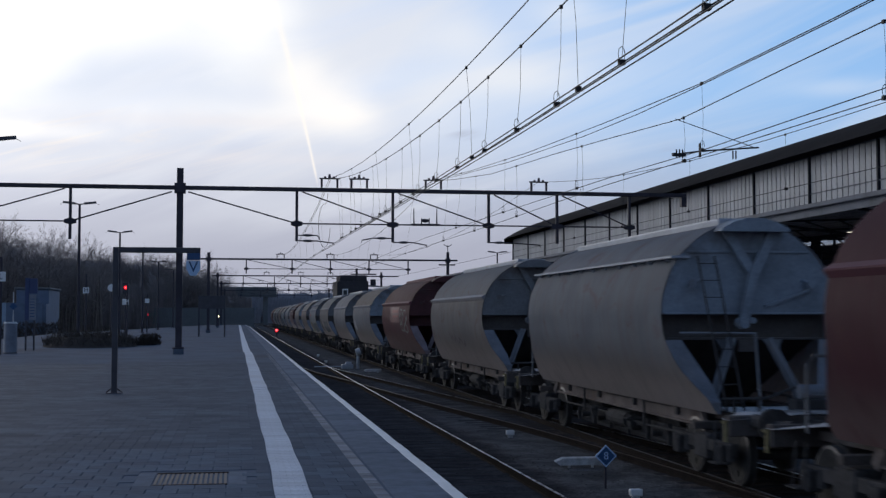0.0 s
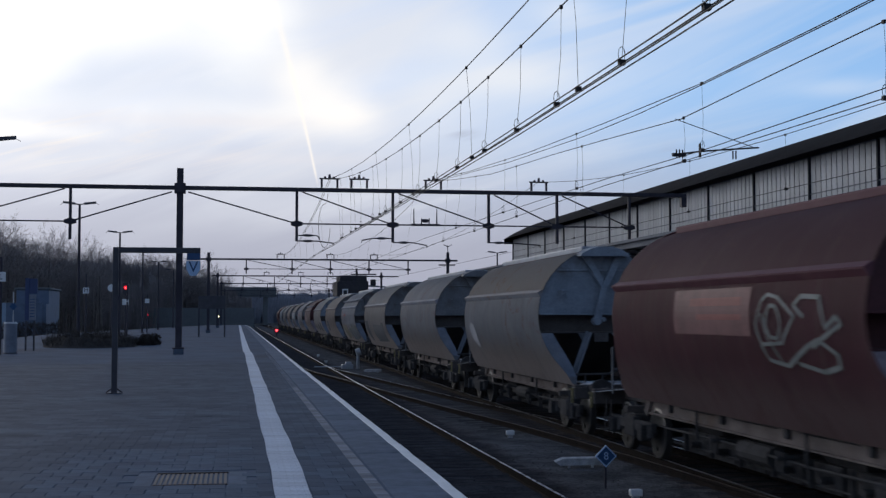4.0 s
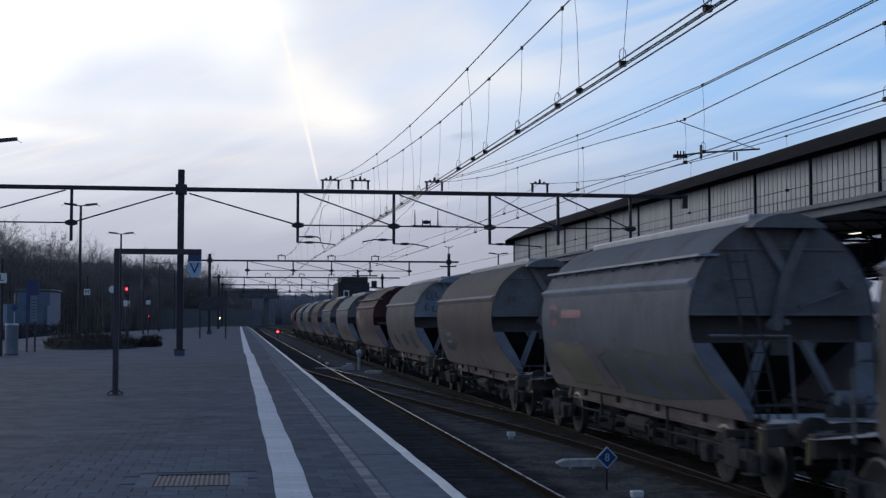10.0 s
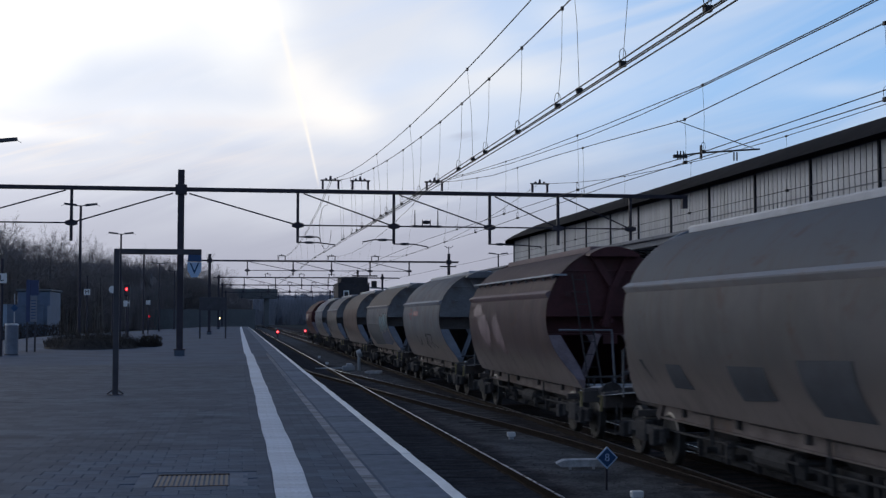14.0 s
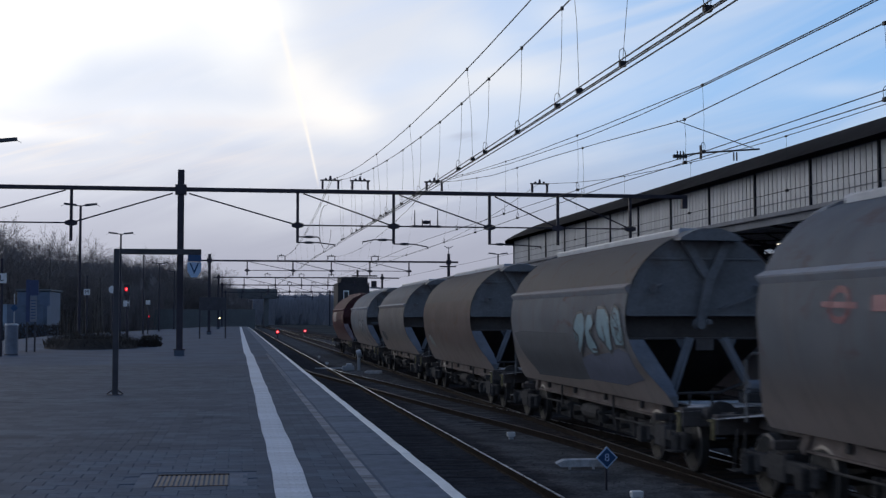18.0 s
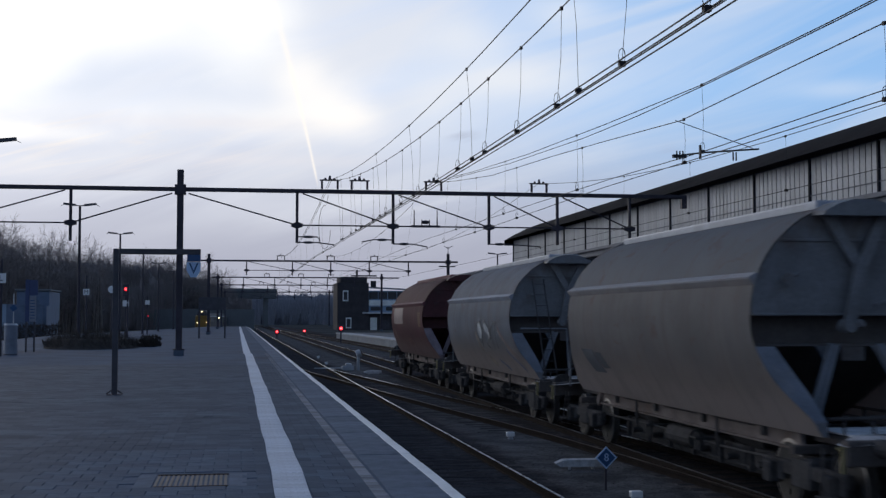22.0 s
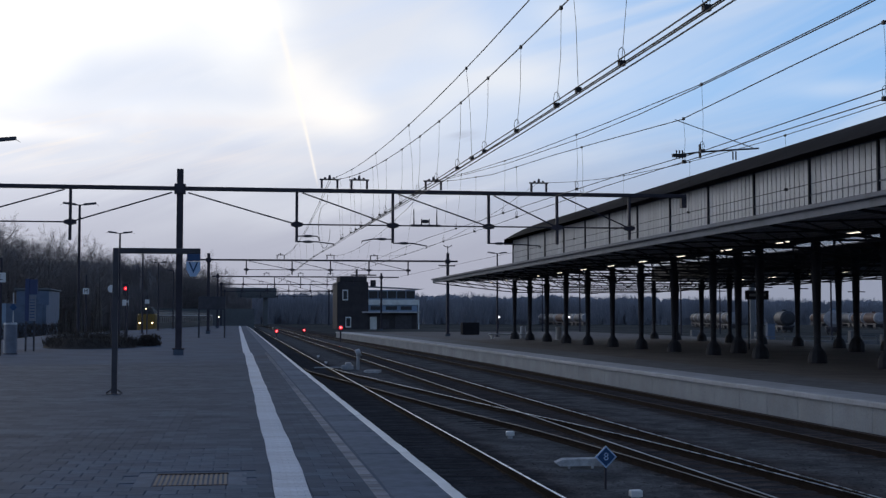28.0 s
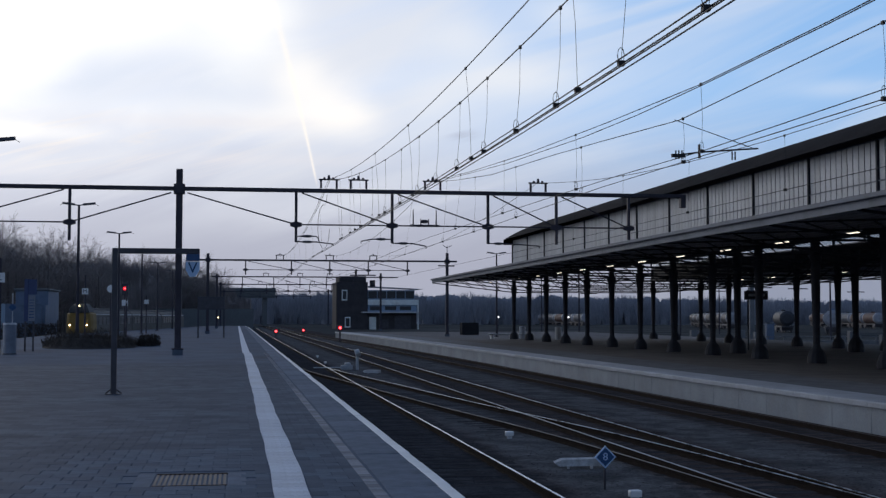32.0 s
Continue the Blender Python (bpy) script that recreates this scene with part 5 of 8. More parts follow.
C3 = [(12.9, 3, 4.75), (12.95, 20, 4.7), (13.2, 40, 4.75), (13.6, 57, 4.85), (12.8, 129, 5.0)]
c3 = line_root("contact wire with droppers over the far platform track")
contact(c3, 0, C3)
cf = carrier(c3, 13.0, 13.65, 6.0, 24, 7.82)
for y in range(8, 57, 7):
    dropper(c3, cf(y), along(C3, y), False)
# feeder loops hanging at the portal
bm = bmesh.new()
for x, w, top_x, turn in ((3.85, 0.26, 4.0, 1),):
    loop = [(top_x, PY + 0.3, 7.15), (top_x - 0.05 * turn, PY + 0.3, 6.75)]
    for k in range(25):
        a = radians(80 + turn * 11.5 * k)
        loop.append((x + w * math.cos(a), PY + 0.35, 5.75 + 0.95 * math.sin(a) - 0.004 * k))
    path_tube(bm, loop, 0.011)
part("feeder_loop", bm, M["wire"], c1)

# ---- station canopy on the far platform ----
CX0, CX1, RIDGE = 24.4, 37.3, 30.85
CY0, CY1 = 3.7, 111.7
can = root("platform_canopy", Matrix(), "old iron platform canopy with glazed clerestory and dark curved roof", "station canopy")
SLAB_IN = 5.22
LEAN_Z, WALL_Z, EAVE_Z, RIDGE_Z = 4.90, 6.15, 8.55, 10.8


for s, xw in ((-1, CX0), (1, CX1)):
    xo = xw + s * 7.4
    bm = bmesh.new()
    slab(bm, [(xo, CY0, LEAN_Z), (xo, CY1 - 1, LEAN_Z), (xw, CY1 - 1, SLAB_IN), (xw, CY0, SLAB_IN)], 0.12)
    part("side_roof", bm, M["roof"], can)
    n = 9
    for k in range(n):
        bm = bmesh.new()
        f0, f1 = k / n + 0.004, (k + 1) / n - 0.004
        za, zb = [LEAN_Z + (SLAB_IN - LEAN_Z) * f - 0.165 for f in (f0, f1)]
        xa, xb = [xo + (xw - xo) * f for f in (f0, f1)]
        slab(bm, [(xa, CY0, za), (xa, CY1 - 1, za), (xb, CY1 - 1, zb), (xb, CY0, zb)], 0.02)
        part("soffit_board", bm, M["boards"], can)
    part("fascia", boxm(xo - 0.06 if s < 0 else xo, xo if s < 0 else xo + 0.06, CY0, CY1 - 1, LEAN_Z - 0.28, LEAN_Z + 0.06, 0.01), M["fascia"], can, "grey painted fascia board")
    part("gutter", boxm(xo + s * 0.06, xo + s * 0.2, CY0, CY1 - 1, LEAN_Z - 0.04, LEAN_Z + 0.1, 0.02), M["fascia"], can)
# curved roof
bm = bmesh.new()
arc = []
for k in range(17):
    f = -1 + 2 * k / 16
    arc.append((RIDGE + f * 7.3, EAVE_Z + (RIDGE_Z - EAVE_Z) * (1 - f * f) - 0.02))
rings = [[bm.verts.new((x, y, z)) for x, z in arc] for y in (CY0, 40, 80, CY1 + 0.5)]
for a, b in zip(rings, rings[1:]):
    for k in range(16):
        bm.faces.new((a[k], a[k + 1], b[k + 1], b[k]))
bmesh.ops.solidify(bm, geom=bm.faces[:], thickness=0.18)
part("curved_roof", bm, M["roof"], can, "dark felted barrel roof", True)
bm = bmesh.new()
gv = [bm.verts.new((x, CY1, z)) for x, z in arc] + [bm.verts.new((arc[-1][0], CY1, 8.1)), bm.verts.new((arc[0][0], CY1, 8.1))]
bm.faces.new(gv)
bmesh.ops.solidify(bm, geom=bm.faces[:], thickness=0.08)
part("gable", bm, M["roof"], can)
M["clear_pane"] = glass("thin_pane", (0.80, 0.84, 0.86), 0.25, 0.95)
GLASSM = material("wired_glass", (0.295, 0.31, 0.335), 0.45, 0, 0.18, 0.6, 6, 0.05, (0.25, 0.24, 0.22), 0.5, 0.5, 0.25, 0.3)
BAY = 6.0
pane_me = {}
NB = int((CY1 - CY0) / BAY)
for s, xw in ((-1, CX0), (1, CX1)):
    for b in range(NB + 1):
        y = CY1 - b * BAY
        part("mullion", boxm(xw - 0.09, xw + 0.05, y - 0.055, y + 0.055, WALL_Z, EAVE_Z, 0.01), M["cast"], can)
        if b == NB:
            continue
        npan = 12
        for k in range(npan):
            ya = y - BAY + 0.09 + (BAY - 0.18) * k / npan
            yb = y - BAY + 0.09 + (BAY - 0.18) * (k + 1) / npan
            if s > 0:
                continue
            key = (npan, s)
            if key not in pane_me:
                ob = part("pane", boxm(-0.012, 0.012, 0.035, (BAY - 0.18) / npan - 0.035, 0.0, EAVE_Z - WALL_Z - 0.20), GLASSM, can)
                pane_me[key] = ob.data
            else:
                ob = new("pane", pane_me[key])
                ob.parent = can
            ob.location = (xw, ya, WALL_Z + 0.12)
    if s > 0:
        for b in range(NB):
            y = CY1 - b * BAY
            part("boarded_bay", boxm(xw - 0.05, xw + 0.05, y - BAY + 0.09, y - 0.09, SLAB_IN - 0.12, WALL_Z + 0.02), M["cast"], can)
            for q in range(3):
                ya = y - BAY + 0.12 + q * (BAY - 0.24) / 3
                part("pane", boxm(xw - 0.01, xw + 0.01, ya + 0.04, ya + (BAY - 0.24) / 3 - 0.04, WALL_Z + 0.12, EAVE_Z - 0.18), M["clear_pane"], can).visible_shadow = False
    part("lower_wall", boxm(xw - 0.045, xw + 0.045, CY0, CY1, SLAB_IN - 0.1, WALL_Z - 0.11 if s > 0 else WALL_Z + 0.01), M["cast"], can) if s < 0 else None
    for z in (WALL_Z + 0.06, WALL_Z + 0.75, EAVE_Z - 0.05):
        part("glazing_rail", boxm(xw - 0.04, xw + 0.03, CY0, CY1, z - 0.025, z + 0.025), M["fascia"], can)


def canopy_column(x, y):
    bm = bmesh.new()
    prof = [(0.40, 0.0), (0.40, 0.16), (0.385, 0.30), (0.345, 0.43), (0.28, 0.54), (0.205, 0.62), (0.16, 0.70), (0.147, 0.80), (0.15, 1.2), (0.195, 3.6), (0.215, 4.0), (0.28, 4.6)]
    n = 12
    rg = [[bm.verts.new((r * math.cos(2 * math.pi * k / n), r * math.sin(2 * math.pi * k / n), z)) for k in range(n)] for r, z in prof]
    for a, b in zip(rg, rg[1:]):
        for k in range(n):
            bm.faces.new((a[k], a[(k + 1) % n], b[(k + 1) % n], b[k]))
    bm.faces.new(list(reversed(rg[0])))
    bm.faces.new(rg[-1])
    return bm


col_me = None
for xw in (CX0, CX1):
    for b in range(NB + 1):
        y = CY1 - b * BAY - 0.45
        if col_me is None:
            ob = part("column", canopy_column(0, 0), M["cast"], can, "dark cast iron column with a thick foot")
            col_me = ob.data
        else:
            ob = new("column", col_me)
            ob.parent = can
        ob.location = (xw, y, PLAT_R)
        s = -1 if xw == CX0 else 1
        bm = bmesh.new()
        zc = PLAT_R + 4.05
        bar(bm, (xw, y, zc + 2.2), (xw, y, zc + 0.4), 0.3)
        bar(bm, (xw, y, zc + 0.1), (xw + s * 7.3, y, LEAN_Z - 0.25), 0.07, 0.08)
        bar(bm, (xw, y, SLAB_IN - 0.2), (xw + s * 7.3, y, LEAN_Z - 0.16), 0.07, 0.09)
        for k in range(1, 6):
            xa, xb = xw + s * 7.3 * k / 6, xw + s * 7.3 * (k - 1) / 6
            za = SLAB_IN - 0.2 + (LEAN_Z - SLAB_IN) * k / 6
            zb = zc + 0.1 + (LEAN_Z - 0.25 - zc - 0.1) * (k - 1) / 6
            bar(bm, (xa, y, za), (xb, y, zb), 0.045)
        part("bracket_truss", bm, M["cast"], can)
        if xw == CX0:
            bm = bmesh.new()
            bar(bm, (CX0, y, zc + 0.1), (CX1, y, zc + 0.1), 0.07, 0.08)
            bar(bm, (CX0, y, zc + 1.2), (CX1, y, zc + 1.2), 0.08, 0.1)
            for k in range(8):
                xa = CX0 + (CX1 - CX0) * k / 8
                xb = CX0 + (CX1 - CX0) * (k + 1) / 8
                bar(bm, (xa, y, zc + (0.1 if k % 2 else 1.2)), (xb, y, zc + (1.2 if k % 2 else 0.1)), 0.045)
            part("cross_truss", bm, M["cast"], can)
# a pair of heavier columns beside the stair well
for x, y in ((26.85, 65.9), (34.4, 67.3)):
    ob = new("column", col_me)
    ob.parent = can
    ob.location = (x, y, PLAT_R)
    ob.scale = (1.12, 1.12, 1.25)
# longitudinal girders
for xw in (CX0, CX1):
    part("girder", boxm(xw - 0.12, xw + 0.12, CY0, CY1, 4.86, 5.08), M["cast"], can)

# ---- platform furniture and railway fixtures ----
M["bulb"] = glowing("warm_tube", (1.0, 0.92, 0.72), 1.3)
M["red_lamp"] = glowing("red_signal_lamp", (1.0, 0.16, 0.17), 3.6)
M["red_face"] = glowing("red_signal_glow", (1.0, 0.02, 0.04), 1.3)
M["white_lamp"] = glowing("white_lamp", (0.92, 0.94, 1.0), 1.6)
M["head_lamp"] = glowing("warm_headlamp", (1.0, 0.78, 0.42), 9.0)
M["pale_blue"] = material("pale_blue_plate", (0.30, 0.42, 0.62), 0.45, 0, 0.1, 2, 30, 0.02)
M["panel_grey"] = material("panel_grey", (0.30, 0.31, 0.33), 0.5, 0.1, 0.15, 2, 30, 0.05, None, 0.3, 1.0)
M["navy"] = material("navy_panel", (0.04, 0.055, 0.12), 0.5, 0, 0.12, 2, 30, 0.02)
M["dim_panel"] = material("dim_panel", (0.15, 0.165, 0.20), 0.5, 0, 0.15, 2, 30, 0.02)
M["bin_blue"] = material("bin_metal", (0.13, 0.15, 0.19), 0.45, 0.3, 0.2, 2, 30, 0.05)
M["hedge"] = material("hedge_twigs", (0.042, 0.035, 0.031), 0.9, 0, 0.5, 3, 20, 0.4)
M["bark"] = material("bark", (0.095, 0.083, 0.078), 0.9, 0, 0.35, 2, 20, 0.3)
M["twig"] = material("twigs", (0.160, 0.142, 0.140), 0.9, 0, 0.3, 0.3, 4, 0.0)
M["brush"] = material("brushwood", (0.150, 0.134, 0.136), 0.9, 0, 0.3, 0.3, 4, 0.0)


def letter(text, size, mat, parent, m, name="lettering", depth=0.004):
    cu = bpy.data.curves.new(name, "FONT")
    cu.body, cu.size, cu.extrude = text, size, depth
    cu.align_x, cu.align_y = "CENTER", "CENTER"
    tmp = bpy.data.objects.new("tmp", cu)
    me = bpy.data.meshes.new_from_object(tmp)
    bpy.data.objects.remove(tmp)
    bpy.data.curves.remove(cu)
    me.materials.clear()
    me.materials.append(mat)
    ob = new(name, me)
    ob.parent = parent
    ob.matrix_basis = m
    return ob


def lamp_post(x, y, z0=0.0, h=8.3, double=True):
    p = root("lamp_post", Matrix.Translation((x, y, z0)), "tall dark platform lamp post with two flat lamp heads", "lamp post", "platform lamp posts")
    part("pole", tube(bmesh.new(), (0, 0, 0), (0, 0, h), 0.11, 0.07, 10), M["pole"], p)
    part("foot", boxm(-0.22, 0.22, -0.22, 0.22, 0, 0.05, 0.01), M["pole"], p)
    for s in (-1, 1):
        bm = bmesh.new()
        bar(bm, (0, 0, h - 0.02), (s * 0.3, 0, h + 0.02), 0.06)
        arm = part("arm", bm, M["pole"], p)
        bm = bmesh.new()
        vs = [(s * 0.25, -0.16, h - 0.03), (s * 0.25, 0.16, h - 0.03), (s * 0.95, 0.1, h + 0.05), (s * 0.95, -0.1, h + 0.05)]
        a = [bm.verts.new(v) for v in vs]
        b = [bm.verts.new((v[0], v[1] * 0.8, v[2] + 0.12)) for v in vs]
        bm.faces.new(a)
        bm.faces.new(list(reversed(b)))
        for k in range(4):
            bm.faces.new((a[k], b[k], b[(k + 1) % 4], a[(k + 1) % 4]))
        bmesh.ops.recalc_face_normals(bm, faces=bm.faces[:])
        part("lamp_head", bm, M["steel_dark"], arm)
        part("spike", bar(bmesh.new(), (s * 0.95, 0, h + 0.06), (s * 1.12, 0, h - 0.04), 0.02), M["pole"], arm)
    return p


first_lamp = lamp_post(-9.25, 78)
for x, y in ((-9.25, 50), (-9.2, 104), (-9.4, 132), (-9.5, 160), (-9.0, 187)):
    copy_thing(first_lamp, Matrix.Translation((x, y, 0)))
copy_thing(first_lamp, Matrix.Translation((25.65, 125, PLAT_R)))

# gallows sign with the section letter
gs = root("gallows_sign", Matrix.Translation((-2.58, 28.26, 0)), "dark blue gallows post carrying a platform section sign", "platform sign")
bm = bmesh.new()
box(bm, -0.06, 0.06, -0.05, 0.05, 0, 3.14, 0.01)
part("post", bm, M["steel_dark"], gs)
bm = box(bmesh.new(), -0.16, 0.16, -0.1, 0.1, 0.0, 0.02)
for s in (-1, 1):
    bar(bm, (s * 0.17, 0, 0.02), (s * 0.06, 0, 0.10), 0.03)
part("foot_plate", bm, M["steel_dark"], gs)
part("cross_arm", boxm(0.078, 1.79, -0.05, 0.05, 3.02, 3.14, 0.01), M["steel_dark"], gs)
part("sign_box", boxm(1.50, 1.79, -0.06, 0.06, 2.87, 3.018, 0.01), M["blue"], gs)
bm = bmesh.new()
sh = [(1.49, 2.86), (1.79, 2.86), (1.79, 2.68), (1.70, 2.53), (1.57, 2.53), (1.49, 2.68)]
f = bm.faces.new([bm.verts.new((x, -0.02, z)) for x, z in sh])
r = bmesh.ops.extrude_face_region(bm, geom=[f])
bmesh.ops.translate(bm, verts=[v for v in r["geom"] if isinstance(v, bmesh.types.BMVert)], vec=(0, 0.04, 0))
bmesh.ops.recalc_face_normals(bm, faces=bm.faces[:])
plate = part("letter_plate", bm, M["pale_blue"], gs, "pale blue plate with a dark V")
letter("V", 0.34, M["blue"], plate, Matrix.Translation((1.64, -0.026, 2.71)) @ Matrix.Rotation(radians(90), 4, "X"))

# bin
bn = root("litter_bin", Matrix.Translation((-9.97, 59.5, 0)), "grey-blue cylindrical litter bin on the platform", "bin")
part("body", tube(bmesh.new(), (0, 0, 0.04), (0, 0, 1.32), 0.29, 0.29, 20), M["bin_blue"], bn)
part("lid", tube(bmesh.new(), (0, 0, 1.32), (0, 0, 1.40), 0.31, 0.27, 20), M["grey_metal"], bn, "pale metal lid")
part("base", tube(bmesh.new(), (0, 0, 0), (0, 0, 0.04), 0.31, 0.31, 20), M["steel_dark"], bn)

# timetable board on two legs
tb = root("timetable_board", Matrix.Translation((-9.87, 64.3, 0)), "dark blue timetable board on two thin legs", "notice board")
for s in (-0.19, 0.19):
    part("leg", boxm(s - 0.04, s + 0.04, -0.04, 0.04, 0, 1.45), M["steel_dark"], tb)
part("board", boxm(-0.25, -0.06, -0.06, 0.06, 1.452, 3.5, 0.01), M["navy"], tb)
part("side_panel", boxm(-0.055, 0.33, -0.05, 0.05, 2.75, 3.48, 0.01), M["navy"], tb)
pp2 = part("poster", boxm(-0.055, 0.25, -0.05, 0.04, 1.47, 2.70, 0.01), M["dim_panel"], tb)
for k in range(7):
    part("text_bar", boxm(-0.01, 0.20, -0.054, -0.051, 1.62 + 0.14 * k, 1.66 + 0.14 * k), M["blue"], pp2)


def info_board(x0, x1, y, z0, z1, label):
    b = root("information_board", Matrix.Translation(((x0 + x1) / 2, y, 0)), label, "information board")
    w = (x1 - x0) / 2
    part("panel", boxm(-w, w, -0.09, 0.09, z0, z1, 0.02), M["steel_dark"], b)
    for s in (-w + 0.06,):
        part("post", boxm(s - 0.06, s + 0.06, -0.06, 0.06, 0, z0), M["steel_dark"], b)
    part("post", boxm(w - 0.12, w, -0.06, 0.06, 0, z0), M["steel_dark"], b)
    return b


info_board(-3.05, -0.9, 104.3, 2.25, 3.3, "dark departure board hung between two posts")


def plate_post(x, y, h, text, label, zplate, size=0.55, round_=False):
    p = root("plate_post", Matrix.Translation((x, y, 0)), label, "sign post")
    part("post", tube(bmesh.new(), (0, 0, 0), (0, 0, h), 0.07, 0.06, 8), M["pole"], p)
    if round_:
        bm = tube(bmesh.new(), (0, -0.08, zplate), (0, -0.05, zplate), size / 2, None, 20)
    else:
        bm = boxm(-size / 2, size / 2, -0.09, -0.06, zplate - size / 2, zplate + size / 2, 0.01)
    pl = part("plate", bm, M["sign_white"], p)
    if text:
        letter(text, size * 0.9, M["steel_dark"], pl, Matrix.Translation((0, -0.096, zplate)) @ Matrix.Rotation(radians(90), 4, "X"))
    return p


plate_post(-10.4, 92, 4.6, "M", "grey post with a white stop plate lettered M", 3.45, 0.42)
plate_post(-10.02, 57.2, 4.2, "L", "grey post with a white stop plate lettered L", 3.35, 0.42)
plate_post(-9.04, 96, 3.8, "", "thin post with a round white disc", 3.72, 0.55, True)
plate_post(-9.2, 136, 3.9, "", "thin post with a small white plate", 3.25, 0.45)


def colour_signal(x, y, z0, zl, label, plate=True):
    s = root("colour_light_signal", Matrix.Translation((x, y, z0)), label, "railway signal", "red signals")
    h = zl - z0
    part("mast", tube(bmesh.new(), (0, 0, 0), (0, 0, h + 0.3), 0.08, None, 10), M["pole"], s)
    hd = part("head", boxm(-0.26, 0.26, -0.16, 0.10, h - 0.55, h + 0.42, 0.05), M["steel_dark"], s)
    lens = part("lens", tube(bmesh.new(), (0, -0.19, h), (0, -0.17, h), 0.16, 0.16, 16), M["red_face"], hd, "glowing red lens")
    part("filament", tube(bmesh.new(), (0, -0.196, h), (0, -0.191, h), 0.055, None, 12), M["red_lamp"], lens)
    bm = bmesh.new()
    path_tube(bm, [(0.20 * math.cos(a), -0.22, h + 0.20 * math.sin(a)) for a in [k * math.pi / 8 for k in range(9)]], 0.03)
    part("hood", bm, M["steel_dark"], hd)
    if plate:
        part("number_plate", boxm(-0.26, 0.26, -0.12, -0.09, h - 1.45, h - 0.95, 0.01), M["sign_white"], s)
    return s


colour_signal(-9.2, 110, 0, 4.05, "tall signal mast showing a red light")
colour_signal(-16.8, 250, -1.25, 1.95, "signal showing a red light beyond the curving track", False)
plate_post(-8.95, 108.5, 4.4, "", "thin grey cable post beside the signal", 2.9, 0.1)


def dwarf_signal(x, y, zl, label):
    s = root("dwarf_signal", Matrix.Translation((x, y, BED)), label, "railway signal", "red signals")
    h = zl - BED
    part("stand", boxm(-0.07, 0.07, -0.07, 0.07, 0, h - 0.2), M["pole"], s)
    hd = part("head", boxm(-0.3, 0.3, -0.14, 0.12, h - 0.36, h + 0.32, 0.04), M["steel_dark"], s)
    lens = part("lens", tube(bmesh.new(), (0, -0.18, h), (0, -0.145, h), 0.20, 0.20, 16), M["red_face"], hd, "glowing red lens")
    part("filament", tube(bmesh.new(), (0, -0.19, h), (0, -0.182, h), 0.11, None, 14), M["red_lamp"], lens)


dwarf_signal(5.15, 168, -0.17, "low trackside signal with a bright red light")
dwarf_signal(10.1, 195, -0.32, "low trackside signal with a bright red light")
dwarf_signal(10.75, 134, 0.55, "trackside signal with a bright red light")


for x, y in ((61.9, 300), (79.2, 300)):
    yl_ = root("yard_lamp", Matrix.Translation((x, y, -1.25)), "lit white marker lamp on a short post in the yard", "lamp", "yard lamps")
    part("post", tube(bmesh.new(), (0, 0, 0), (0, 0, 2.7), 0.09, None, 8), M["pole"], yl_)
    lampb = part("housing", boxm(-0.4, 0.4, -0.1, 0.3, 2.55, 3.25, 0.05), M["steel_dark"], yl_)
    part("lens", tube(bmesh.new(), (0, -0.16, 2.9), (0, -0.11, 2.9), 0.26, None, 14), M["white_lamp"], lampb, "glowing white lens")

# points marker: blue diamond with figure 8
dm = root("points_marker", Matrix.Translation((5.75, 19.6, BED)), "small blue diamond sign with a white figure 8 on a stake", "track sign")
part("stake", boxm(-0.015, 0.015, -0.015, 0.015, 0, 0.42), M["pole"], dm)
bm = bmesh.new()
bmesh.ops.create_cube(bm, size=1, matrix=Matrix.Translation((0, -0.035, 0.51)) @ Matrix.Rotation(radians(45), 4, "Y") @ Matrix.Diagonal((0.25, 0.02, 0.25, 1)))
dp = part("diamond_plate", bm, M["pale_blue"], dm, "diamond plate with a pale rim")
bm = bmesh.new()
bmesh.ops.create_cube(bm, size=1, matrix=Matrix.Translation((0, -0.047, 0.51)) @ Matrix.Rotation(radians(45), 4, "Y") @ Matrix.Diagonal((0.205, 0.006, 0.205, 1)))
part("blue_face", bm, M["blue"], dp)
letter("8", 0.17, M["pale_blue"], dp, Matrix.Translation((0, -0.052, 0.51)) @ Matrix.Rotation(radians(90), 4, "X"))


M["board_grey"] = material("weathered_board", (0.36, 0.36, 0.37), 0.8, 0, 0.3, 6, 40, 0.1, (0.2, 0.18, 0.16), 0.5, 2.0)


def arrow_board(x, y, w, label):
    a = root("arrow_board", Matrix.Translation((x, y, BED)), label, "track sign", "white boards between the tracks")
    bm = bmesh.new()
    sh = [(0, 0.11), (0.10 * w, 0.05), (w, 0.05), (w, 0.17), (0.16 * w, 0.17)]
    f = bm.faces.new([bm.verts.new((x_, -0.02, z_)) for x_, z_ in sh])
    r = bmesh.ops.extrude_face_region(bm, geom=[f])
    bmesh.ops.translate(bm, verts=[v for v in r["geom"] if isinstance(v, bmesh.types.BMVert)], vec=(0, 0.12, 0.02))
    bmesh.ops.recalc_face_normals(bm, faces=bm.faces[:])
    part("board", bm, M["board_grey"], a)
    for q in (0.3 * w, 0.8 * w):
        part("peg", boxm(q - 0.02, q + 0.02, 0.0, 0.04, 0, 0.06), M["grey_metal"], a)


arrow_board(5.62, 22.3, 0.86, "long white pointed board lying between the tracks")
arrow_board(6.0, 61, 0.85, "white board lying between the distant tracks")


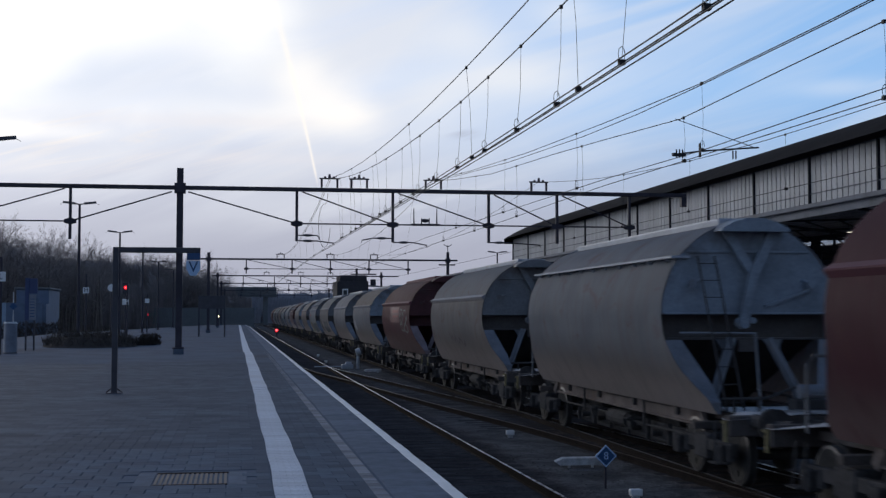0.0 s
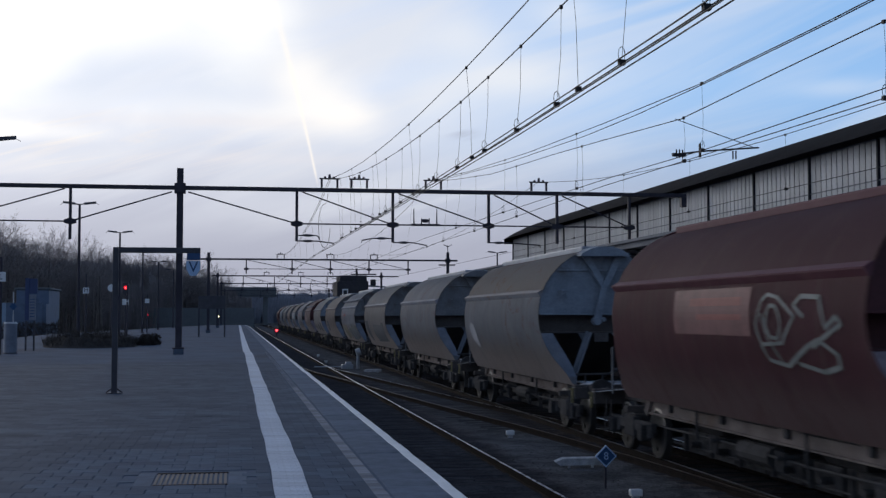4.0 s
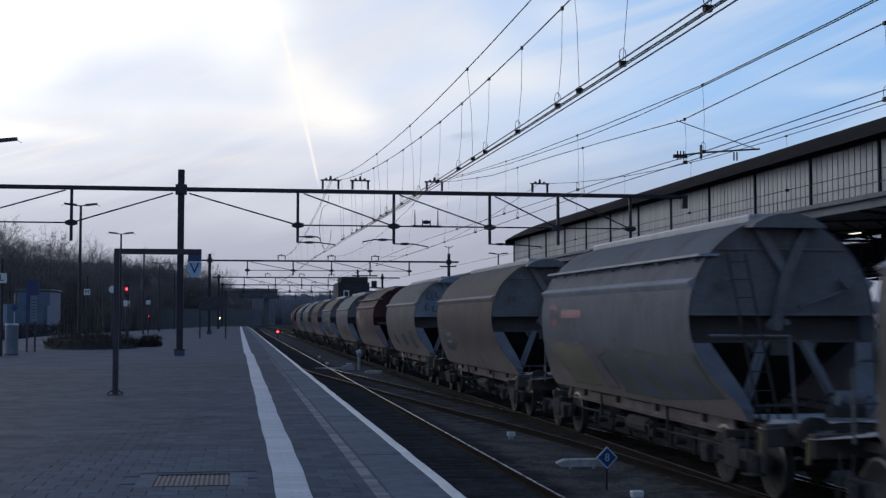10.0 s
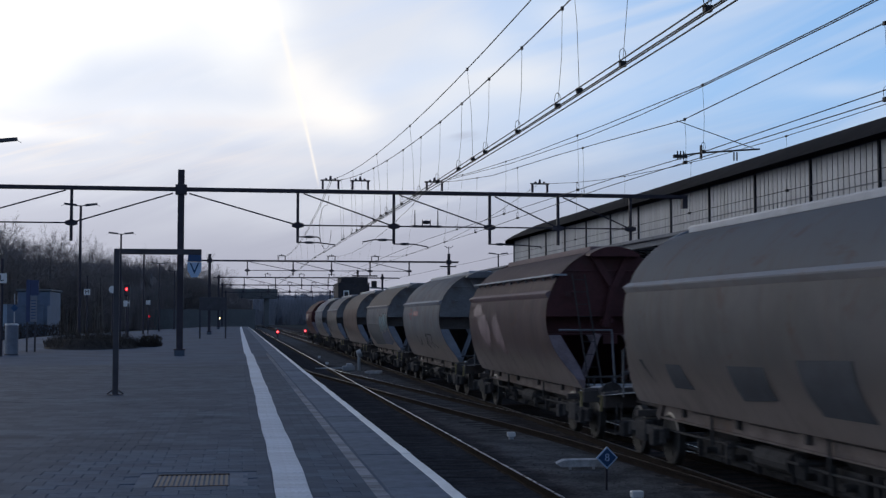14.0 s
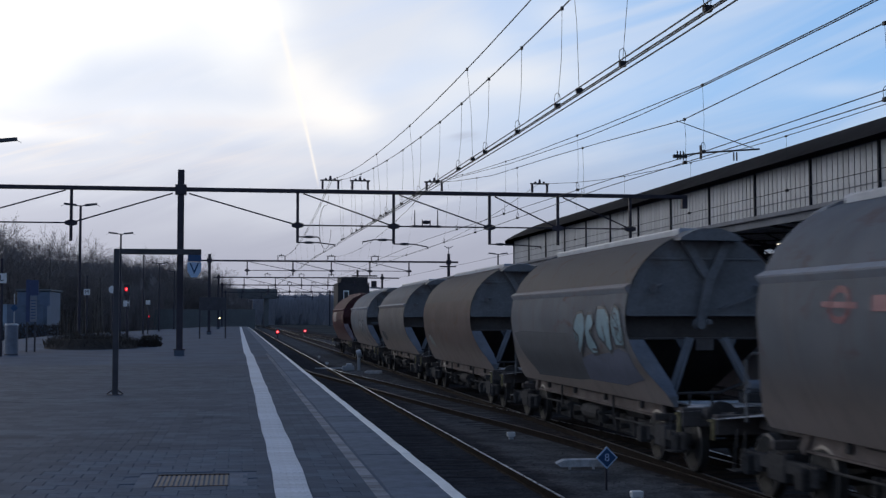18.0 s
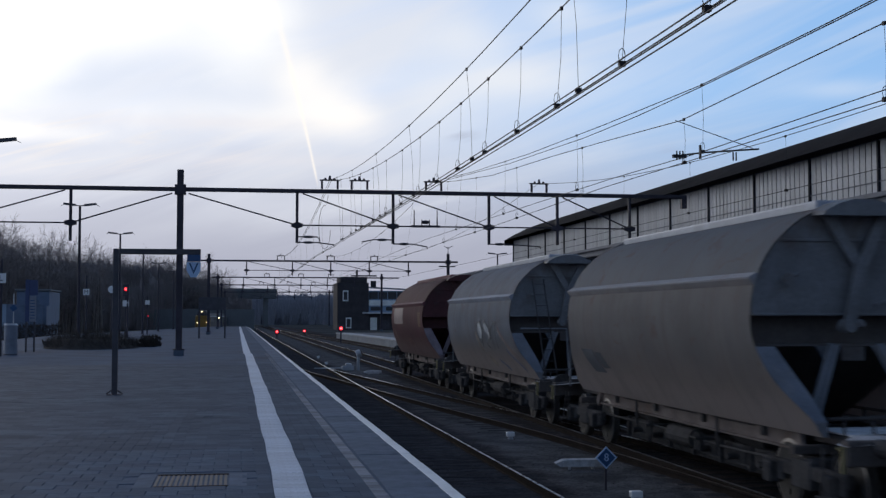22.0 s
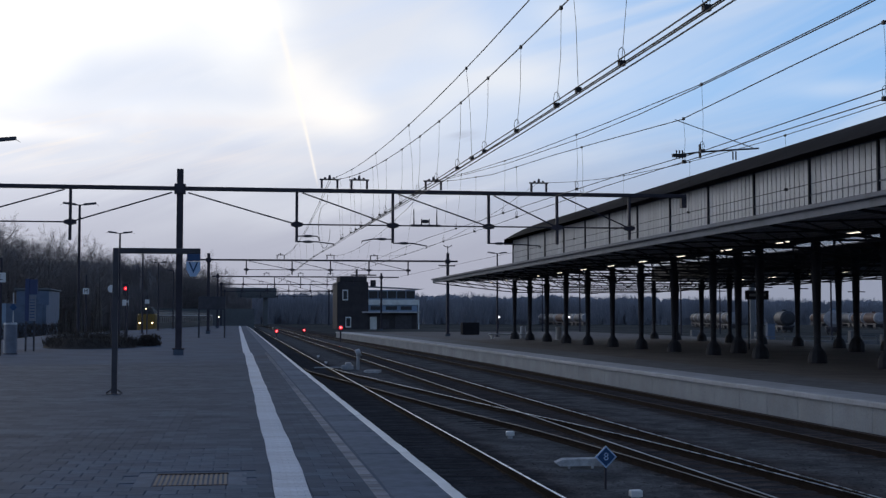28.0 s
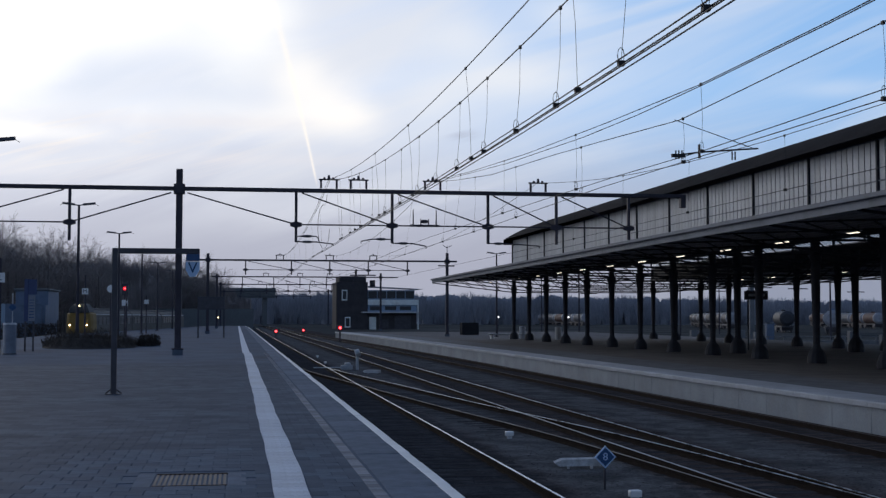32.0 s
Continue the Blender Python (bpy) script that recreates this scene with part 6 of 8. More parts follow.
def cable_cap(x, y, s=1.0):
    c = root("cable_cap", Matrix.Translation((x, y, BED)), "small pale cable marker cap in the ballast", "cable marker", "cable markers")
    part("cap", boxm(-0.09 * s, 0.09 * s, -0.07 * s, 0.07 * s, 0.06, 0.13 * s + 0.03, 0.015), M["sign_white"], c)
    part("stem", boxm(-0.05 * s, 0.05 * s, -0.05 * s, 0.05 * s, 0, 0.06), M["grey_metal"], c)


for x, y in ((6.05, 28.1), (5.83, 18.3), (5.1, 74), (5.4, 86)):
    cable_cap(x, y)


def point_machine(x, y, label):
    p = root("point_machine", Matrix.Translation((x, y, BED)), label, "point machine", "point machines")
    bm = bmesh.new()
    n = 12
    prof = [(0.18 * math.cos(a), 0.18 * math.sin(a) + 0.16) for a in [math.pi * k / n for k in range(n + 1)]]
    prof = [(0.18, 0.0)] + prof + [(-0.18, 0.0)]
    a = [bm.verts.new((x_, -0.35, z_)) for x_, z_ in prof]
    b = [bm.verts.new((x_, 0.35, z_)) for x_, z_ in prof]
    for k in range(len(prof) - 1):
        bm.faces.new((a[k], a[k + 1], b[k + 1], b[k]))
    bm.faces.new(a)
    bm.faces.new(list(reversed(b)))
    bmesh.ops.recalc_face_normals(bm, faces=bm.faces[:])
    hood = part("hood", bm, M["steel_dark"], p, "", True)
    bm = bmesh.new()
    path_tube(bm, [(x_ * 1.02, -0.36, z_ * 1.01) for x_, z_ in prof], 0.016)
    part("rim", bm, M["grey_metal"], hood, "bright worn rim")
    part("plinth", boxm(-0.34, 0.34, -0.42, 0.42, 0.0, 0.06, 0.01), M["concrete"], p)


point_machine(6.86, 15.6, "round-hooded point machine beside the track")
pm = root("point_machine", Matrix.Translation((5.85, 66, BED)), "grey point machine with rods beside the crossover", "point machine", "point machines")
part("case", boxm(-0.5, 0.1, -0.25, 0.25, 0.0, 0.24, 0.04), M["panel_grey"], pm)
part("cover", boxm(-0.3, 0.0, -0.2, 0.2, 0.244, 0.36, 0.03), M["grey_metal"], pm)
bm = tube(bmesh.new(), (0.35, 0, 0), (0.35, 0, 0.72), 0.08, None, 8)
part("lever_post", bm, M["panel_grey"], pm)
part("lever_weight", tube(bmesh.new(), (0.25, 0, 0.82), (0.47, 0, 0.9), 0.2, 0.2, 14), M["panel_grey"], pm)
part("rod", tube(bmesh.new(), (-0.5, 0, 0.12), (-1.9, 0, 0.12), 0.03), M["grey_metal"], pm)

# canopy lights and hanging sign
tube_src = None
for b in range(NB):
    for x, z in ((21.7, 4.65), (39.6, 4.62)):
        y = CY1 - b * BAY - 3.15
        if y < 24:
            continue
        if tube_src is None:
            tube_src = root("strip_light", Matrix.Translation((x, y, z)), "fluorescent strip light hung under the canopy", "strip light", "canopy strip lights")
            part("housing", boxm(-0.05, 0.05, -0.66, 0.66, 0.026, 0.07, 0.01), M["grey_metal"], tube_src)
            part("tube", tube(bmesh.new(), (0, -0.62, 0), (0, 0.62, 0), 0.022, None, 8), M["bulb"], tube_src, "glowing warm white tube")
            part("hanger_rod", bar(bmesh.new(), (0, 0.4, 0.071), (0, 0.4, 0.30), 0.015), M["cast"], tube_src)
            part("hanger_rod", bar(bmesh.new(), (0, -0.4, 0.071), (0, -0.4, 0.30), 0.015), M["cast"], tube_src)
        else:
            copy_thing(tube_src, Matrix.Translation((x, y, z)))
sg = root("station_sign", Matrix.Translation((30.9, 73, PLAT_R)), "dark station sign with pale lettering bars on a pole", "platform sign")
part("pole", tube(bmesh.new(), (-0.5, 0, 0), (-0.5, 0, 3.6), 0.05, None, 8), M["cast"], sg)
bx = part("sign_box", boxm(-0.7, 0.75, -0.1, 0.1, 3.0, 3.55, 0.02), M["steel_dark"], sg)
part("text_bar", boxm(-0.5, 0.55, -0.112, -0.102, 3.2, 3.36), M["panel_grey"], bx)
bench = root("bench", Matrix.Translation((24.0, 113.5, PLAT_R)), "low grey bench at the end of the canopy", "bench")
part("seat", boxm(-1.5, 2.6, -0.4, 0.4, 0.36, 0.46, 0.02), M["panel_grey"], bench)
for q in (-1.2, 0.6, 2.3):
    part("leg", boxm(q - 0.06, q + 0.06, -0.35, 0.35, 0, 0.358), M["panel_grey"], bench)
for x, y in ((27.6, 108), (26.0, 115)):
    k = root("waste_bin", Matrix.Translation((x, y, PLAT_R)), "small grey bin on the far platform", "bin", "far platform bins")
    part("body", tube(bmesh.new(), (0, 0, 0), (0, 0, 1.1), 0.28, 0.28, 14), M["panel_grey"], k)

# raised planter with a winter hedge
pl = root("planting_bed", Matrix.Translation((-7.85, 72, 0)), "raised bed of dark bare winter shrubs on the platform", "planting bed")
bm = bmesh.new()
random.seed(5)
for k in range(5200):
    a = random.uniform(0, 2 * math.pi)
    rr = math.sqrt(random.random())
    x, y = rr * 2.5 * math.cos(a), rr * 3.4 * math.sin(a)
    hh = (1.42 - 0.85 * rr ** 3) * random.uniform(0.6, 1.15)
    z0 = random.uniform(0, hh * 0.6)
    d = Vector((random.uniform(-0.3, 0.3), random.uniform(-0.3, 0.3), random.uniform(0.15, 0.45)))
    p0 = Vector((x, y, z0))
    p1 = p0 + d
    p1.z = min(p1.z, hh)
    w = Vector((random.uniform(-1, 1), random.uniform(-1, 1), 0)).normalized() * random.uniform(0.006, 0.02)
    f = bm.faces.new([bm.verts.new(p0 - w), bm.verts.new(p0 + w), bm.verts.new(p1)])
part("shrub", bm, M["hedge"], pl)
bm = bmesh.new()
bmesh.ops.create_cone(bm, cap_ends=True, segments=28, radius1=1, radius2=0.75, depth=0.5, matrix=Matrix.Translation((0, 0, 0.25)) @ Matrix.Diagonal((2.45, 3.4, 1, 1)))
for v in bm.verts:
    v.co += Vector((random.uniform(-0.1, 0.1), random.uniform(-0.1, 0.1), random.uniform(-0.05, 0.05) if v.co.z > 0.2 else 0))
part("soil_mound", bm, M["hedge"], pl)
for k in range(3):
    sp = root("small_shrub", Matrix.Translation((-5.25 + 0.28 * k, 74.2 + 0.7 * k, 0)), "small dark evergreen shrub beside the bed", "shrub", "small shrubs")
    bm = bmesh.new()
    for q in range(500):
        d = Vector((random.gauss(0, 1), random.gauss(0, 1), random.gauss(0, 1))).normalized() * random.uniform(0.1, 0.42)
        d.z = abs(d.z) * 1.6
        w = Vector((random.uniform(-1, 1), random.uniform(-1, 1), random.uniform(-1, 1))).normalized() * 0.05
        bm.faces.new([bm.verts.new(d - w), bm.verts.new(d + w), bm.verts.new(d + Vector((d.x * 0.3, d.y * 0.3, 0.12)))])
    part("foliage", bm, M["hedge"], sp)
    part("stem", tube(bmesh.new(), (0, 0, 0), (0, 0, 0.4), 0.04, 0.02, 6), M["bark"], sp)

# ---- background: signal box, trees, yards, passing passenger train ----
M["dark_brick"] = material("dark_brick", (0.038, 0.036, 0.041), 0.85, 0, 0.25, 0.8, 12, 0.2)
M["blue_clad"] = material("blue_cladding", (0.17, 0.24, 0.34), 0.5, 0, 0.12, 1, 20, 0.05, None, 0.3, 0.5)
M["white_clad"] = material("pale_cladding", (0.55, 0.63, 0.74), 0.5, 0, 0.1, 1, 20, 0.05, None, 0.3, 0.5)
M["hall_blue"] = material("faded_blue_panel", (0.085, 0.115, 0.170), 0.6, 0, 0.15, 1, 20, 0.05, None, 0.4, 0.5)
M["hall_pale"] = material("faded_pale_panel", (0.20, 0.26, 0.34), 0.6, 0, 0.12, 1, 20, 0.05, None, 0.4, 0.5)
M["yard_grey"] = material("yard_grey", (0.11, 0.115, 0.125), 0.7, 0, 0.2, 1, 20, 0.05)
M["window"] = glass("window_glass", (0.035, 0.042, 0.052), 0.3, 0.0)
M["cantrail"] = material("cantrail_pale", (0.34, 0.34, 0.36), 0.5, 0.2, 0.1, 1, 20, 0.02)
M["green_wall"] = material("viaduct_concrete", (0.098, 0.108, 0.118), 0.8, 0, 0.2, 0.2, 3, 0.1)
M["yellow"] = material("train_yellow", (0.15, 0.095, 0.027), 0.6, 0, 0.1, 1, 20, 0.02)
M["coach"] = material("coach_grey", (0.072, 0.069, 0.066), 0.75, 0.0, 0.12, 0.5, 12, 0.03, None, 0.3, 0.4)
M["coach_roof"] = material("coach_roof", (0.05, 0.052, 0.058), 0.75, 0.0, 0.12, 0.5, 12, 0.03)
M["tank_white"] = material("tank_white", (0.07, 0.08, 0.10), 0.7, 0.0, 0.15, 0.6, 12, 0.03, (0.2, 0.18, 0.17), 0.5, 0.4)
M["tank_dark"] = material("tank_dark", (0.03, 0.032, 0.04), 0.6, 0.0, 0.15, 0.6, 12, 0.03)
M["tank_blue"] = material("tank_blue", (0.10, 0.145, 0.22), 0.6, 0.0, 0.15, 0.6, 12, 0.03)
# end domes made paler than the barrels: the light they catch, in colour
M["tank_cap_lit"] = material("tank_cap_lit", (0.20, 0.21, 0.24), 0.6, 0.0, 0.2, 0.8, 12, 0.03, (0.15, 0.14, 0.14), 0.5, 0.4)
M["tank_red"] = material("tank_red", (0.06, 0.034, 0.033), 0.7, 0, 0.2, 0.6, 12, 0.03)

SB = root("signal_box", Matrix.Translation((15.7, 203, PLAT_R)), "signal box with a dark brick tower and pale blue glazed wing", "building")
part("tower", boxm(0, 5.0, 0, 9, 0, 7.55, 0.05), M["dark_brick"], SB)
part("tower_roof", boxm(0.5, 4.8, 0.5, 8, 7.555, 8.5, 0.1), M["dark_brick"], SB)
part("roof_mast", bar(bmesh.new(), (3.2, 1, 8.5), (3.2, 1, 9.6), 0.3), M["dark_brick"], SB)
part("roof_rail", boxm(2.2, 6.3, 0.4, 0.5, 8.55, 8.75), M["pole"], SB)
for z0, z1 in ((4.6, 6.3), (0.3, 2.0)):
    w = part("window", boxm(0.85 + (0.5 if z0 < 1 else 0), 1.75 + (0.5 if z0 < 1 else 0), -0.05, 0.1, z0, z1, 0.02), M["white_clad"], SB)
    part("pane", boxm(1.0 + (0.5 if z0 < 1 else 0), 1.6 + (0.5 if z0 < 1 else 0), -0.07, -0.055, z0 + 0.2, z1 - 0.2), M["window"], w)
part("lower_wall", boxm(5.004, 12.9, 0.6, 9, 0, 2.6, 0.03), M["dark_brick"], SB)
part("door", boxm(5.3, 6.4, 0.52, 0.596, 0, 2.0), M["white_clad"], SB)
part("dark_opening", boxm(7.0, 8.4, 0.5, 0.596, 0.2, 1.6), M["steel_dark"], SB)
part("dark_opening", boxm(9.4, 12.0, 0.5, 0.596, 0.1, 2.2), M["steel_dark"], SB)
part("canopy_slab", boxm(4.0, 13.4, -0.5, 9, 2.62, 2.84), M["grey_metal"], SB)
part("middle_wall", boxm(5.004, 12.9, 0.3, 9, 2.845, 3.9, 0.02), M["blue_clad"], SB)
for k in range(3):
    part("pane", boxm(5.4 + 2.4 * k, 7.2 + 2.4 * k, 0.2, 0.295, 3.1, 3.7), M["window"], SB)
part("band", boxm(5.004, 13.1, 0.1, 9, 3.905, 4.75, 0.02), M["white_clad"], SB)
part("upper_wall", boxm(5.004, 12.6, 0.5, 9, 4.755, 6.3, 0.02), M["blue_clad"], SB)
for k in range(5):
    part("pane", boxm(5.15 + 1.5 * k, 6.5 + 1.5 * k, 0.4, 0.495, 4.95, 6.1), M["window"], SB)
bm = bmesh.new()
slab(bm, [(5.0, -0.2, 6.9), (14.0, -0.2, 6.45), (14.0, 9, 6.45), (5.0, 9, 6.9)], 0.15)
part("roof", bm, M["grey_metal"], SB)
part("chimney", boxm(5.6, 6.4, 2, 3, 6.8, 7.9, 0.05), M["dark_brick"], SB)
part("rain_pipe", tube(bmesh.new(), (13.1, 0.0, 0), (13.1, 0.0, 4.7), 0.09), M["white_clad"], SB)


# bare winter trees
def limb(bm, p, q, r0, r1, seg=4):
    d = (q - p).normalized()
    u = Vector((0, 0, 1)) if abs(d.z) < 0.9 else Vector((1, 0, 0))
    x = d.cross(u).normalized()
    y = d.cross(x)
    a = [bm.verts.new(p + (x * math.cos(t) + y * math.sin(t)) * r0) for t in [2 * math.pi * k / seg for k in range(seg)]]
    b = [bm.verts.new(q + (x * math.cos(t) + y * math.sin(t)) * r1) for t in [2 * math.pi * k / seg for k in range(seg)]]
    for k in range(seg):
        bm.faces.new((a[k], a[(k + 1) % seg], b[(k + 1) % seg], b[k]))


def grow(bm, p, d, length, r, depth):
    q = p + d * length
    limb(bm, p, q, r, r * 0.65, 4 if depth > 1 else 3)
    if depth == 0:
        return
    for k in range(4 if depth > 1 else 5):
        t = random.uniform(0.35, 1.0)
        s = p.lerp(q, t)
        side = Vector((random.gauss(0, 1), random.gauss(0, 1), random.gauss(0.35, 0.6))).normalized()
        nd = (d * random.uniform(0.5, 1.0) + side * random.uniform(0.55, 0.95)).normalized()
        grow(bm, s, nd, length * random.uniform(0.5, 0.75), max(0.010, r * 0.55), depth - 1)


def bare_tree(h, seed):
    random.seed(seed)
    t = root("bare_tree", Matrix(), "tall bare winter tree with fine twigs", "tree", "bare trees behind the station")
    bm = bmesh.new()
    top = Vector((random.uniform(-0.4, 0.4), random.uniform(-0.4, 0.4), h * 0.62))
    limb(bm, Vector((0, 0, -0.3)), top * 0.5, 0.24, 0.18, 6)
    limb(bm, top * 0.5, top, 0.18, 0.08, 6)
    part("trunk", bm, M["bark"], t)
    bm = bmesh.new()
    for k in range(13):
        f = 0.30 + 0.70 * k / 12
        s = top * f
        a = random.uniform(0, 2 * math.pi)
        d = Vector((math.cos(a), math.sin(a), random.uniform(0.5, 1.5))).normalized()
        grow(bm, s, d, h * random.uniform(0.16, 0.24), 0.045, 3)
    part("crown", bm, M["twig"], t)
    return t


tree_src = [bare_tree(15, 3), bare_tree(12.5, 11), bare_tree(13.5, 23), bare_tree(11, 31)]
random.seed(77)
tops = [(-120, 390), (0, 399), (60, 425), (100, 418), (150, 436), (200, 444), (250, 450), (330, 455), (400, 482)]


def top_at(px):
    for (a, ya), (b, yb) in zip(tops, tops[1:]):
        if px <= b:
            return ya + (yb - ya) * (px - a) / (b - a)
    return tops[-1][1]


for k in range(165):
    f = (k + random.random()) / 135 if k < 135 else 0.56 + 0.44 * (k - 135 + random.random()) / 30
    px = -70 + 465 * f
    y = (195 if px < 190 else 275) + random.uniform(0, 75) + max(0, px) * 0.12
    x = (px - 419) / 2290 * y
    hgt = 1.65 + (561.5 - top_at(px)) / 2290 * y + 1.3
    s = hgt / 13.0 * random.uniform(0.8, 1.06)
    src = tree_src[k % 4]
    m = Matrix.Translation((x, y, -1.25)) @ Matrix.Rotation(random.uniform(0, 6.28), 4, "Z")
    t = src if k < 4 else copy_thing(src, m)
    t.matrix_world = m
    t.scale = (s, s, s)


def thicket(name, rows_, label, seed, count, w=0.05):
    """Dense distant brushwood: thin upright slivers of uneven height."""
    random.seed(seed)
    verts, faces = [], []
    for (x0, y0, h0), (x1, y1, h1) in zip(rows_, rows_[1:]):
        for k in range(count):
            f = random.random()
            x, y, h = x0 + (x1 - x0) * f, y0 + (y1 - y0) * f, h0 + (h1 - h0) * f
            y += random.uniform(-9, 9)
            x += random.uniform(-2, 2)
            hh = h * (0.55 + 0.45 * random.random()) * (0.85 + 0.15 * math.sin(x * 0.31) + 0.08 * math.sin(x * 1.3))
            zb = random.uniform(-1.25, hh * 0.75)
            dx, dy = random.uniform(-0.9, 0.9), random.uniform(-0.9, 0.9)
            ww = w * random.uniform(0.4, 3.2)
            n = len(verts)
            verts += [(x - ww, y, zb), (x + ww, y, zb), (x + dx, y + dy, hh)]
            faces.append((n, n + 1, n + 2))
    me = bpy.data.meshes.new(name)
    me.from_pydata(verts, [], faces)
    me.materials.append(M["brush"])
    ob = new(name, me)
    return tagged(ob, label, "woodland", kind="stuff")


thicket("brushwood", [(-75, 250, 15), (-48, 252, 15), (-30, 262, 12.5), (-22, 300, 11), (-10, 345, 9.5), (2, 390, 8)], "dense dark brushwood below the bare trees", 4, 8500, 0.06)


def island_wood(name, color, vary):
    """Leafless wood seen from afar: every stem and crown a shade of its own."""
    mt = bpy.data.materials.new(name)
    mt.use_nodes = True
    g = Graph(mt.node_tree)
    p = g.n("ShaderNodeTexCoord").outputs["Object"]
    isl = g.n("ShaderNodeNewGeometry").outputs["Random Per Island"]
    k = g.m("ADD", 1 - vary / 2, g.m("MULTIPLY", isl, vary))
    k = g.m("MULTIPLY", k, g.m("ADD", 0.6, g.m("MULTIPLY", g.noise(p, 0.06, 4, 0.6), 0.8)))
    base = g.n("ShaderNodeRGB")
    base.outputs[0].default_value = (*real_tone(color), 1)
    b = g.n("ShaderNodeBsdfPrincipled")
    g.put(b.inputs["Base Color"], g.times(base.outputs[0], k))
    b.inputs["Roughness"].default_value = 0.95
    b.inputs["Specular IOR Level"].default_value = 0.0
    out = g.n("ShaderNodeOutputMaterial")
    g.t.links.new(b.outputs[0], out.inputs[0])
    return mt


# the pale blue tone holds the distance haze of the far belt
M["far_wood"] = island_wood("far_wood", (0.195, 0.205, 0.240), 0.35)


def far_wood(name, rows_, label, seed, depth=14.0, mat=None):
    """Distant leafless wood: a belt of overlapping crowns behind a dense veil of thin stems and twigs."""
    rs = np.random.RandomState(seed)
    verts, faces = [], []
    for (x0, y0, h0), (x1, y1, h1) in zip(rows_, rows_[1:]):
        span = math.hypot(x1 - x0, y1 - y0)
        for k in range(int(span / 0.8)):
            f = (k + rs.rand()) / int(span / 0.8)
            x, y, h = x0 + (x1 - x0) * f, y0 + (y1 - y0) * f + depth * rs.uniform(0.6, 1.0), h0 + (h1 - h0) * f
            h *= 0.86 + 0.03 * math.sin(x * 0.17) + 0.025 * math.sin(x * 0.53 + 1) + rs.uniform(-0.05, 0.03)
            b, r, m = len(verts), rs.uniform(1.8, 3.2), 7
            for fz, fr in ((0.0, 1.2), (0.55, 1.1), (0.85, 0.8), (1.0, 0.25)):
                for q in range(m):
                    a = 2 * math.pi * q / m + rs.uniform(-0.4, 0.4)
                    rr = r * fr * rs.uniform(0.7, 1.2)
                    verts.append((x + rr * math.cos(a), y + rr * math.sin(a), -1.3 + (h + 1.3) * fz + rs.uniform(-0.4, 0.4)))
            for ring in range(3):
                for q in range(m):
                    u, v = b + ring * m + q, b + ring * m + (q + 1) % m
                    faces.append((u, v, v + m, u + m))
            faces.append(tuple(b + 3 * m + q for q in range(m)))
        for k in range(int(span * 55)):
            f = rs.rand()
            x, y, h = x0 + (x1 - x0) * f, y0 + (y1 - y0) * f + depth * 0.6 * rs.rand(), h0 + (h1 - h0) * f
            h *= 0.92 + 0.05 * math.sin(x * 0.23) + 0.04 * math.sin(x * 0.71 + 2) + rs.uniform(-0.16, 0.05)
            z1 = h * (1 - 0.75 * rs.rand() ** 2)
            z0 = max(-1.3, z1 - rs.uniform(1.2, 4.5))
            w, dx = rs.uniform(0.04, 0.16), rs.uniform(-1.1, 1.1)
            n = len(verts)
            verts += [(x - w, y, z0), (x + w, y, z0), (x + dx + w * 0.3, y, z1), (x + dx - w * 0.3, y, z1)]
            faces.append((n, n + 1, n + 2, n + 3))
    me = bpy.data.meshes.new(name)
    me.from_pydata(verts, [], faces)
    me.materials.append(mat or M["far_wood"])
    ob = new(name, me)
    return tagged(ob, label, "woodland", kind="stuff")


far_wood("undergrowth", [(-75, 268, 16.5), (-48, 268, 15.5), (-30, 280, 15.0), (-20, 312, 14.5), (-10, 357, 13.0), (2, 402, 10.5)], "dense dark undergrowth between the bare trees", 31, 10.0, M["brush"])
WOODS = [(-120, 520, 14.5), (-20, 520, 13.4), (40, 500, 12.6), (75, 480, 11.4), (140, 450, 10.4), (200, 430, 8.8), (330, 420, 8.4)]
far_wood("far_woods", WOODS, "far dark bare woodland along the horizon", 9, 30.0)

# road viaduct far behind the yard
vd = root("road_viaduct", Matrix.Translation((0, 395, 0)), "grey-green road viaduct far beyond the platform end", "viaduct")
part("deck", boxm(-62, 12, 0, 6, 7.6, 9.6, 0.05), M["green_wall"], vd)
part("parapet", boxm(-62, 12, -0.2, 0.0, 9.0, 10.6), M["green_wall"], vd)
for k in range(7):
    part("pier", boxm(-58 + 11 * k, -56.6 + 11 * k, 1, 5, -1.3, 7.596), M["green_wall"], vd)
ab = root("noise_wall", Matrix.Translation((0, 300, 0)), "low dark lineside wall beyond the yard", "wall")
part("panel", boxm(-34, 4, 0, 0.4, -1.3, 3.6), M["green_wall"], ab)

# hall and fences beyond the near platform
hl = root("industrial_hall", Matrix.Translation((-30, 152, -1.25)), "low industrial hall with pale blue wall panels", "building")
for k in range(6):
    part("wall_panel", boxm(-4.0 + 2.0 * k, -2.02 + 2.0 * k, 0, 0.2, 1.4, 4.45), M["hall_blue"] if k % 3 else M["hall_pale"], hl)
part("upper_block", boxm(4.6, 8.3, 3, 12, 2.5, 6.0, 0.1), M["hall_blue"], hl)
part("upper_roof", boxm(4.4, 8.5, 2.8, 12.2, 6.005, 6.25, 0.1), M["green_wall"], hl)
part("base_wall", boxm(-6, 8.4, 0.2, 10, -0.1, 4.3), M["hall_blue"], hl)
bs = root("blue_diamond_sign", Matrix.Translation((-24.7, 149, -1.25)), "blue diamond sign on a pole before the hall", "track sign")
bm = bmesh.new()
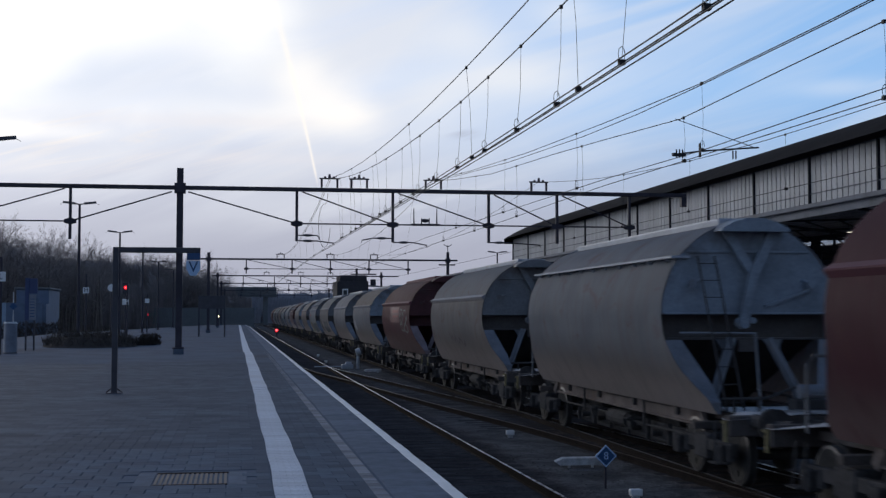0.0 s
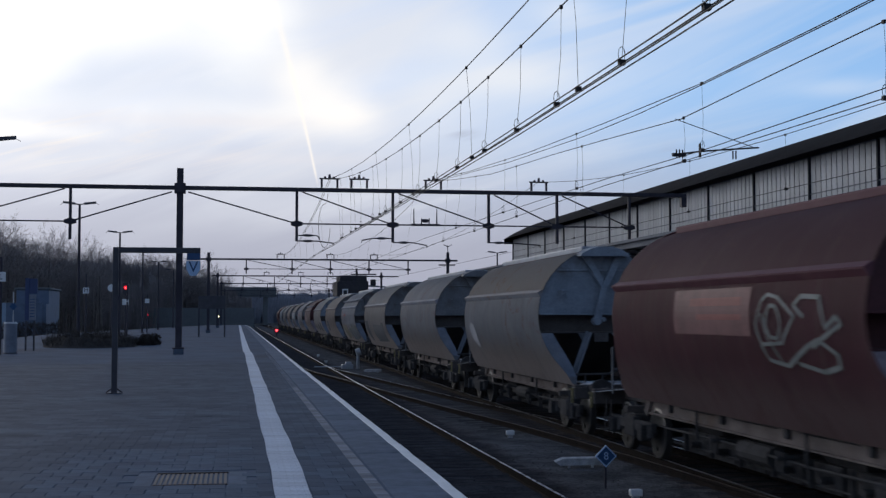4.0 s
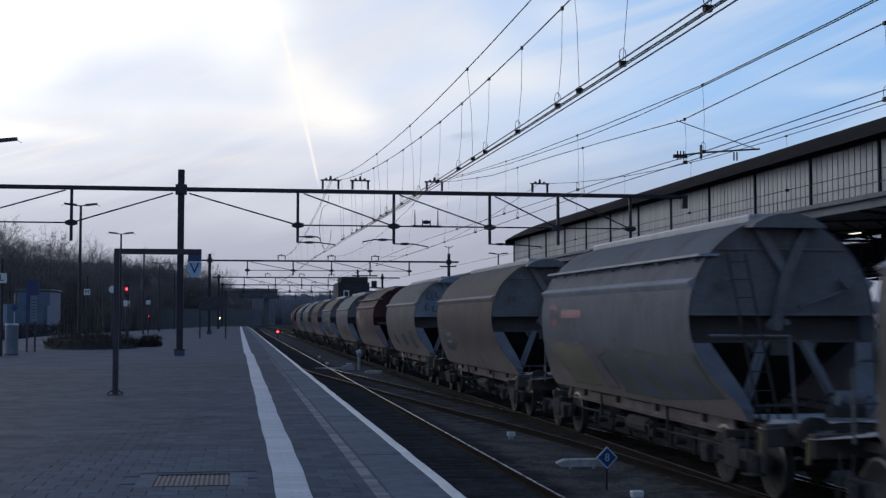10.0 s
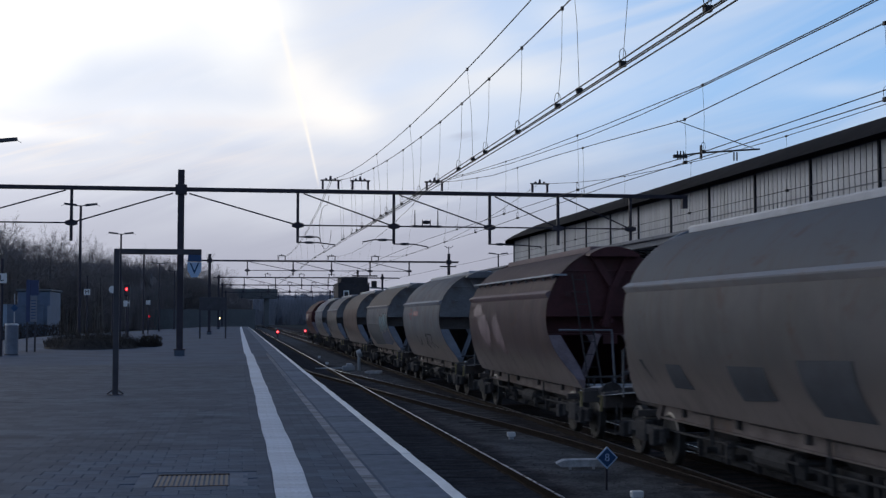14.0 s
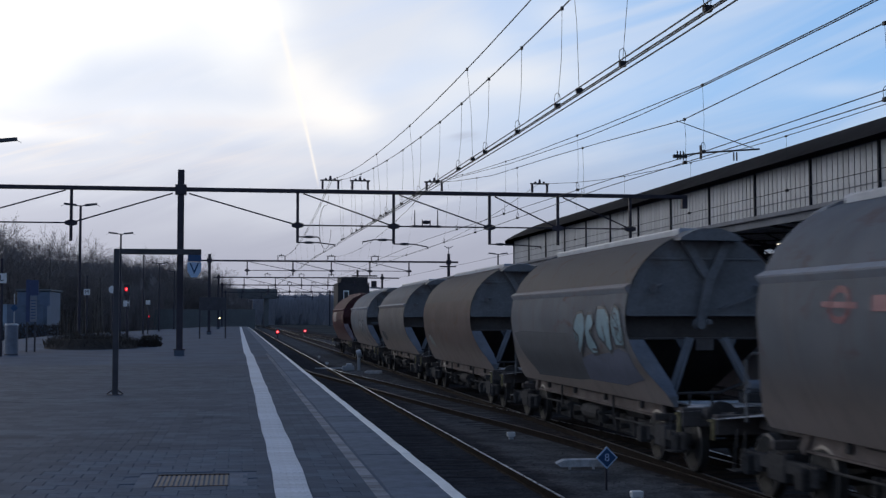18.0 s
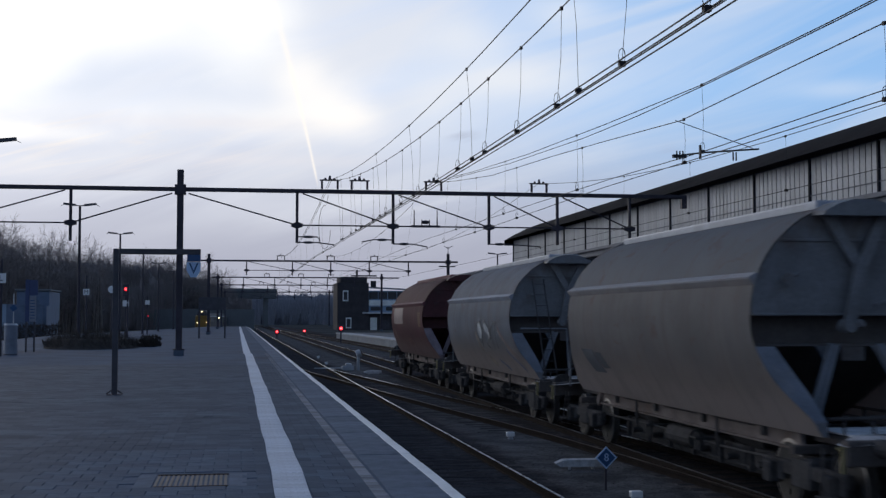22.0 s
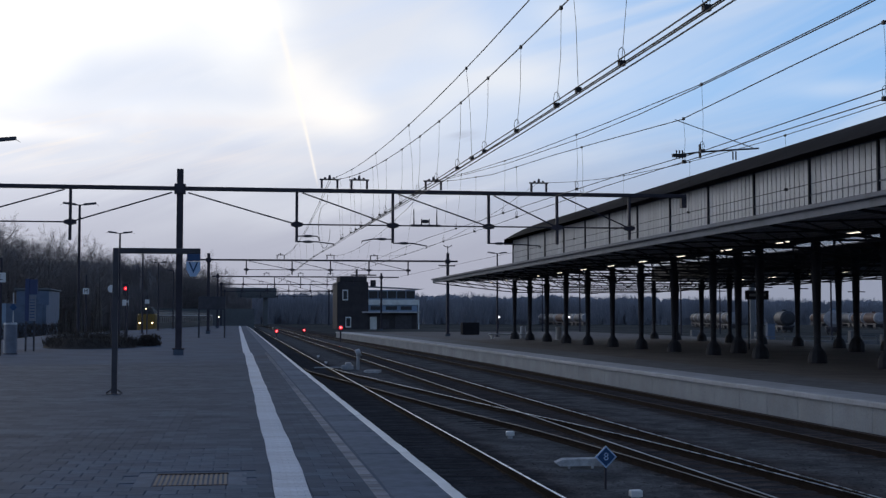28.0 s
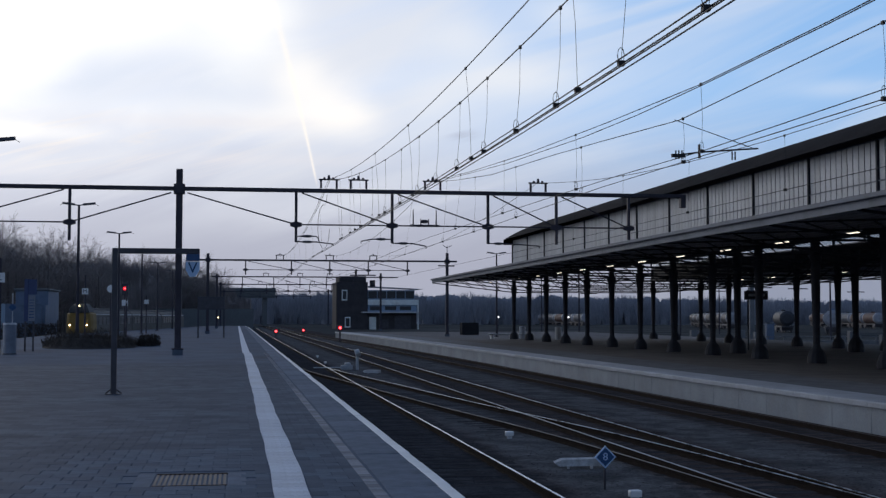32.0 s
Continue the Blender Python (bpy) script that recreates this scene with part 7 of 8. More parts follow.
bmesh.ops.create_cube(bm, size=1, matrix=Matrix.Translation((0, -0.05, 4.0)) @ Matrix.Rotation(radians(45), 4, "Y") @ Matrix.Diagonal((0.6, 0.04, 0.6, 1)))
part("plate", bm, M["blue"], bs)
part("pole", tube(bmesh.new(), (0, 0, 0), (0, 0, 5.6), 0.06), M["grey_metal"], bs)
hd = root("hedge", Matrix.Translation((-25, 138, -1.25)), "low brown hedge in front of the hall", "hedge")
bm = bmesh.new()
random.seed(8)
for k in range(7500):
    p = Vector((random.uniform(-9, 7), random.uniform(-0.8, 0.8), random.uniform(0, 2.1)))
    d = Vector((random.uniform(-0.3, 0.3), random.uniform(-0.3, 0.3), random.uniform(0.1, 0.45)))
    w = Vector((random.uniform(-1, 1), random.uniform(-1, 1), 0)).normalized() * random.uniform(0.02, 0.06)
    bm.faces.new([bm.verts.new(p - w), bm.verts.new(p + w), bm.verts.new(p + d)])
part("brush", bm, M["hedge"], hd)


# passenger train arriving on the far side of the near platform
def side_track_x(y):
    if y < 262:
        return -6.7 - (262 - y) * 0.0835
    return -6.7 + (y - 262) * 0.0835 - max(0, y - 262) ** 2 * 0.00018


st = root("track_0", Matrix(), "curving track behind the near platform", "railway track", kind="structure")
SY = list(range(60, 420, 15))
for s in (-1, 1):
    rail(st, [(side_track_x(y) + s * GAUGE / 2, y, RAIL) for y in SY], M["rail_dull"])
sb = bmesh.new()
for q in range(60, 410):
    box(sb, side_track_x(q) - 1.25, side_track_x(q) + 1.25, q - 0.12, q + 0.12, RAIL - 0.32, RAIL - 0.157)
tagged(part("far_sleepers", sb, M["sleeper"], st), kind="stuff")

COACH = 26.4
COACH_SEC = [(1.38, 0.55), (1.42, 1.2), (1.42, 2.2), (1.34, 2.85), (1.08, 3.2), (0.7, 3.42), (0.0, 3.52)]


def coach(front):
    c = root("passenger_coach", Matrix(), "grey passenger coach with dark window band", "passenger coach", "coaches of the passenger train")
    sec = full_section([(x, z) for x, z in reversed(COACH_SEC)])
    bm = bmesh.new()
    y0 = -COACH / 2 + (2.6 if front else 0.2)
    ys = [y0, COACH / 2 - 0.2]
    rg = [[bm.verts.new((x, y, z)) for x, z in sec] for y in ys]
    for a, b in zip(rg, rg[1:]):
        for k in range(len(sec) - 1):
            bm.faces.new((a[k], a[k + 1], b[k + 1], b[k]))
    bm.faces.new(rg[0])
    bm.faces.new(list(reversed(rg[1])))
    bmesh.ops.recalc_face_normals(bm, faces=bm.faces[:])
    part("body", bm, M["coach"], c)
    part("roof", boxm(-0.8, 0.8, y0 + 0.2, COACH / 2 - 0.4, 3.36, 3.56, 0.08), M["coach_roof"], c)
    for s in (-1, 1):
        for k in range(9):
            ya = y0 + 1.5 + k * 2.35
            part("window", boxm(s * 1.39, s * 1.43, ya, ya + 1.7, 1.75, 2.55), M["window"], c)
        part("cantrail", boxm(s * 1.33, s * 1.37, y0 + 0.1, COACH / 2 - 0.3, 2.82, 2.92), M["cantrail"], c, "pale rail along the roof edge")
    for yb in (-9, 9):
        bm = bmesh.new()
        for w in (-1.25, 1.25):
            for s in (-1, 1):
                tube(bm, (s * 0.68, yb + w, 0.45), (s * 0.8, yb + w, 0.45), 0.45, None, 16)
        box(bm, -1.1, 1.1, yb - 1.7, yb + 1.7, 0.4, 0.6)
        part("bogie", bm, M["steel_dark"], c)
    if front:
        # tall rounded yellow nose with a high cab
        bm = bmesh.new()
        ns = [(-COACH / 2, 0.70, 0.92), (-COACH / 2 + 0.25, 0.88, 0.97), (-COACH / 2 + 0.9, 1.0, 1.0), (-COACH / 2 + 2.6, 1.02, 1.0)]
        shape = [(-1.38, 0.35), (-1.42, 1.2), (-1.42, 2.3), (-1.36, 2.95), (-1.0, 3.12), (1.0, 3.12), (1.36, 2.95), (1.42, 2.3), (1.42, 1.2), (1.38, 0.35)]
        rg = [[bm.verts.new((x * fx, y, 0.35 + (z - 0.35) * fz)) for x, z in shape] for y, fx, fz in ns]
        for a, b in zip(rg, rg[1:]):
            for k in range(len(shape) - 1):
                bm.faces.new((a[k], a[k + 1], b[k + 1], b[k]))
        bm.faces.new(rg[0])
        bm.faces.new(list(reversed(rg[-1])))
        bmesh.ops.recalc_face_normals(bm, faces=bm.faces[:])
        nose = part("nose", bm, M["yellow"], c, "bright yellow cab front")
        bm = bmesh.new()
        lo = [bm.verts.new(v) for v in ((-1.12, -COACH / 2 + 0.12, 3.02), (1.12, -COACH / 2 + 0.12, 3.02), (1.2, -COACH / 2 + 3.0, 3.02), (-1.2, -COACH / 2 + 3.0, 3.02))]
        hi = [bm.verts.new(v) for v in ((-0.72, -COACH / 2 + 0.30, 4.0), (0.72, -COACH / 2 + 0.30, 4.0), (0.75, -COACH / 2 + 2.4, 4.05), (-0.75, -COACH / 2 + 2.4, 4.05))]
        for k in range(4):
            bm.faces.new((lo[k], lo[(k + 1) % 4], hi[(k + 1) % 4], hi[k]))
        bm.faces.new(hi)
        bm.faces.new(list(reversed(lo)))
        bmesh.ops.recalc_face_normals(bm, faces=bm.faces[:])
        bmesh.ops.bevel(bm, geom=bm.edges[:], offset=0.1, segments=2, affect="EDGES")
        part("cab_hood", bm, M["coach_roof"], nose, "dark raised cab above the yellow nose")
        part("cab_window", boxm(-0.46, 0.46, -COACH / 2 - 0.02, -COACH / 2 + 0.2, 3.1, 3.7, 0.03), M["window"], nose)
        part("skirt", boxm(-1.1, 1.1, -COACH / 2 - 0.05, -COACH / 2 + 0.4, 0.25, 0.7, 0.04), M["steel_dark"], nose)
        for x, z in ((-1.0, 1.72), (1.0, 1.72), (0.0, 3.80)):
            part("headlamp", tube(bmesh.new(), (x * 0.9, -COACH / 2 - 0.12, z), (x * 0.9, -COACH / 2 + 0.3, z), 0.08, None, 14), M["head_lamp"], nose, "lit warm headlamp")
    return c


coaches = [coach(True), coach(False)]
coaches.append(copy_thing(coaches[1], Matrix()))


def pass_y(t):
    """Front end of the arriving train along its track."""
    return 165.0 + 11.6 * (30 - t) + 0.02 * (30 - t) ** 2


# tank wagons and other stock in the yard beyond the far platform
def tank_wagon(x, y, turn, mat, label):
    t = root("tank_wagon", pose(x, y, -1.24, 0, 0, turn), label, "tank wagon", "tank wagons in the yard")
    bm = bmesh.new()
    tube(bm, (-5.2, 0, 2.65), (5.2, 0, 2.65), 1.38, None, 20)
    tube(bm, (0, 0, 4.0), (0, 0, 4.3), 0.4, None, 12)
    part("barrel", bm, mat, t, "", True)
    for s in (-1, 1):
        bm = tube(bmesh.new(), (s * 5.2, 0, 2.65), (s * 6.0, 0, 2.65), 1.38, None, 20)
        tube(bm, (s * 6.0, 0, 2.65), (s * 6.35, 0, 2.65), 1.38, 0.9, 20)
        part("end_cap", bm, M["tank_cap_lit"] if turn != 72 else mat, t, "", True)
    for q in (-2.5, 2.5):
        part("band", tube(bmesh.new(), (q - 0.15, 0, 2.65), (q + 0.15, 0, 2.65), 1.40, None, 20), M["steel_dark"], t)
    part("frame", boxm(-6.8, 6.8, -1.1, 1.1, 1.0, 1.3), M["steel_dark"], t)
    for q in (-4.6, 4.6):
        bm = bmesh.new()
        for w in (-0.9, 0.9):
            for s in (-1, 1):
                tube(bm, (q + w, s * 0.7, 0.48), (q + w, s * 0.82, 0.48), 0.46, None, 14)
        box(bm, q - 1.3, q + 1.3, -1.0, 1.0, 0.45, 0.98)
        part("bogie", bm, M["steel_dark"], t)


TANKS = [(108.5 + 0.5 * k, 395 + 14.3 * k, 88, M["tank_red"] if k in (2, 6) else M["tank_white"], "weathered tank wagon standing in the yard") for k in range(5)]
TANKS += [(111.4 + 3.85 * k, 278.5 + 13.46 * k, 74.1, M["tank_white"] if k in (2, 5) else M["tank_dark"], "dark tank wagon with pale ends standing in a row") for k in range(8)]
TANKS += [(102, 228, 72, M["tank_dark"], "dark tank wagon standing alone in the yard")]
TANKS += [(97 + 6.0 * k, 198 + 12.7 * k, 64.7, M["tank_blue"] if k == 0 else M["tank_white"], "pale blue tank wagon standing in the yard") for k in range(2)]
TANKS += [(158 + 3.6 * k, 300 + 13.8 * k, 75.5, M["tank_red"] if k != 2 else M["tank_white"], "faded red tank wagon standing in a row") for k in range(6)]
for x, y, tn, mt, lb in TANKS:
    tank_wagon(x, y, tn, mt, lb)
# yard posts, cabinets and lamps
wl = root("shunting_lamp", Matrix.Translation((-3.03, 220, BED)), "small trackside lamp with a white light", "railway signal")
part("stand", boxm(-0.06, 0.06, -0.06, 0.06, 0, 1.45 - BED), M["pole"], wl)
part("lens", tube(bmesh.new(), (0, -0.1, 1.62 - BED), (0, -0.06, 1.62 - BED), 0.09, None, 12), M["head_lamp"], wl, "lit white lens")
part("head", boxm(-0.16, 0.16, -0.055, 0.1, 1.451 - BED, 1.85 - BED, 0.03), M["steel_dark"], wl)
c = root("relay_cabinet", Matrix.Translation((67.2, 154.5, -1.25)), "tall faded blue relay cabinet in the yard", "cabinet", "relay cabinets")
part("case", boxm(-0.5, 0.5, -0.35, 0.35, 0, 2.1, 0.03), M["hall_blue"], c)
part("roof", boxm(-0.55, 0.55, -0.4, 0.4, 2.102, 2.16, 0.01), M["yard_grey"], c)
c = root("concrete_mast", Matrix.Translation((65.0, 155.0, -1.25)), "stout grey mast standing in the yard", "mast")
part("pole", boxm(-0.32, 0.32, -0.3, 0.3, 0.15, 10.5, 0.04), M["yard_grey"], c)
part("foot", boxm(-0.5, 0.5, -0.5, 0.5, 0, 0.148, 0.02), M["yard_grey"], c)
random.seed(21)
for k in range(16):
    x, y = random.uniform(48, 100), random.uniform(112, 150)
    c = root("relay_cabinet", Matrix.Translation((x, y, -1.25)), "small grey relay cabinet in the yard", "cabinet", "relay cabinets")
    part("case", boxm(-0.5, 0.5, -0.3, 0.3, 0, random.uniform(1.0, 1.7), 0.03), M["yard_grey"], c)
for k in range(12):
    x, y = 50 + 5 * k + random.uniform(-2, 2), random.uniform(130, 230)
    c = root("yard_mast", Matrix.Translation((x, y, -1.25)), "thin dark mast in the goods yard", "mast", "yard masts")
    part("pole", tube(bmesh.new(), (0, 0, 0), (0, 0, random.uniform(8, 11)), 0.13, 0.08, 8), M["pole"], c)
    part("cross_arm", boxm(-1.6, 1.6, -0.05, 0.05, 7.2, 7.35), M["pole"], c)
yl = root("yard_fence", Matrix.Translation((0, 118, -1.25)), "pale low fence along the goods yard", "fence")
for k in range(40):
    part("post", boxm(48 + 1.6 * k, 48.08 + 1.6 * k, 0, 0.08, 0, 1.1), M["yard_grey"], yl)
part("rail_bar", boxm(48, 112, 0.02, 0.06, 0.95, 1.02), M["yard_grey"], yl)
part("rail_bar", boxm(48, 112, 0.02, 0.06, 0.5, 0.56), M["yard_grey"], yl)
part("box_wall", boxm(50, 110, 3, 3.4, 0, 0.55), M["yard_grey"], yl)
M["bogie_dark"] = material("dull_black", (0.02, 0.02, 0.023), 0.9, 0, 0.2, 2, 20, 0.1, spec=0.03)
eq = root("dark_container", Matrix.Translation((24.5, 138, PLAT_R)), "dark equipment container at the platform end", "container")
part("body", boxm(0.3, 2.2, 0, 1.4, 0, 1.35, 0.04), M["bogie_dark"], eq)
eq.location.y = 140

# bird crossing the sky
bird = root("bird", Matrix.Translation((30, 30, 9)), "dark bird gliding across the sky", "bird")
bm = bmesh.new()
bmesh.ops.create_uvsphere(bm, u_segments=10, v_segments=8, radius=1, matrix=Matrix.Diagonal((0.17, 0.05, 0.05, 1)))
part("body", bm, M["steel_dark"], bird)
bm = bmesh.new()
bmesh.ops.create_uvsphere(bm, u_segments=8, v_segments=6, radius=1, matrix=Matrix.Translation((-0.18, 0, 0.02)) @ Matrix.Diagonal((0.045, 0.035, 0.035, 1)))
part("head", bm, M["steel_dark"], bird)
for s in (-1, 1):
    bm = bmesh.new()
    slab(bm, [(-0.08, s * 0.03, 0.02), (0.08, s * 0.03, 0.02), (0.09, s * 0.17, 0.20), (0.02, s * 0.25, 0.30)], 0.008)
    part("wing", bm, M["steel_dark"], bird)
bm = bmesh.new()
slab(bm, [(0.12, -0.02, 0), (0.12, 0.02, 0), (0.26, 0.06, 0), (0.26, -0.06, 0)], 0.008)
part("tail", bm, M["steel_dark"], bird)
bird.scale = (0.75, 0.75, 0.75)
BIRD_ROWS = [(0, 45, -20, 6), (21, 32, 14, 7.5), (22.2, 15.1, 33.6, 9.6), (22.4, 13.1, 36, 10), (22.6, 11.2, 38.3, 10.2), (22.8, 9.3, 41.6, 10.7), (23, 7.3, 45, 11.3),
             (23.2, 5.3, 48.3, 12), (23.4, 3.2, 51.6, 12.8), (23.6, 1, 55, 13.5), (23.8, -1.4, 58.4, 14.2), (24, -4.1, 61.8, 15), (25, -20, 75, 18), (32, -160, 170, 45)]


# ---- graffiti and painted panels on the wagons' near side ----


def side_x(z, half):
    pts = sorted((zz, xx) for xx, zz in half)
    for (za, xa), (zb, xb) in zip(pts, pts[1:]):
        if za <= z <= zb:
            return xa + (xb - xa) * (z - za) / max(1e-6, zb - za)
    return pts[0][1]


def paint(wg, name, shapes, mat, half, lift=0.012, label=""):
    """Flat painted shapes given as (y, z) outlines, laid on the curved side."""
    bm = bmesh.new()
    for sh in shapes:
        bm.faces.new([bm.verts.new((y, z, 0)) for y, z in sh])
    bmesh.ops.triangulate(bm, faces=bm.faces[:])
    for z in [q * 0.1 for q in range(10, 40)] + [zz for _, zz in half]:
        bmesh.ops.bisect_plane(bm, geom=bm.verts[:] + bm.edges[:] + bm.faces[:], plane_co=(0, z, 0), plane_no=(0, 1, 0))
    for v in bm.verts:
        y, z = v.co.x, v.co.y
        v.co = Vector((-(side_x(z, half) + lift), y - flare(z), z))
    bmesh.ops.recalc_face_normals(bm, faces=bm.faces[:])
    for f in bm.faces:
        if f.normal.x > 0:
            f.normal_flip()
    return part(name, bm, mat, wg, label)


def patches(wg, name, shapes, mat, half, lift=0.012):
    for sh in shapes:
        paint(wg, name, [sh], mat, half, lift)


def rect(y0, y1, z0, z1, slant=0.0):
    return [(y0, z0), (y1, z0 + slant), (y1, z1 + slant), (y0, z1)]


def blob(cy, cz, ry, rz, n=18, wob=0.12, seed=0):
    rnd = random.Random(seed)
    return [(cy + ry * math.cos(2 * math.pi * k / n) * (1 + rnd.uniform(-wob, wob)), cz + rz * math.sin(2 * math.pi * k / n) * (1 + rnd.uniform(-wob, wob))) for k in range(n)]


def stroke(pts, w):
    """A brush stroke as small quads."""
    out = []
    for (ya, za), (yb, zb) in zip(pts, pts[1:]):
        dy, dz = yb - ya, zb - za
        l = math.hypot(dy, dz) or 1
        ny, nz = -dz / l * w / 2, dy / l * w / 2
        ey, ez = dy / l * w * 0.3, dz / l * w * 0.3
        out.append([(ya + ny - ey, za + nz - ez), (yb + ny + ey, zb + nz + ez), (yb - ny + ey, zb - nz + ez), (ya - ny - ey, za - nz - ez)])
    return out


def ring(cy, cz, ry, rz, w, seed=0, a0=0.0, a1=6.4):
    rnd = random.Random(seed)
    n = 16
    pts = [(cy + ry * math.cos(a0 + (a1 - a0) * k / n) * (1 + rnd.uniform(-0.08, 0.08)), cz + rz * math.sin(a0 + (a1 - a0) * k / n) * (1 + rnd.uniform(-0.08, 0.08))) for k in range(n + 1)]
    return stroke(pts, w)


def spray(name, color, stain=0.4):
    color = tuple(c * 0.74 for c in color)
    return material(name, color, 0.6, 0, 0.2, 2.5, 30, 0.05, tuple(c * 0.6 for c in color), stain, 1.5)


SP = dict(dark=spray("spray_dark", (0.055, 0.06, 0.07)), grey=spray("overpaint_grey", (0.085, 0.092, 0.108)), pale=spray("spray_pale", (0.33, 0.34, 0.34)),
          blue=spray("spray_blue", (0.20, 0.31, 0.36)), deep=spray("spray_deep_blue", (0.12, 0.135, 0.19)), red=spray("spray_red", (0.27, 0.09, 0.08)),
          yellow=spray("spray_olive", (0.20, 0.185, 0.14)), purple=spray("spray_purple", (0.17, 0.145, 0.165)), green=spray("spray_green", (0.115, 0.135, 0.135)),
          white=spray("panel_white", (0.27, 0.20, 0.19)), pink=spray("panel_faded", (0.20, 0.092, 0.09)), amber=spray("stencil_amber", (0.22, 0.12, 0.07)),
          haze=spray("faded_smear", (0.27, 0.245, 0.25)))

for k in (8, 9):
    part("brake_stand", boxm(-0.34, -0.14, HALF + 1.3, HALF + 1.36, 1.09, 1.86, 0.01), WM["sill"], wagons[k], "tan upright brake plate")
SP["faded_red"] = spray("emblem_faded_red", (0.36, 0.165, 0.175))
w = wagons[2]
paint(w, "faded_panel", [rect(-1.6, 1.42, 2.3, 2.97)], SP["pink"], FOLD)
patches(w, "panel_bars", [rect(-1.3, 0.7, 2.72, 2.84), rect(-1.3, 0.4, 2.52, 2.6)], SP["red"], FOLD, 0.016)
g = stroke([(-1.98, 2.77), (-2.16, 2.86), (-2.5, 2.81), (-3.0, 2.57), (-2.54, 2.23), (-1.88, 2.2), (-1.8, 2.47), (-1.98, 2.77)], 0.05)
g += stroke([(-3.24, 2.57), (-2.98, 2.71), (-3.18, 2.82), (-3.68, 2.8), (-3.84, 2.43), (-4.12, 2.57), (-4.24, 2.48), (-3.4, 2.2)], 0.06)
g += stroke([(-1.86, 2.17), (-1.92, 2.0), (-2.44, 1.94), (-3.24, 2.2), (-3.6, 2.29), (-3.98, 2.12), (-3.88, 1.98), (-3.4, 1.9), (-2.8, 1.98)], 0.06)
g += ring(-2.35, 2.5, 0.22, 0.22, 0.05, 4) + stroke([(-2.0, 2.6), (-2.2, 2.2), (-2.3, 2.0)], 0.05)
paint(w, "graffiti", g, spray("spray_worn_pale", (0.22, 0.23, 0.225)), FOLD, 0.018)

w = wagons[3]
patches(w, "pale_smear", [blob(3.7, 2.05, 0.42, 0.34, 22, 0.12, 3)], spray("worn_pale_disc", (0.40, 0.40, 0.42)), FOLD)

w = wagons[5]
patches(w, "overpaint", [[(4.5, 2.35), (3.08, 2.34), (3.06, 1.83), (3.9, 1.3), (4.6, 1.3)],
                         [(0.84, 2.16), (-2.66, 2.15), (-2.86, 2.26), (-3.82, 2.27), (-3.48, 1.73), (-2.96, 1.37), (1.3, 1.3), (1.46, 1.7)]], SP["grey"], FOLD)

w = wagons[6]
paint(w, "emblem_ring", ring(3.65, 2.62, 0.34, 0.2, 0.10, 1), SP["faded_red"], FOLD)
paint(w, "emblem_bars", [rect(1.43, 3.0, 2.57, 2.73)], SP["faded_red"], FOLD)
paint(w, "graffiti_olive", [[(4.5, 1.98), (3.4, 2.05), (1.7, 2.03), (1.9, 1.41), (2.4, 1.2), (4.6, 1.15)]], SP["yellow"], FOLD)
paint(w, "graffiti_purple", [[(1.75, 2.02), (1.3, 1.95), (0.99, 1.8), (1.1, 1.22), (1.93, 1.18)]] + stroke([(4.3, 2.02), (3.3, 2.1), (2.6, 1.95), (1.7, 2.06), (0.9, 1.85), (0.1, 2.0)], 0.06), SP["purple"], FOLD, 0.015)
paint(w, "graffiti_green", [[(0.9, 1.75), (0.1, 1.95), (-0.9, 1.86), (-1.7, 2.02), (-2.5, 1.98), (-3.3, 1.95), (-4.6, 2.04), (-4.55, 1.35), (-1.1, 1.15), (0.9, 1.15)]], SP["green"], FOLD, 0.017)
paint(w, "graffiti_shade", [[(-0.4, 1.6), (-1.0, 1.75), (-1.3, 1.2), (-0.6, 1.2)], [(-2.0, 1.8), (-2.6, 1.85), (-2.8, 1.25), (-2.2, 1.25)], [(-3.5, 1.75), (-4.1, 1.85), (-4.3, 1.4), (-3.6, 1.3)]], SP["deep"], FOLD, 0.020)

w = wagons[7]
patches(w, "dark_patch", [[(4.0, 2.26), (1.85, 2.2), (1.95, 1.75), (3.2, 1.5), (4.5, 1.5)]], SP["grey"], FOLD)
patches(w, "pale_tag", [rect(2.6, 3.3, 1.98, 2.08), rect(2.8, 3.8, 1.74, 1.82)], SP["haze"], FOLD, 0.016)

w = wagons[8]
patches(w, "dark_patch", [[(0.45, 1.88), (-0.88, 1.91), (-0.45, 1.46), (0.95, 1.37)], [(-2.07, 2.04), (-3.63, 2.08), (-2.9, 1.35), (-1.5, 1.34)],
                          [(3.26, 1.81), (2.52, 1.82), (2.8, 1.43), (3.78, 1.41)], [(4.6, 1.84), (4.4, 1.85), (4.6, 1.45)]], SP["grey"], FOLD)
bm = bmesh.new()
for x, z in ((-1.05, 3.3), (-0.85, 3.25), (-0.7, 3.35), (-1.1, 2.85), (-0.8, 2.8)):
    box(bm, x, x + 0.06, -HALF - 0.012, -HALF - 0.006, z, z + 0.24)
    box(bm, x, x + 0.16, -HALF - 0.012, -HALF - 0.006, z, z + 0.05)
part("blue_scribble", bm, spray("faded_blue_scribble", (0.11, 0.14, 0.19)), w)

w = wagons[9]
patches(w, "pale_smear", [blob(2.6, 2.3, 0.7, 0.45, 20, 0.3, 5), blob(0.9, 2.15, 0.6, 0.5, 20, 0.3, 8), blob(3.4, 2.75, 0.7, 0.2, 20, 0.3, 12)], spray("faded_violet", (0.235, 0.17, 0.18)), FOLD)

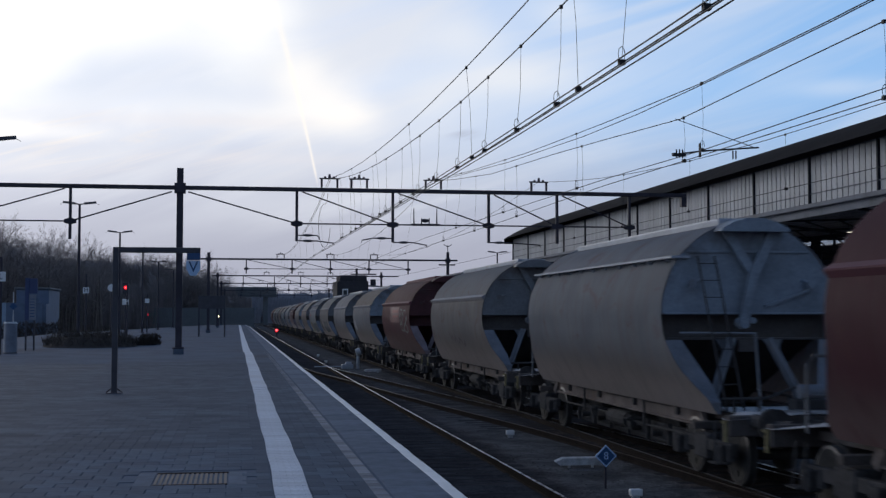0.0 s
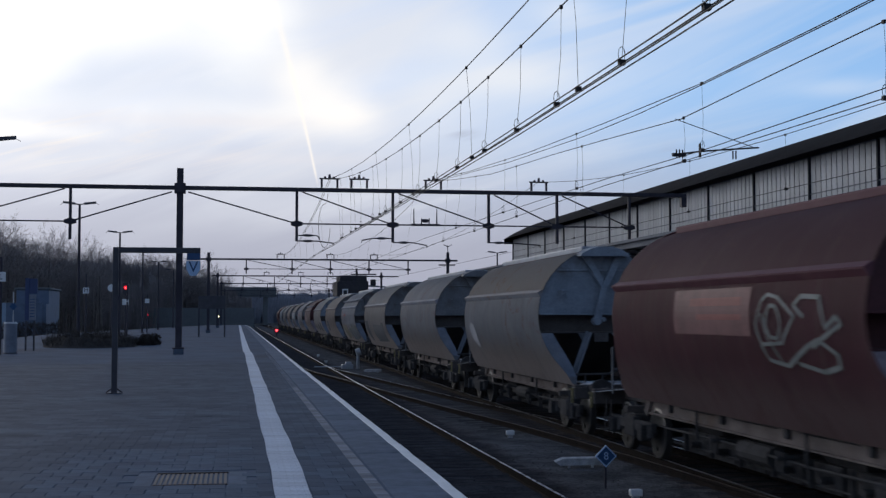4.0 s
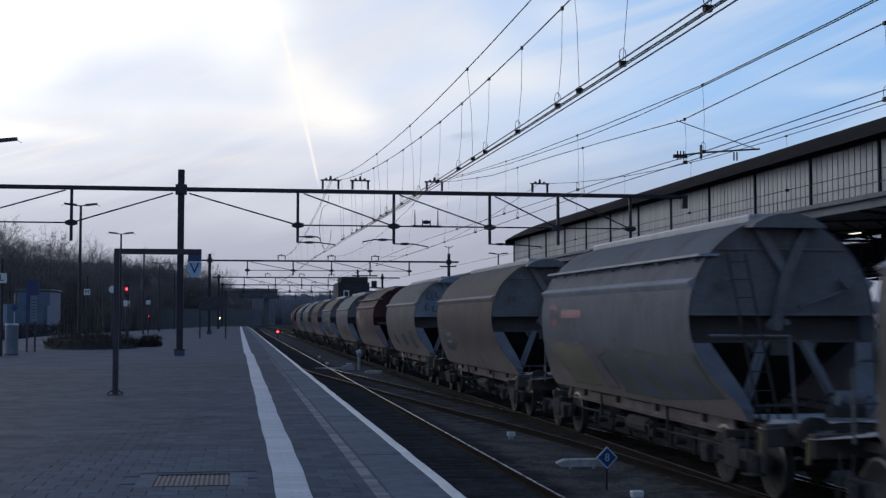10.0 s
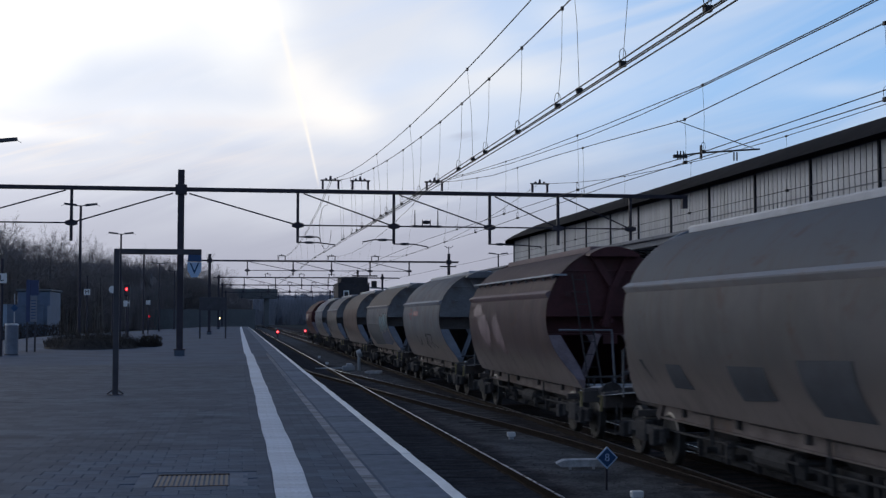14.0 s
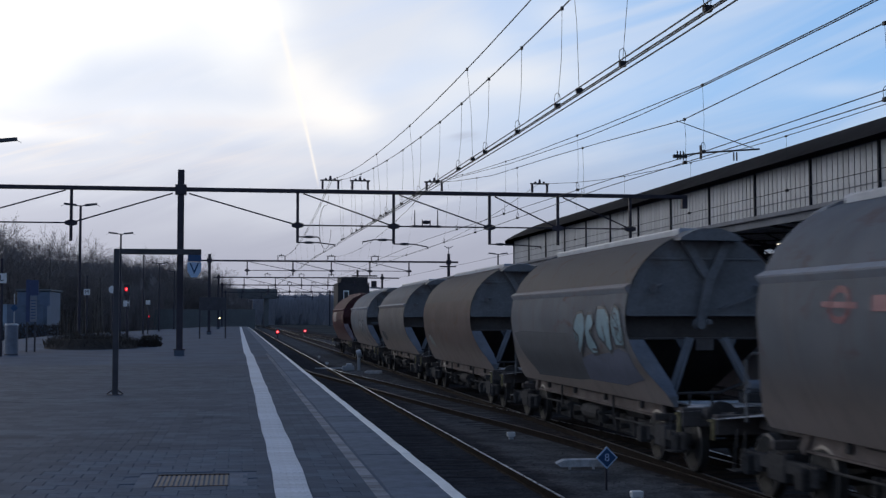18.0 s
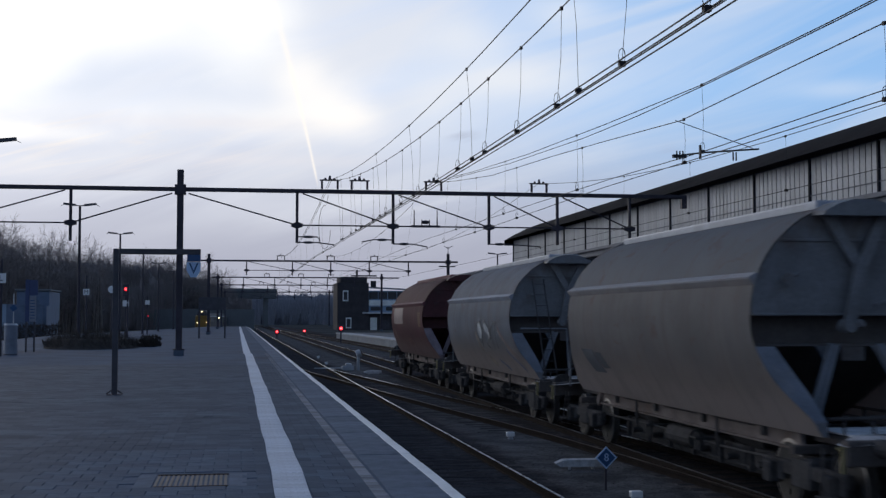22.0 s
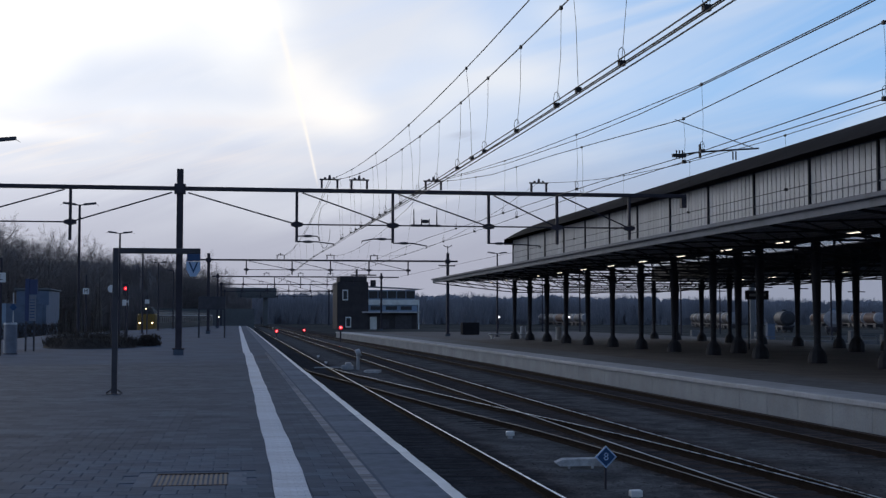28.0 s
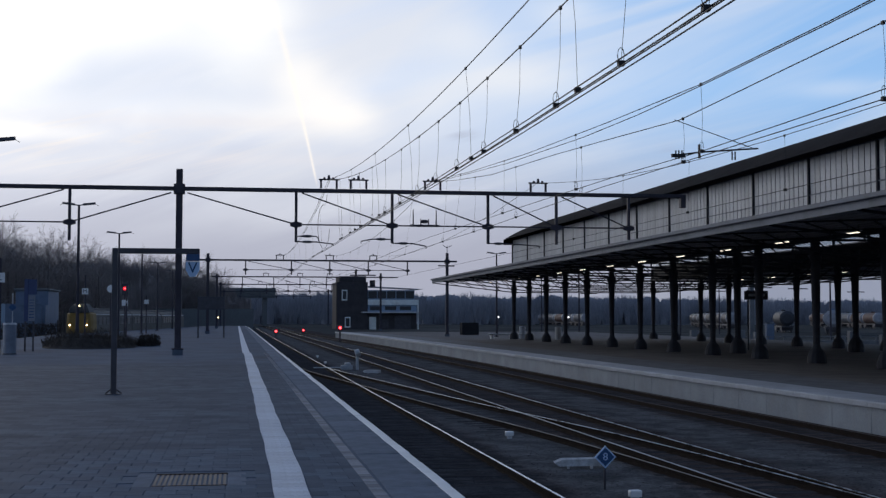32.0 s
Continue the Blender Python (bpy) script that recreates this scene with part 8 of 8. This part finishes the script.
w = wagons[10]
paint(w, "emblem", ring(2.42, 2.72, 0.24, 0.19, 0.08, 3) + stroke([(2.02, 2.71), (2.85, 2.73)], 0.07), SP["faded_red"], FOLD)
paint(w, "emblem_bars", [rect(0.35, 1.65, 2.64, 2.82)], SP["faded_red"], FOLD)
g = stroke([(1.67, 1.9), (1.85, 1.51), (1.3, 1.6), (0.93, 1.78), (1.3, 1.49)], 0.05)
paint(w, "black_tag", g, SP["dark"], FOLD)
g = stroke([(-0.59, 1.88), (-1.03, 1.98), (-0.51, 1.71), (0.03, 1.56), (-0.37, 1.49), (-0.99, 1.86), (-1.05, 1.65), (-1.45, 1.5)], 0.06)
g += stroke([(-1.2, 1.96), (-1.65, 1.96), (-2.21, 1.94), (-1.6, 1.68), (-1.9, 1.62), (-2.3, 1.5)], 0.06)
paint(w, "black_tag", g, SP["dark"], FOLD)

w = wagons[11]
patches(w, "overpaint", [[(4.6, 2.2), (3.8, 2.26), (-1.17, 2.25), (-1.17, 1.35), (0.8, 1.25), (4.6, 1.2)]], SP["grey"], FOLD, 0.010)
LET = [[(-1.21, 2.32), (-1.35, 2.5), (-1.59, 2.67), (-1.93, 2.70), (-2.15, 2.59), (-2.11, 2.33), (-1.65, 2.05), (-1.0, 1.78), (-1.15, 2.0), (-1.5, 2.2)],
       [(-2.19, 2.51), (-2.37, 2.66), (-2.63, 2.66), (-2.81, 2.47), (-2.6, 2.36), (-2.42, 2.3), (-2.6, 2.05), (-2.5, 1.88), (-2.13, 1.85), (-1.9, 2.0), (-2.02, 2.2)],
       [(-2.91, 2.42), (-3.03, 2.76), (-3.53, 2.77), (-3.85, 2.59), (-3.80, 2.3), (-3.62, 1.98), (-3.4, 1.92), (-3.2, 2.1), (-2.98, 2.2)],
       [(-3.93, 2.59), (-4.17, 2.81), (-4.47, 2.71), (-4.63, 2.28), (-4.41, 2.04), (-3.95, 2.05), (-3.92, 2.3)]]
patches(w, "graffiti_fill", LET, SP["blue"], FOLD, 0.015)
g = [q for p in LET for q in stroke(p + p[:1], 0.06)] + stroke([(-3.38, 2.4), (-3.4, 2.2), (-3.3, 2.1)], 0.07) + stroke([(-2.2, 1.95), (-2.5, 1.95)], 0.05)
g += ring(-4.2, 2.52, 0.14, 0.14, 0.035, 9) + ring(-4.3, 2.25, 0.15, 0.12, 0.035, 10) + stroke([(-4.05, 2.62), (-4.45, 2.4), (-4.1, 2.2)], 0.03)
paint(w, "graffiti_outline", g, SP["dark"], FOLD, 0.019)
paint(w, "graffiti_shade", [[(-1.0, 1.75), (-1.9, 1.86), (-2.5, 1.86), (-3.3, 1.92), (-4.0, 2.02), (-4.47, 1.92), (-4.3, 1.47), (-2.73, 1.3), (-0.2, 1.3)]], SP["deep"], FOLD, 0.012)

w = wagons[12]
patches(w, "pale_smear", [blob(4.1, 1.75, 0.4, 0.22, 18, 0.3, 3)], SP["pale"], ROUND)
w = wagons[13]
patches(w, "dark_patch", [rect(3.5, 4.3, 1.5, 1.95), rect(3.0, 3.4, 1.6, 1.9)], SP["grey"], FOLD)

w = wagons[14]
g = stroke([(-0.25, 1.87), (-0.15, 2.1), (-0.21, 2.29), (-0.47, 2.44), (-0.91, 2.45), (-0.95, 2.19), (-0.6, 1.95), (-0.29, 1.77)], 0.07)
g += stroke([(-1.23, 2.2), (-1.23, 2.4), (-1.57, 2.48), (-1.95, 2.31), (-1.93, 2.02), (-1.5, 1.95), (-1.03, 1.84), (-1.31, 1.72)], 0.07)
g += stroke([(-2.19, 2.45), (-2.07, 2.02), (-1.85, 1.72)], 0.07) + stroke([(-2.0, 2.1), (-2.63, 2.41), (-3.15, 2.46), (-2.77, 2.22), (-2.4, 1.75)], 0.07)
paint(w, "graffiti_edge", g, spray("spray_dark_grey", (0.13, 0.14, 0.15)), FOLD, 0.017)
patches(w, "graffiti_fill", [[(-0.3, 1.95), (-0.25, 2.29), (-0.5, 2.42), (-0.88, 2.42), (-0.9, 2.2), (-0.6, 1.97)], [(-1.27, 2.2), (-1.27, 2.38), (-1.57, 2.45), (-1.9, 2.3), (-1.88, 2.05)]], spray("spray_silver", (0.38, 0.40, 0.42)), FOLD, 0.013)
paint(w, "graffiti_amber", [blob(0.12, 1.85, 0.16, 0.34, 16, 0.3, 5), blob(-0.2, 1.35, 0.3, 0.14, 16, 0.3, 6)], spray("spray_amber_faded", (0.31, 0.26, 0.22)), FOLD, 0.010)
paint(w, "graffiti_red", stroke([(-3.2, 2.3), (-3.7, 1.8), (-4.1, 1.3)], 0.14) + stroke([(-3.5, 2.0), (-4.3, 1.5)], 0.09), spray("spray_red_faded", (0.29, 0.22, 0.20)), FOLD, 0.010)
paint(w, "graffiti_blue", stroke([(-3.3, 1.7), (-3.9, 1.25)], 0.16) + stroke([(-1.3, 1.4), (-1.9, 1.2)], 0.12), spray("spray_blue_faded", (0.13, 0.15, 0.215)), FOLD, 0.011)

w = wagons[15]
paint(w, "white_panel", [rect(0.87, 3.78, 2.31, 2.98)], SP["white"], FOLD)
paint(w, "stencil_bars", [rect(-4.3, -3.56, 2.24 + 0.08 * k, 2.285 + 0.08 * k) for k in range(7)], SP["amber"], FOLD)
patches(w, "pale_smear", [blob(4.2, 1.8, 0.22, 0.25, 16, 0.3, 3), blob(0.2, 1.6, 0.5, 0.15, 16, 0.3, 5)], SP["pink"], FOLD)
w = wagons[1]
g = stroke([(1.4, 2.05), (1.2, 1.8), (1.0, 2.0), (0.8, 1.75), (0.5, 1.95), (0.2, 1.7), (-0.2, 1.9), (-0.6, 1.65), (-1.0, 1.8)], 0.05)
paint(w, "faint_tag", g, SP["purple"], FOLD)

# ---- platform surface: tiles, guide strip, edge slabs, gully grate ----
TM = dict(light=material("light_paver", (0.128, 0.144, 0.174), 0.75, 0, 0.2, 4, 40, 0.15, None, 0.3, 1.5, 0.6))
random.seed(42)
GR = (-0.92, 0.04, 12.86, 13.88)


def in_grate(x, y):
    return GR[0] - 0.12 < x < GR[1] + 0.12 and GR[2] - 0.05 < y < GR[3] + 0.05


tile_me = []
for v in range(4):
    bm = boxm(-0.1475, 0.1475, -0.1475, 0.1475, -0.05, 0.0)
    es = [e for e in bm.edges if all(abs(vv.co.z) < 1e-5 for vv in e.verts)]
    bmesh.ops.bevel(bm, geom=es, offset=0.005, segments=1, affect="EDGES")
    me = bpy.data.meshes.new("paving_tile")
    bm.to_mesh(me)
    bm.free()
    me.materials.append(M["brick"])
    tile_me.append(me)
verts, faces = [], []
count = 0
row = 0
y = 11.2
while y < 46:
    xs = []
    xi = 0.36
    if row % 2:
        xs.append((xi - 0.073, 0.070))
        xi -= 0.15
    while xi > -(2.2 + y * 0.36):
        xs.append((xi - 0.149, 0.147))
        xi -= 0.30
    xi = 0.71
    if row % 2:
        xs.append((xi + 0.073, 0.070))
        xi += 0.15
    while xi < 1.2:
        wd = min(0.145, (1.277 - xi) / 2)
        if wd > 0.02:
            xs.append((xi + wd + 0.002, wd))
        xi += 0.30
    for xx, a in xs:
        if in_grate(xx, y):
            continue
        dz = random.uniform(-0.0012, 0.001)
        if a > 0.14 and y < 16.4 and xx > -1.9 and count < 300:
            ob = new("paving_tile", tile_me[0])
            ob.parent = plat
            ob.location = (xx, y, dz)
            ob.rotation_euler = (random.uniform(-0.003, 0.003), random.uniform(-0.003, 0.003), random.uniform(-0.008, 0.008))
            count += 1
        else:
            n = len(verts)
            t1, t2 = random.uniform(-0.001, 0.001), random.uniform(-0.001, 0.001)
            c = 0.148
            verts += [(xx - a, y - c, dz - t1), (xx + a, y - c, dz + t2), (xx + a, y + c, dz + t1), (xx - a, y + c, dz - t2),
                      (xx - a, y - c, -0.03), (xx + a, y - c, -0.03), (xx + a, y + c, -0.03), (xx - a, y + c, -0.03)]
            faces += [(n, n + 1, n + 2, n + 3), (n, n + 4, n + 5, n + 1), (n + 1, n + 5, n + 6, n + 2), (n + 2, n + 6, n + 7, n + 3), (n + 3, n + 7, n + 4, n)]
    y += 0.30
    row += 1


def island_tiles(name, color, vary):
    mt = bpy.data.materials.new(name)
    mt.use_nodes = True
    g = Graph(mt.node_tree)
    p = g.n("ShaderNodeTexCoord").outputs["Object"]
    isl = g.n("ShaderNodeNewGeometry").outputs["Random Per Island"]
    big = g.noise(g.scaled(p, (0.55, 1.0, 1.0)), 0.7, 5, 0.6)
    fine = g.noise(p, 40, 3, 0.6)
    k = g.m("ADD", 1 - vary, g.m("MULTIPLY", isl, vary))
    k = g.m("MULTIPLY", k, g.m("ADD", 0.62, g.m("MULTIPLY", big, 0.76)))
    k = g.m("MULTIPLY", k, g.m("ADD", 0.85, g.m("MULTIPLY", fine, 0.3)))
    blot = g.noise(g.scaled(p, (0.6, 1.3, 1.0)), 0.55, 5, 0.65, 0.8)
    k = g.m("MULTIPLY", k, g.ramp(blot, 0.56, 0.68, 1.0, 0.78))
    b = g.n("ShaderNodeBsdfPrincipled")
    base = g.n("ShaderNodeRGB")
    base.outputs[0].default_value = (*real_tone(color), 1)
    g.put(b.inputs["Base Color"], g.times(base.outputs[0], k))
    b.inputs["Roughness"].default_value = 0.75
    b.inputs["Specular IOR Level"].default_value = 0.03
    out = g.n("ShaderNodeOutputMaterial")
    g.t.links.new(b.outputs[0], out.inputs[0])
    return mt


me = bpy.data.meshes.new("far_paving_tiles")
me.from_pydata(verts, [], faces)
me.materials.append(island_tiles("paving_tiles_far", PAVE, 0.3))
ob = new("far_paving_tiles", me)
ob.parent = plat
tagged(ob, kind="stuff")
part("far_surface", boxm(-16.9, 1.2, 46, 121, -0.049, -0.004), M["paving"], plat)
part("far_surface", boxm(-5.2, 1.2, 121.005, 246, -0.049, -0.004), M["paving"], plat)

# guide strip of white ribbed tiles, laid a little unevenly
random.seed(6)
y, k = 10.6, 0
cx = 0.535
guide_src = None
while y < 60:
    off = 0.008 * math.sin(y * 0.5) + 0.006 * math.sin(y * 1.9)
    if y < 30:
        if guide_src is None:
            bm = boxm(-0.165, 0.165, -0.147, 0.147, -0.05, 0.004)
            for q in range(5):
                box(bm, -0.15 + q * 0.066, -0.115 + q * 0.066, -0.14, 0.14, 0.004, 0.009)
            ob = part("guide_tile", bm, M["guide"], plat)
            guide_src = ob
        else:
            ob = new("guide_tile", guide_src.data)
            ob.parent = plat
        ob.location = (cx + off, y, random.uniform(-0.001, 0.003))
        y += 0.30
    else:
        part("guide_strip", boxm(cx + off - 0.17, cx + off + 0.17, y, y + 1.49, -0.05, 0.004), M["guide"], plat)
        y += 1.5
for a, b, dx in ((60, 110, -0.06), (110.005, 170, -0.04), (170.005, 240, 0.0)):
    part("guide_strip", boxm(cx + dx - 0.17, cx + dx + 0.17, a, b, -0.05, 0.004), M["guide"], plat)

# light paver row and edge slabs with a white line
y = 10.8
src = None
while y < 60:
    if src is None:
        ob = part("light_paver", boxm(-0.065, 0.065, -0.098, 0.098, -0.05, 0.0, 0.004), TM["light"], plat)
        src = ob
    else:
        ob = new("light_paver", src.data)
        ob.parent = plat
    ob.location = (1.345, y, random.uniform(-0.002, 0.003))
    y += 0.2 if y < 30 else 0.4
src = None
y = 8.0
while y < 246:
    ln = 1.0
    xo = 0.0 if y < 205 else -(y - 205) * 0.0088
    if src is None:
        bm = boxm(-0.31, 0.338, -0.495, 0.495, -0.15, 0.0, 0.008)
        src = part("edge_slab", bm, M["tile"], plat)
        ob = src
        bm = boxm(0.218, 0.341, -0.496, 0.496, -0.10, 0.004, 0.004)
        line_src = part("white_line", bm, M["white"], ob)
    else:
        ob = new("edge_slab", src.data)
        ob.parent = plat
        o2 = new("white_line", line_src.data)
        o2.parent = ob
    ob.location = (1.755 + xo + random.uniform(-0.006, 0.006), y, random.uniform(-0.004, 0.004))
    y += ln
part("joint_bed", boxm(1.2, EDGE - 0.13, -11, 204, -0.3, -0.0505), M["paving"], plat)

# gully grate
gg = root("gully_grate", Matrix.Translation((-0.44, 13.36, -0.045)), "rusty cast iron gully grate set into the paving", "drain grate")
part("frame", boxm(-0.56, -0.37, -0.53, 0.53, 0, 0.045, 0.01), M["tile"], gg)
part("frame", boxm(0.37, 0.56, -0.53, 0.53, 0, 0.045, 0.01), M["tile"], gg)
part("frame", boxm(-0.3695, 0.3695, -0.53, -0.44, 0, 0.045, 0.01), M["rust"], gg)
part("frame", boxm(-0.3695, 0.3695, 0.44, 0.53, 0, 0.045, 0.01), M["rust"], gg)
GBAR = material("grate_bar", (0.12, 0.105, 0.095), 0.7, 0.2, 0.2, 4, 30, 0.1)
for k in range(15):
    part("bar", boxm(-0.36 + k * 0.049, -0.332 + k * 0.049, -0.439, 0.439, 0.0, 0.042), GBAR, gg)
part("pit", boxm(-0.3695, 0.3695, -0.439, 0.439, -0.004, -0.002), M["steel_dark"], gg)


# loose ballast stones near the view, joined
def stones(name, n, x0, x1, y0, y1, seed, parent):
    rs = np.random.RandomState(seed)
    base = np.array([(1, 0, 0), (-1, 0, 0), (0, 1, 0), (0, -1, 0), (0, 0, 1), (0, 0, -1)], float)
    tri = np.array([(0, 2, 4), (2, 1, 4), (1, 3, 4), (3, 0, 4), (2, 0, 5), (1, 2, 5), (3, 1, 5), (0, 3, 5)])
    c = np.empty((n, 1, 3))
    c[:, 0, 0] = rs.uniform(x0, x1, n)
    c[:, 0, 1] = y0 + (y1 - y0) * rs.uniform(0, 1, n) ** 1.6
    c[:, 0, 2] = BED + rs.uniform(-0.012, 0.008, n)
    size = rs.uniform(0.010, 0.024, (n, 1, 3)) * np.array([1, 1, 0.55])
    ang = rs.uniform(0, 6.28, n)
    v = base[None] * size * rs.uniform(0.7, 1.2, (n, 6, 3))
    ca, sa = np.cos(ang)[:, None], np.sin(ang)[:, None]
    v = np.stack([v[..., 0] * ca - v[..., 1] * sa, v[..., 0] * sa + v[..., 1] * ca, v[..., 2]], -1) + c
    f = (tri[None] + (np.arange(n) * 6)[:, None, None]).reshape(-1, 3)
    me = bpy.data.meshes.new(name)
    me.from_pydata(v.reshape(-1, 3).tolist(), [], f.tolist())
    me.materials.append(M["stone"])
    ob = new(name, me)
    ob.parent = parent
    return tagged(ob, kind="stuff")


stones("ballast_stones", 12000, EDGE + 0.1, 14.4, 12.0, 60.0, 3, bed)


def motions():
    for k, c in enumerate(coaches):
        rows_ = []
        for t in range(0, 33, 2):
            y = pass_y(t) + COACH * (k + 0.5)
            dx = side_track_x(y + 5) - side_track_x(y - 5)
            rows_.append((t, pose(side_track_x(y), y, RAIL, 0, 0, -math.degrees(math.atan2(dx, 10)))))
        walk(c, rows_)
    flights = []
    for i, (t, x, y, z) in enumerate(BIRD_ROWS):
        flights.append((t, pose(x, y, z, 12 * math.sin(i * 2.1), 0, -56)))
    walk(bird, flights)
    for k, wg in wagons.items():
        walk(wg, [(t, pose(T2, train_y(k, t), RAIL)) for t in range(0, 33, 2)])
        # wheels roll on the rail
        for bogie in wg.children:
            for ws in bogie.children:
                if ws.name.startswith("wheelset"):
                    x, y, z = ws.location
                    walk(ws, [(0.06 * i, pose(x, y, z, math.degrees((train_y(k, 0) - train_y(k, 0.06 * i)) / 0.46) % 360)) for i in range(535)])


motions()
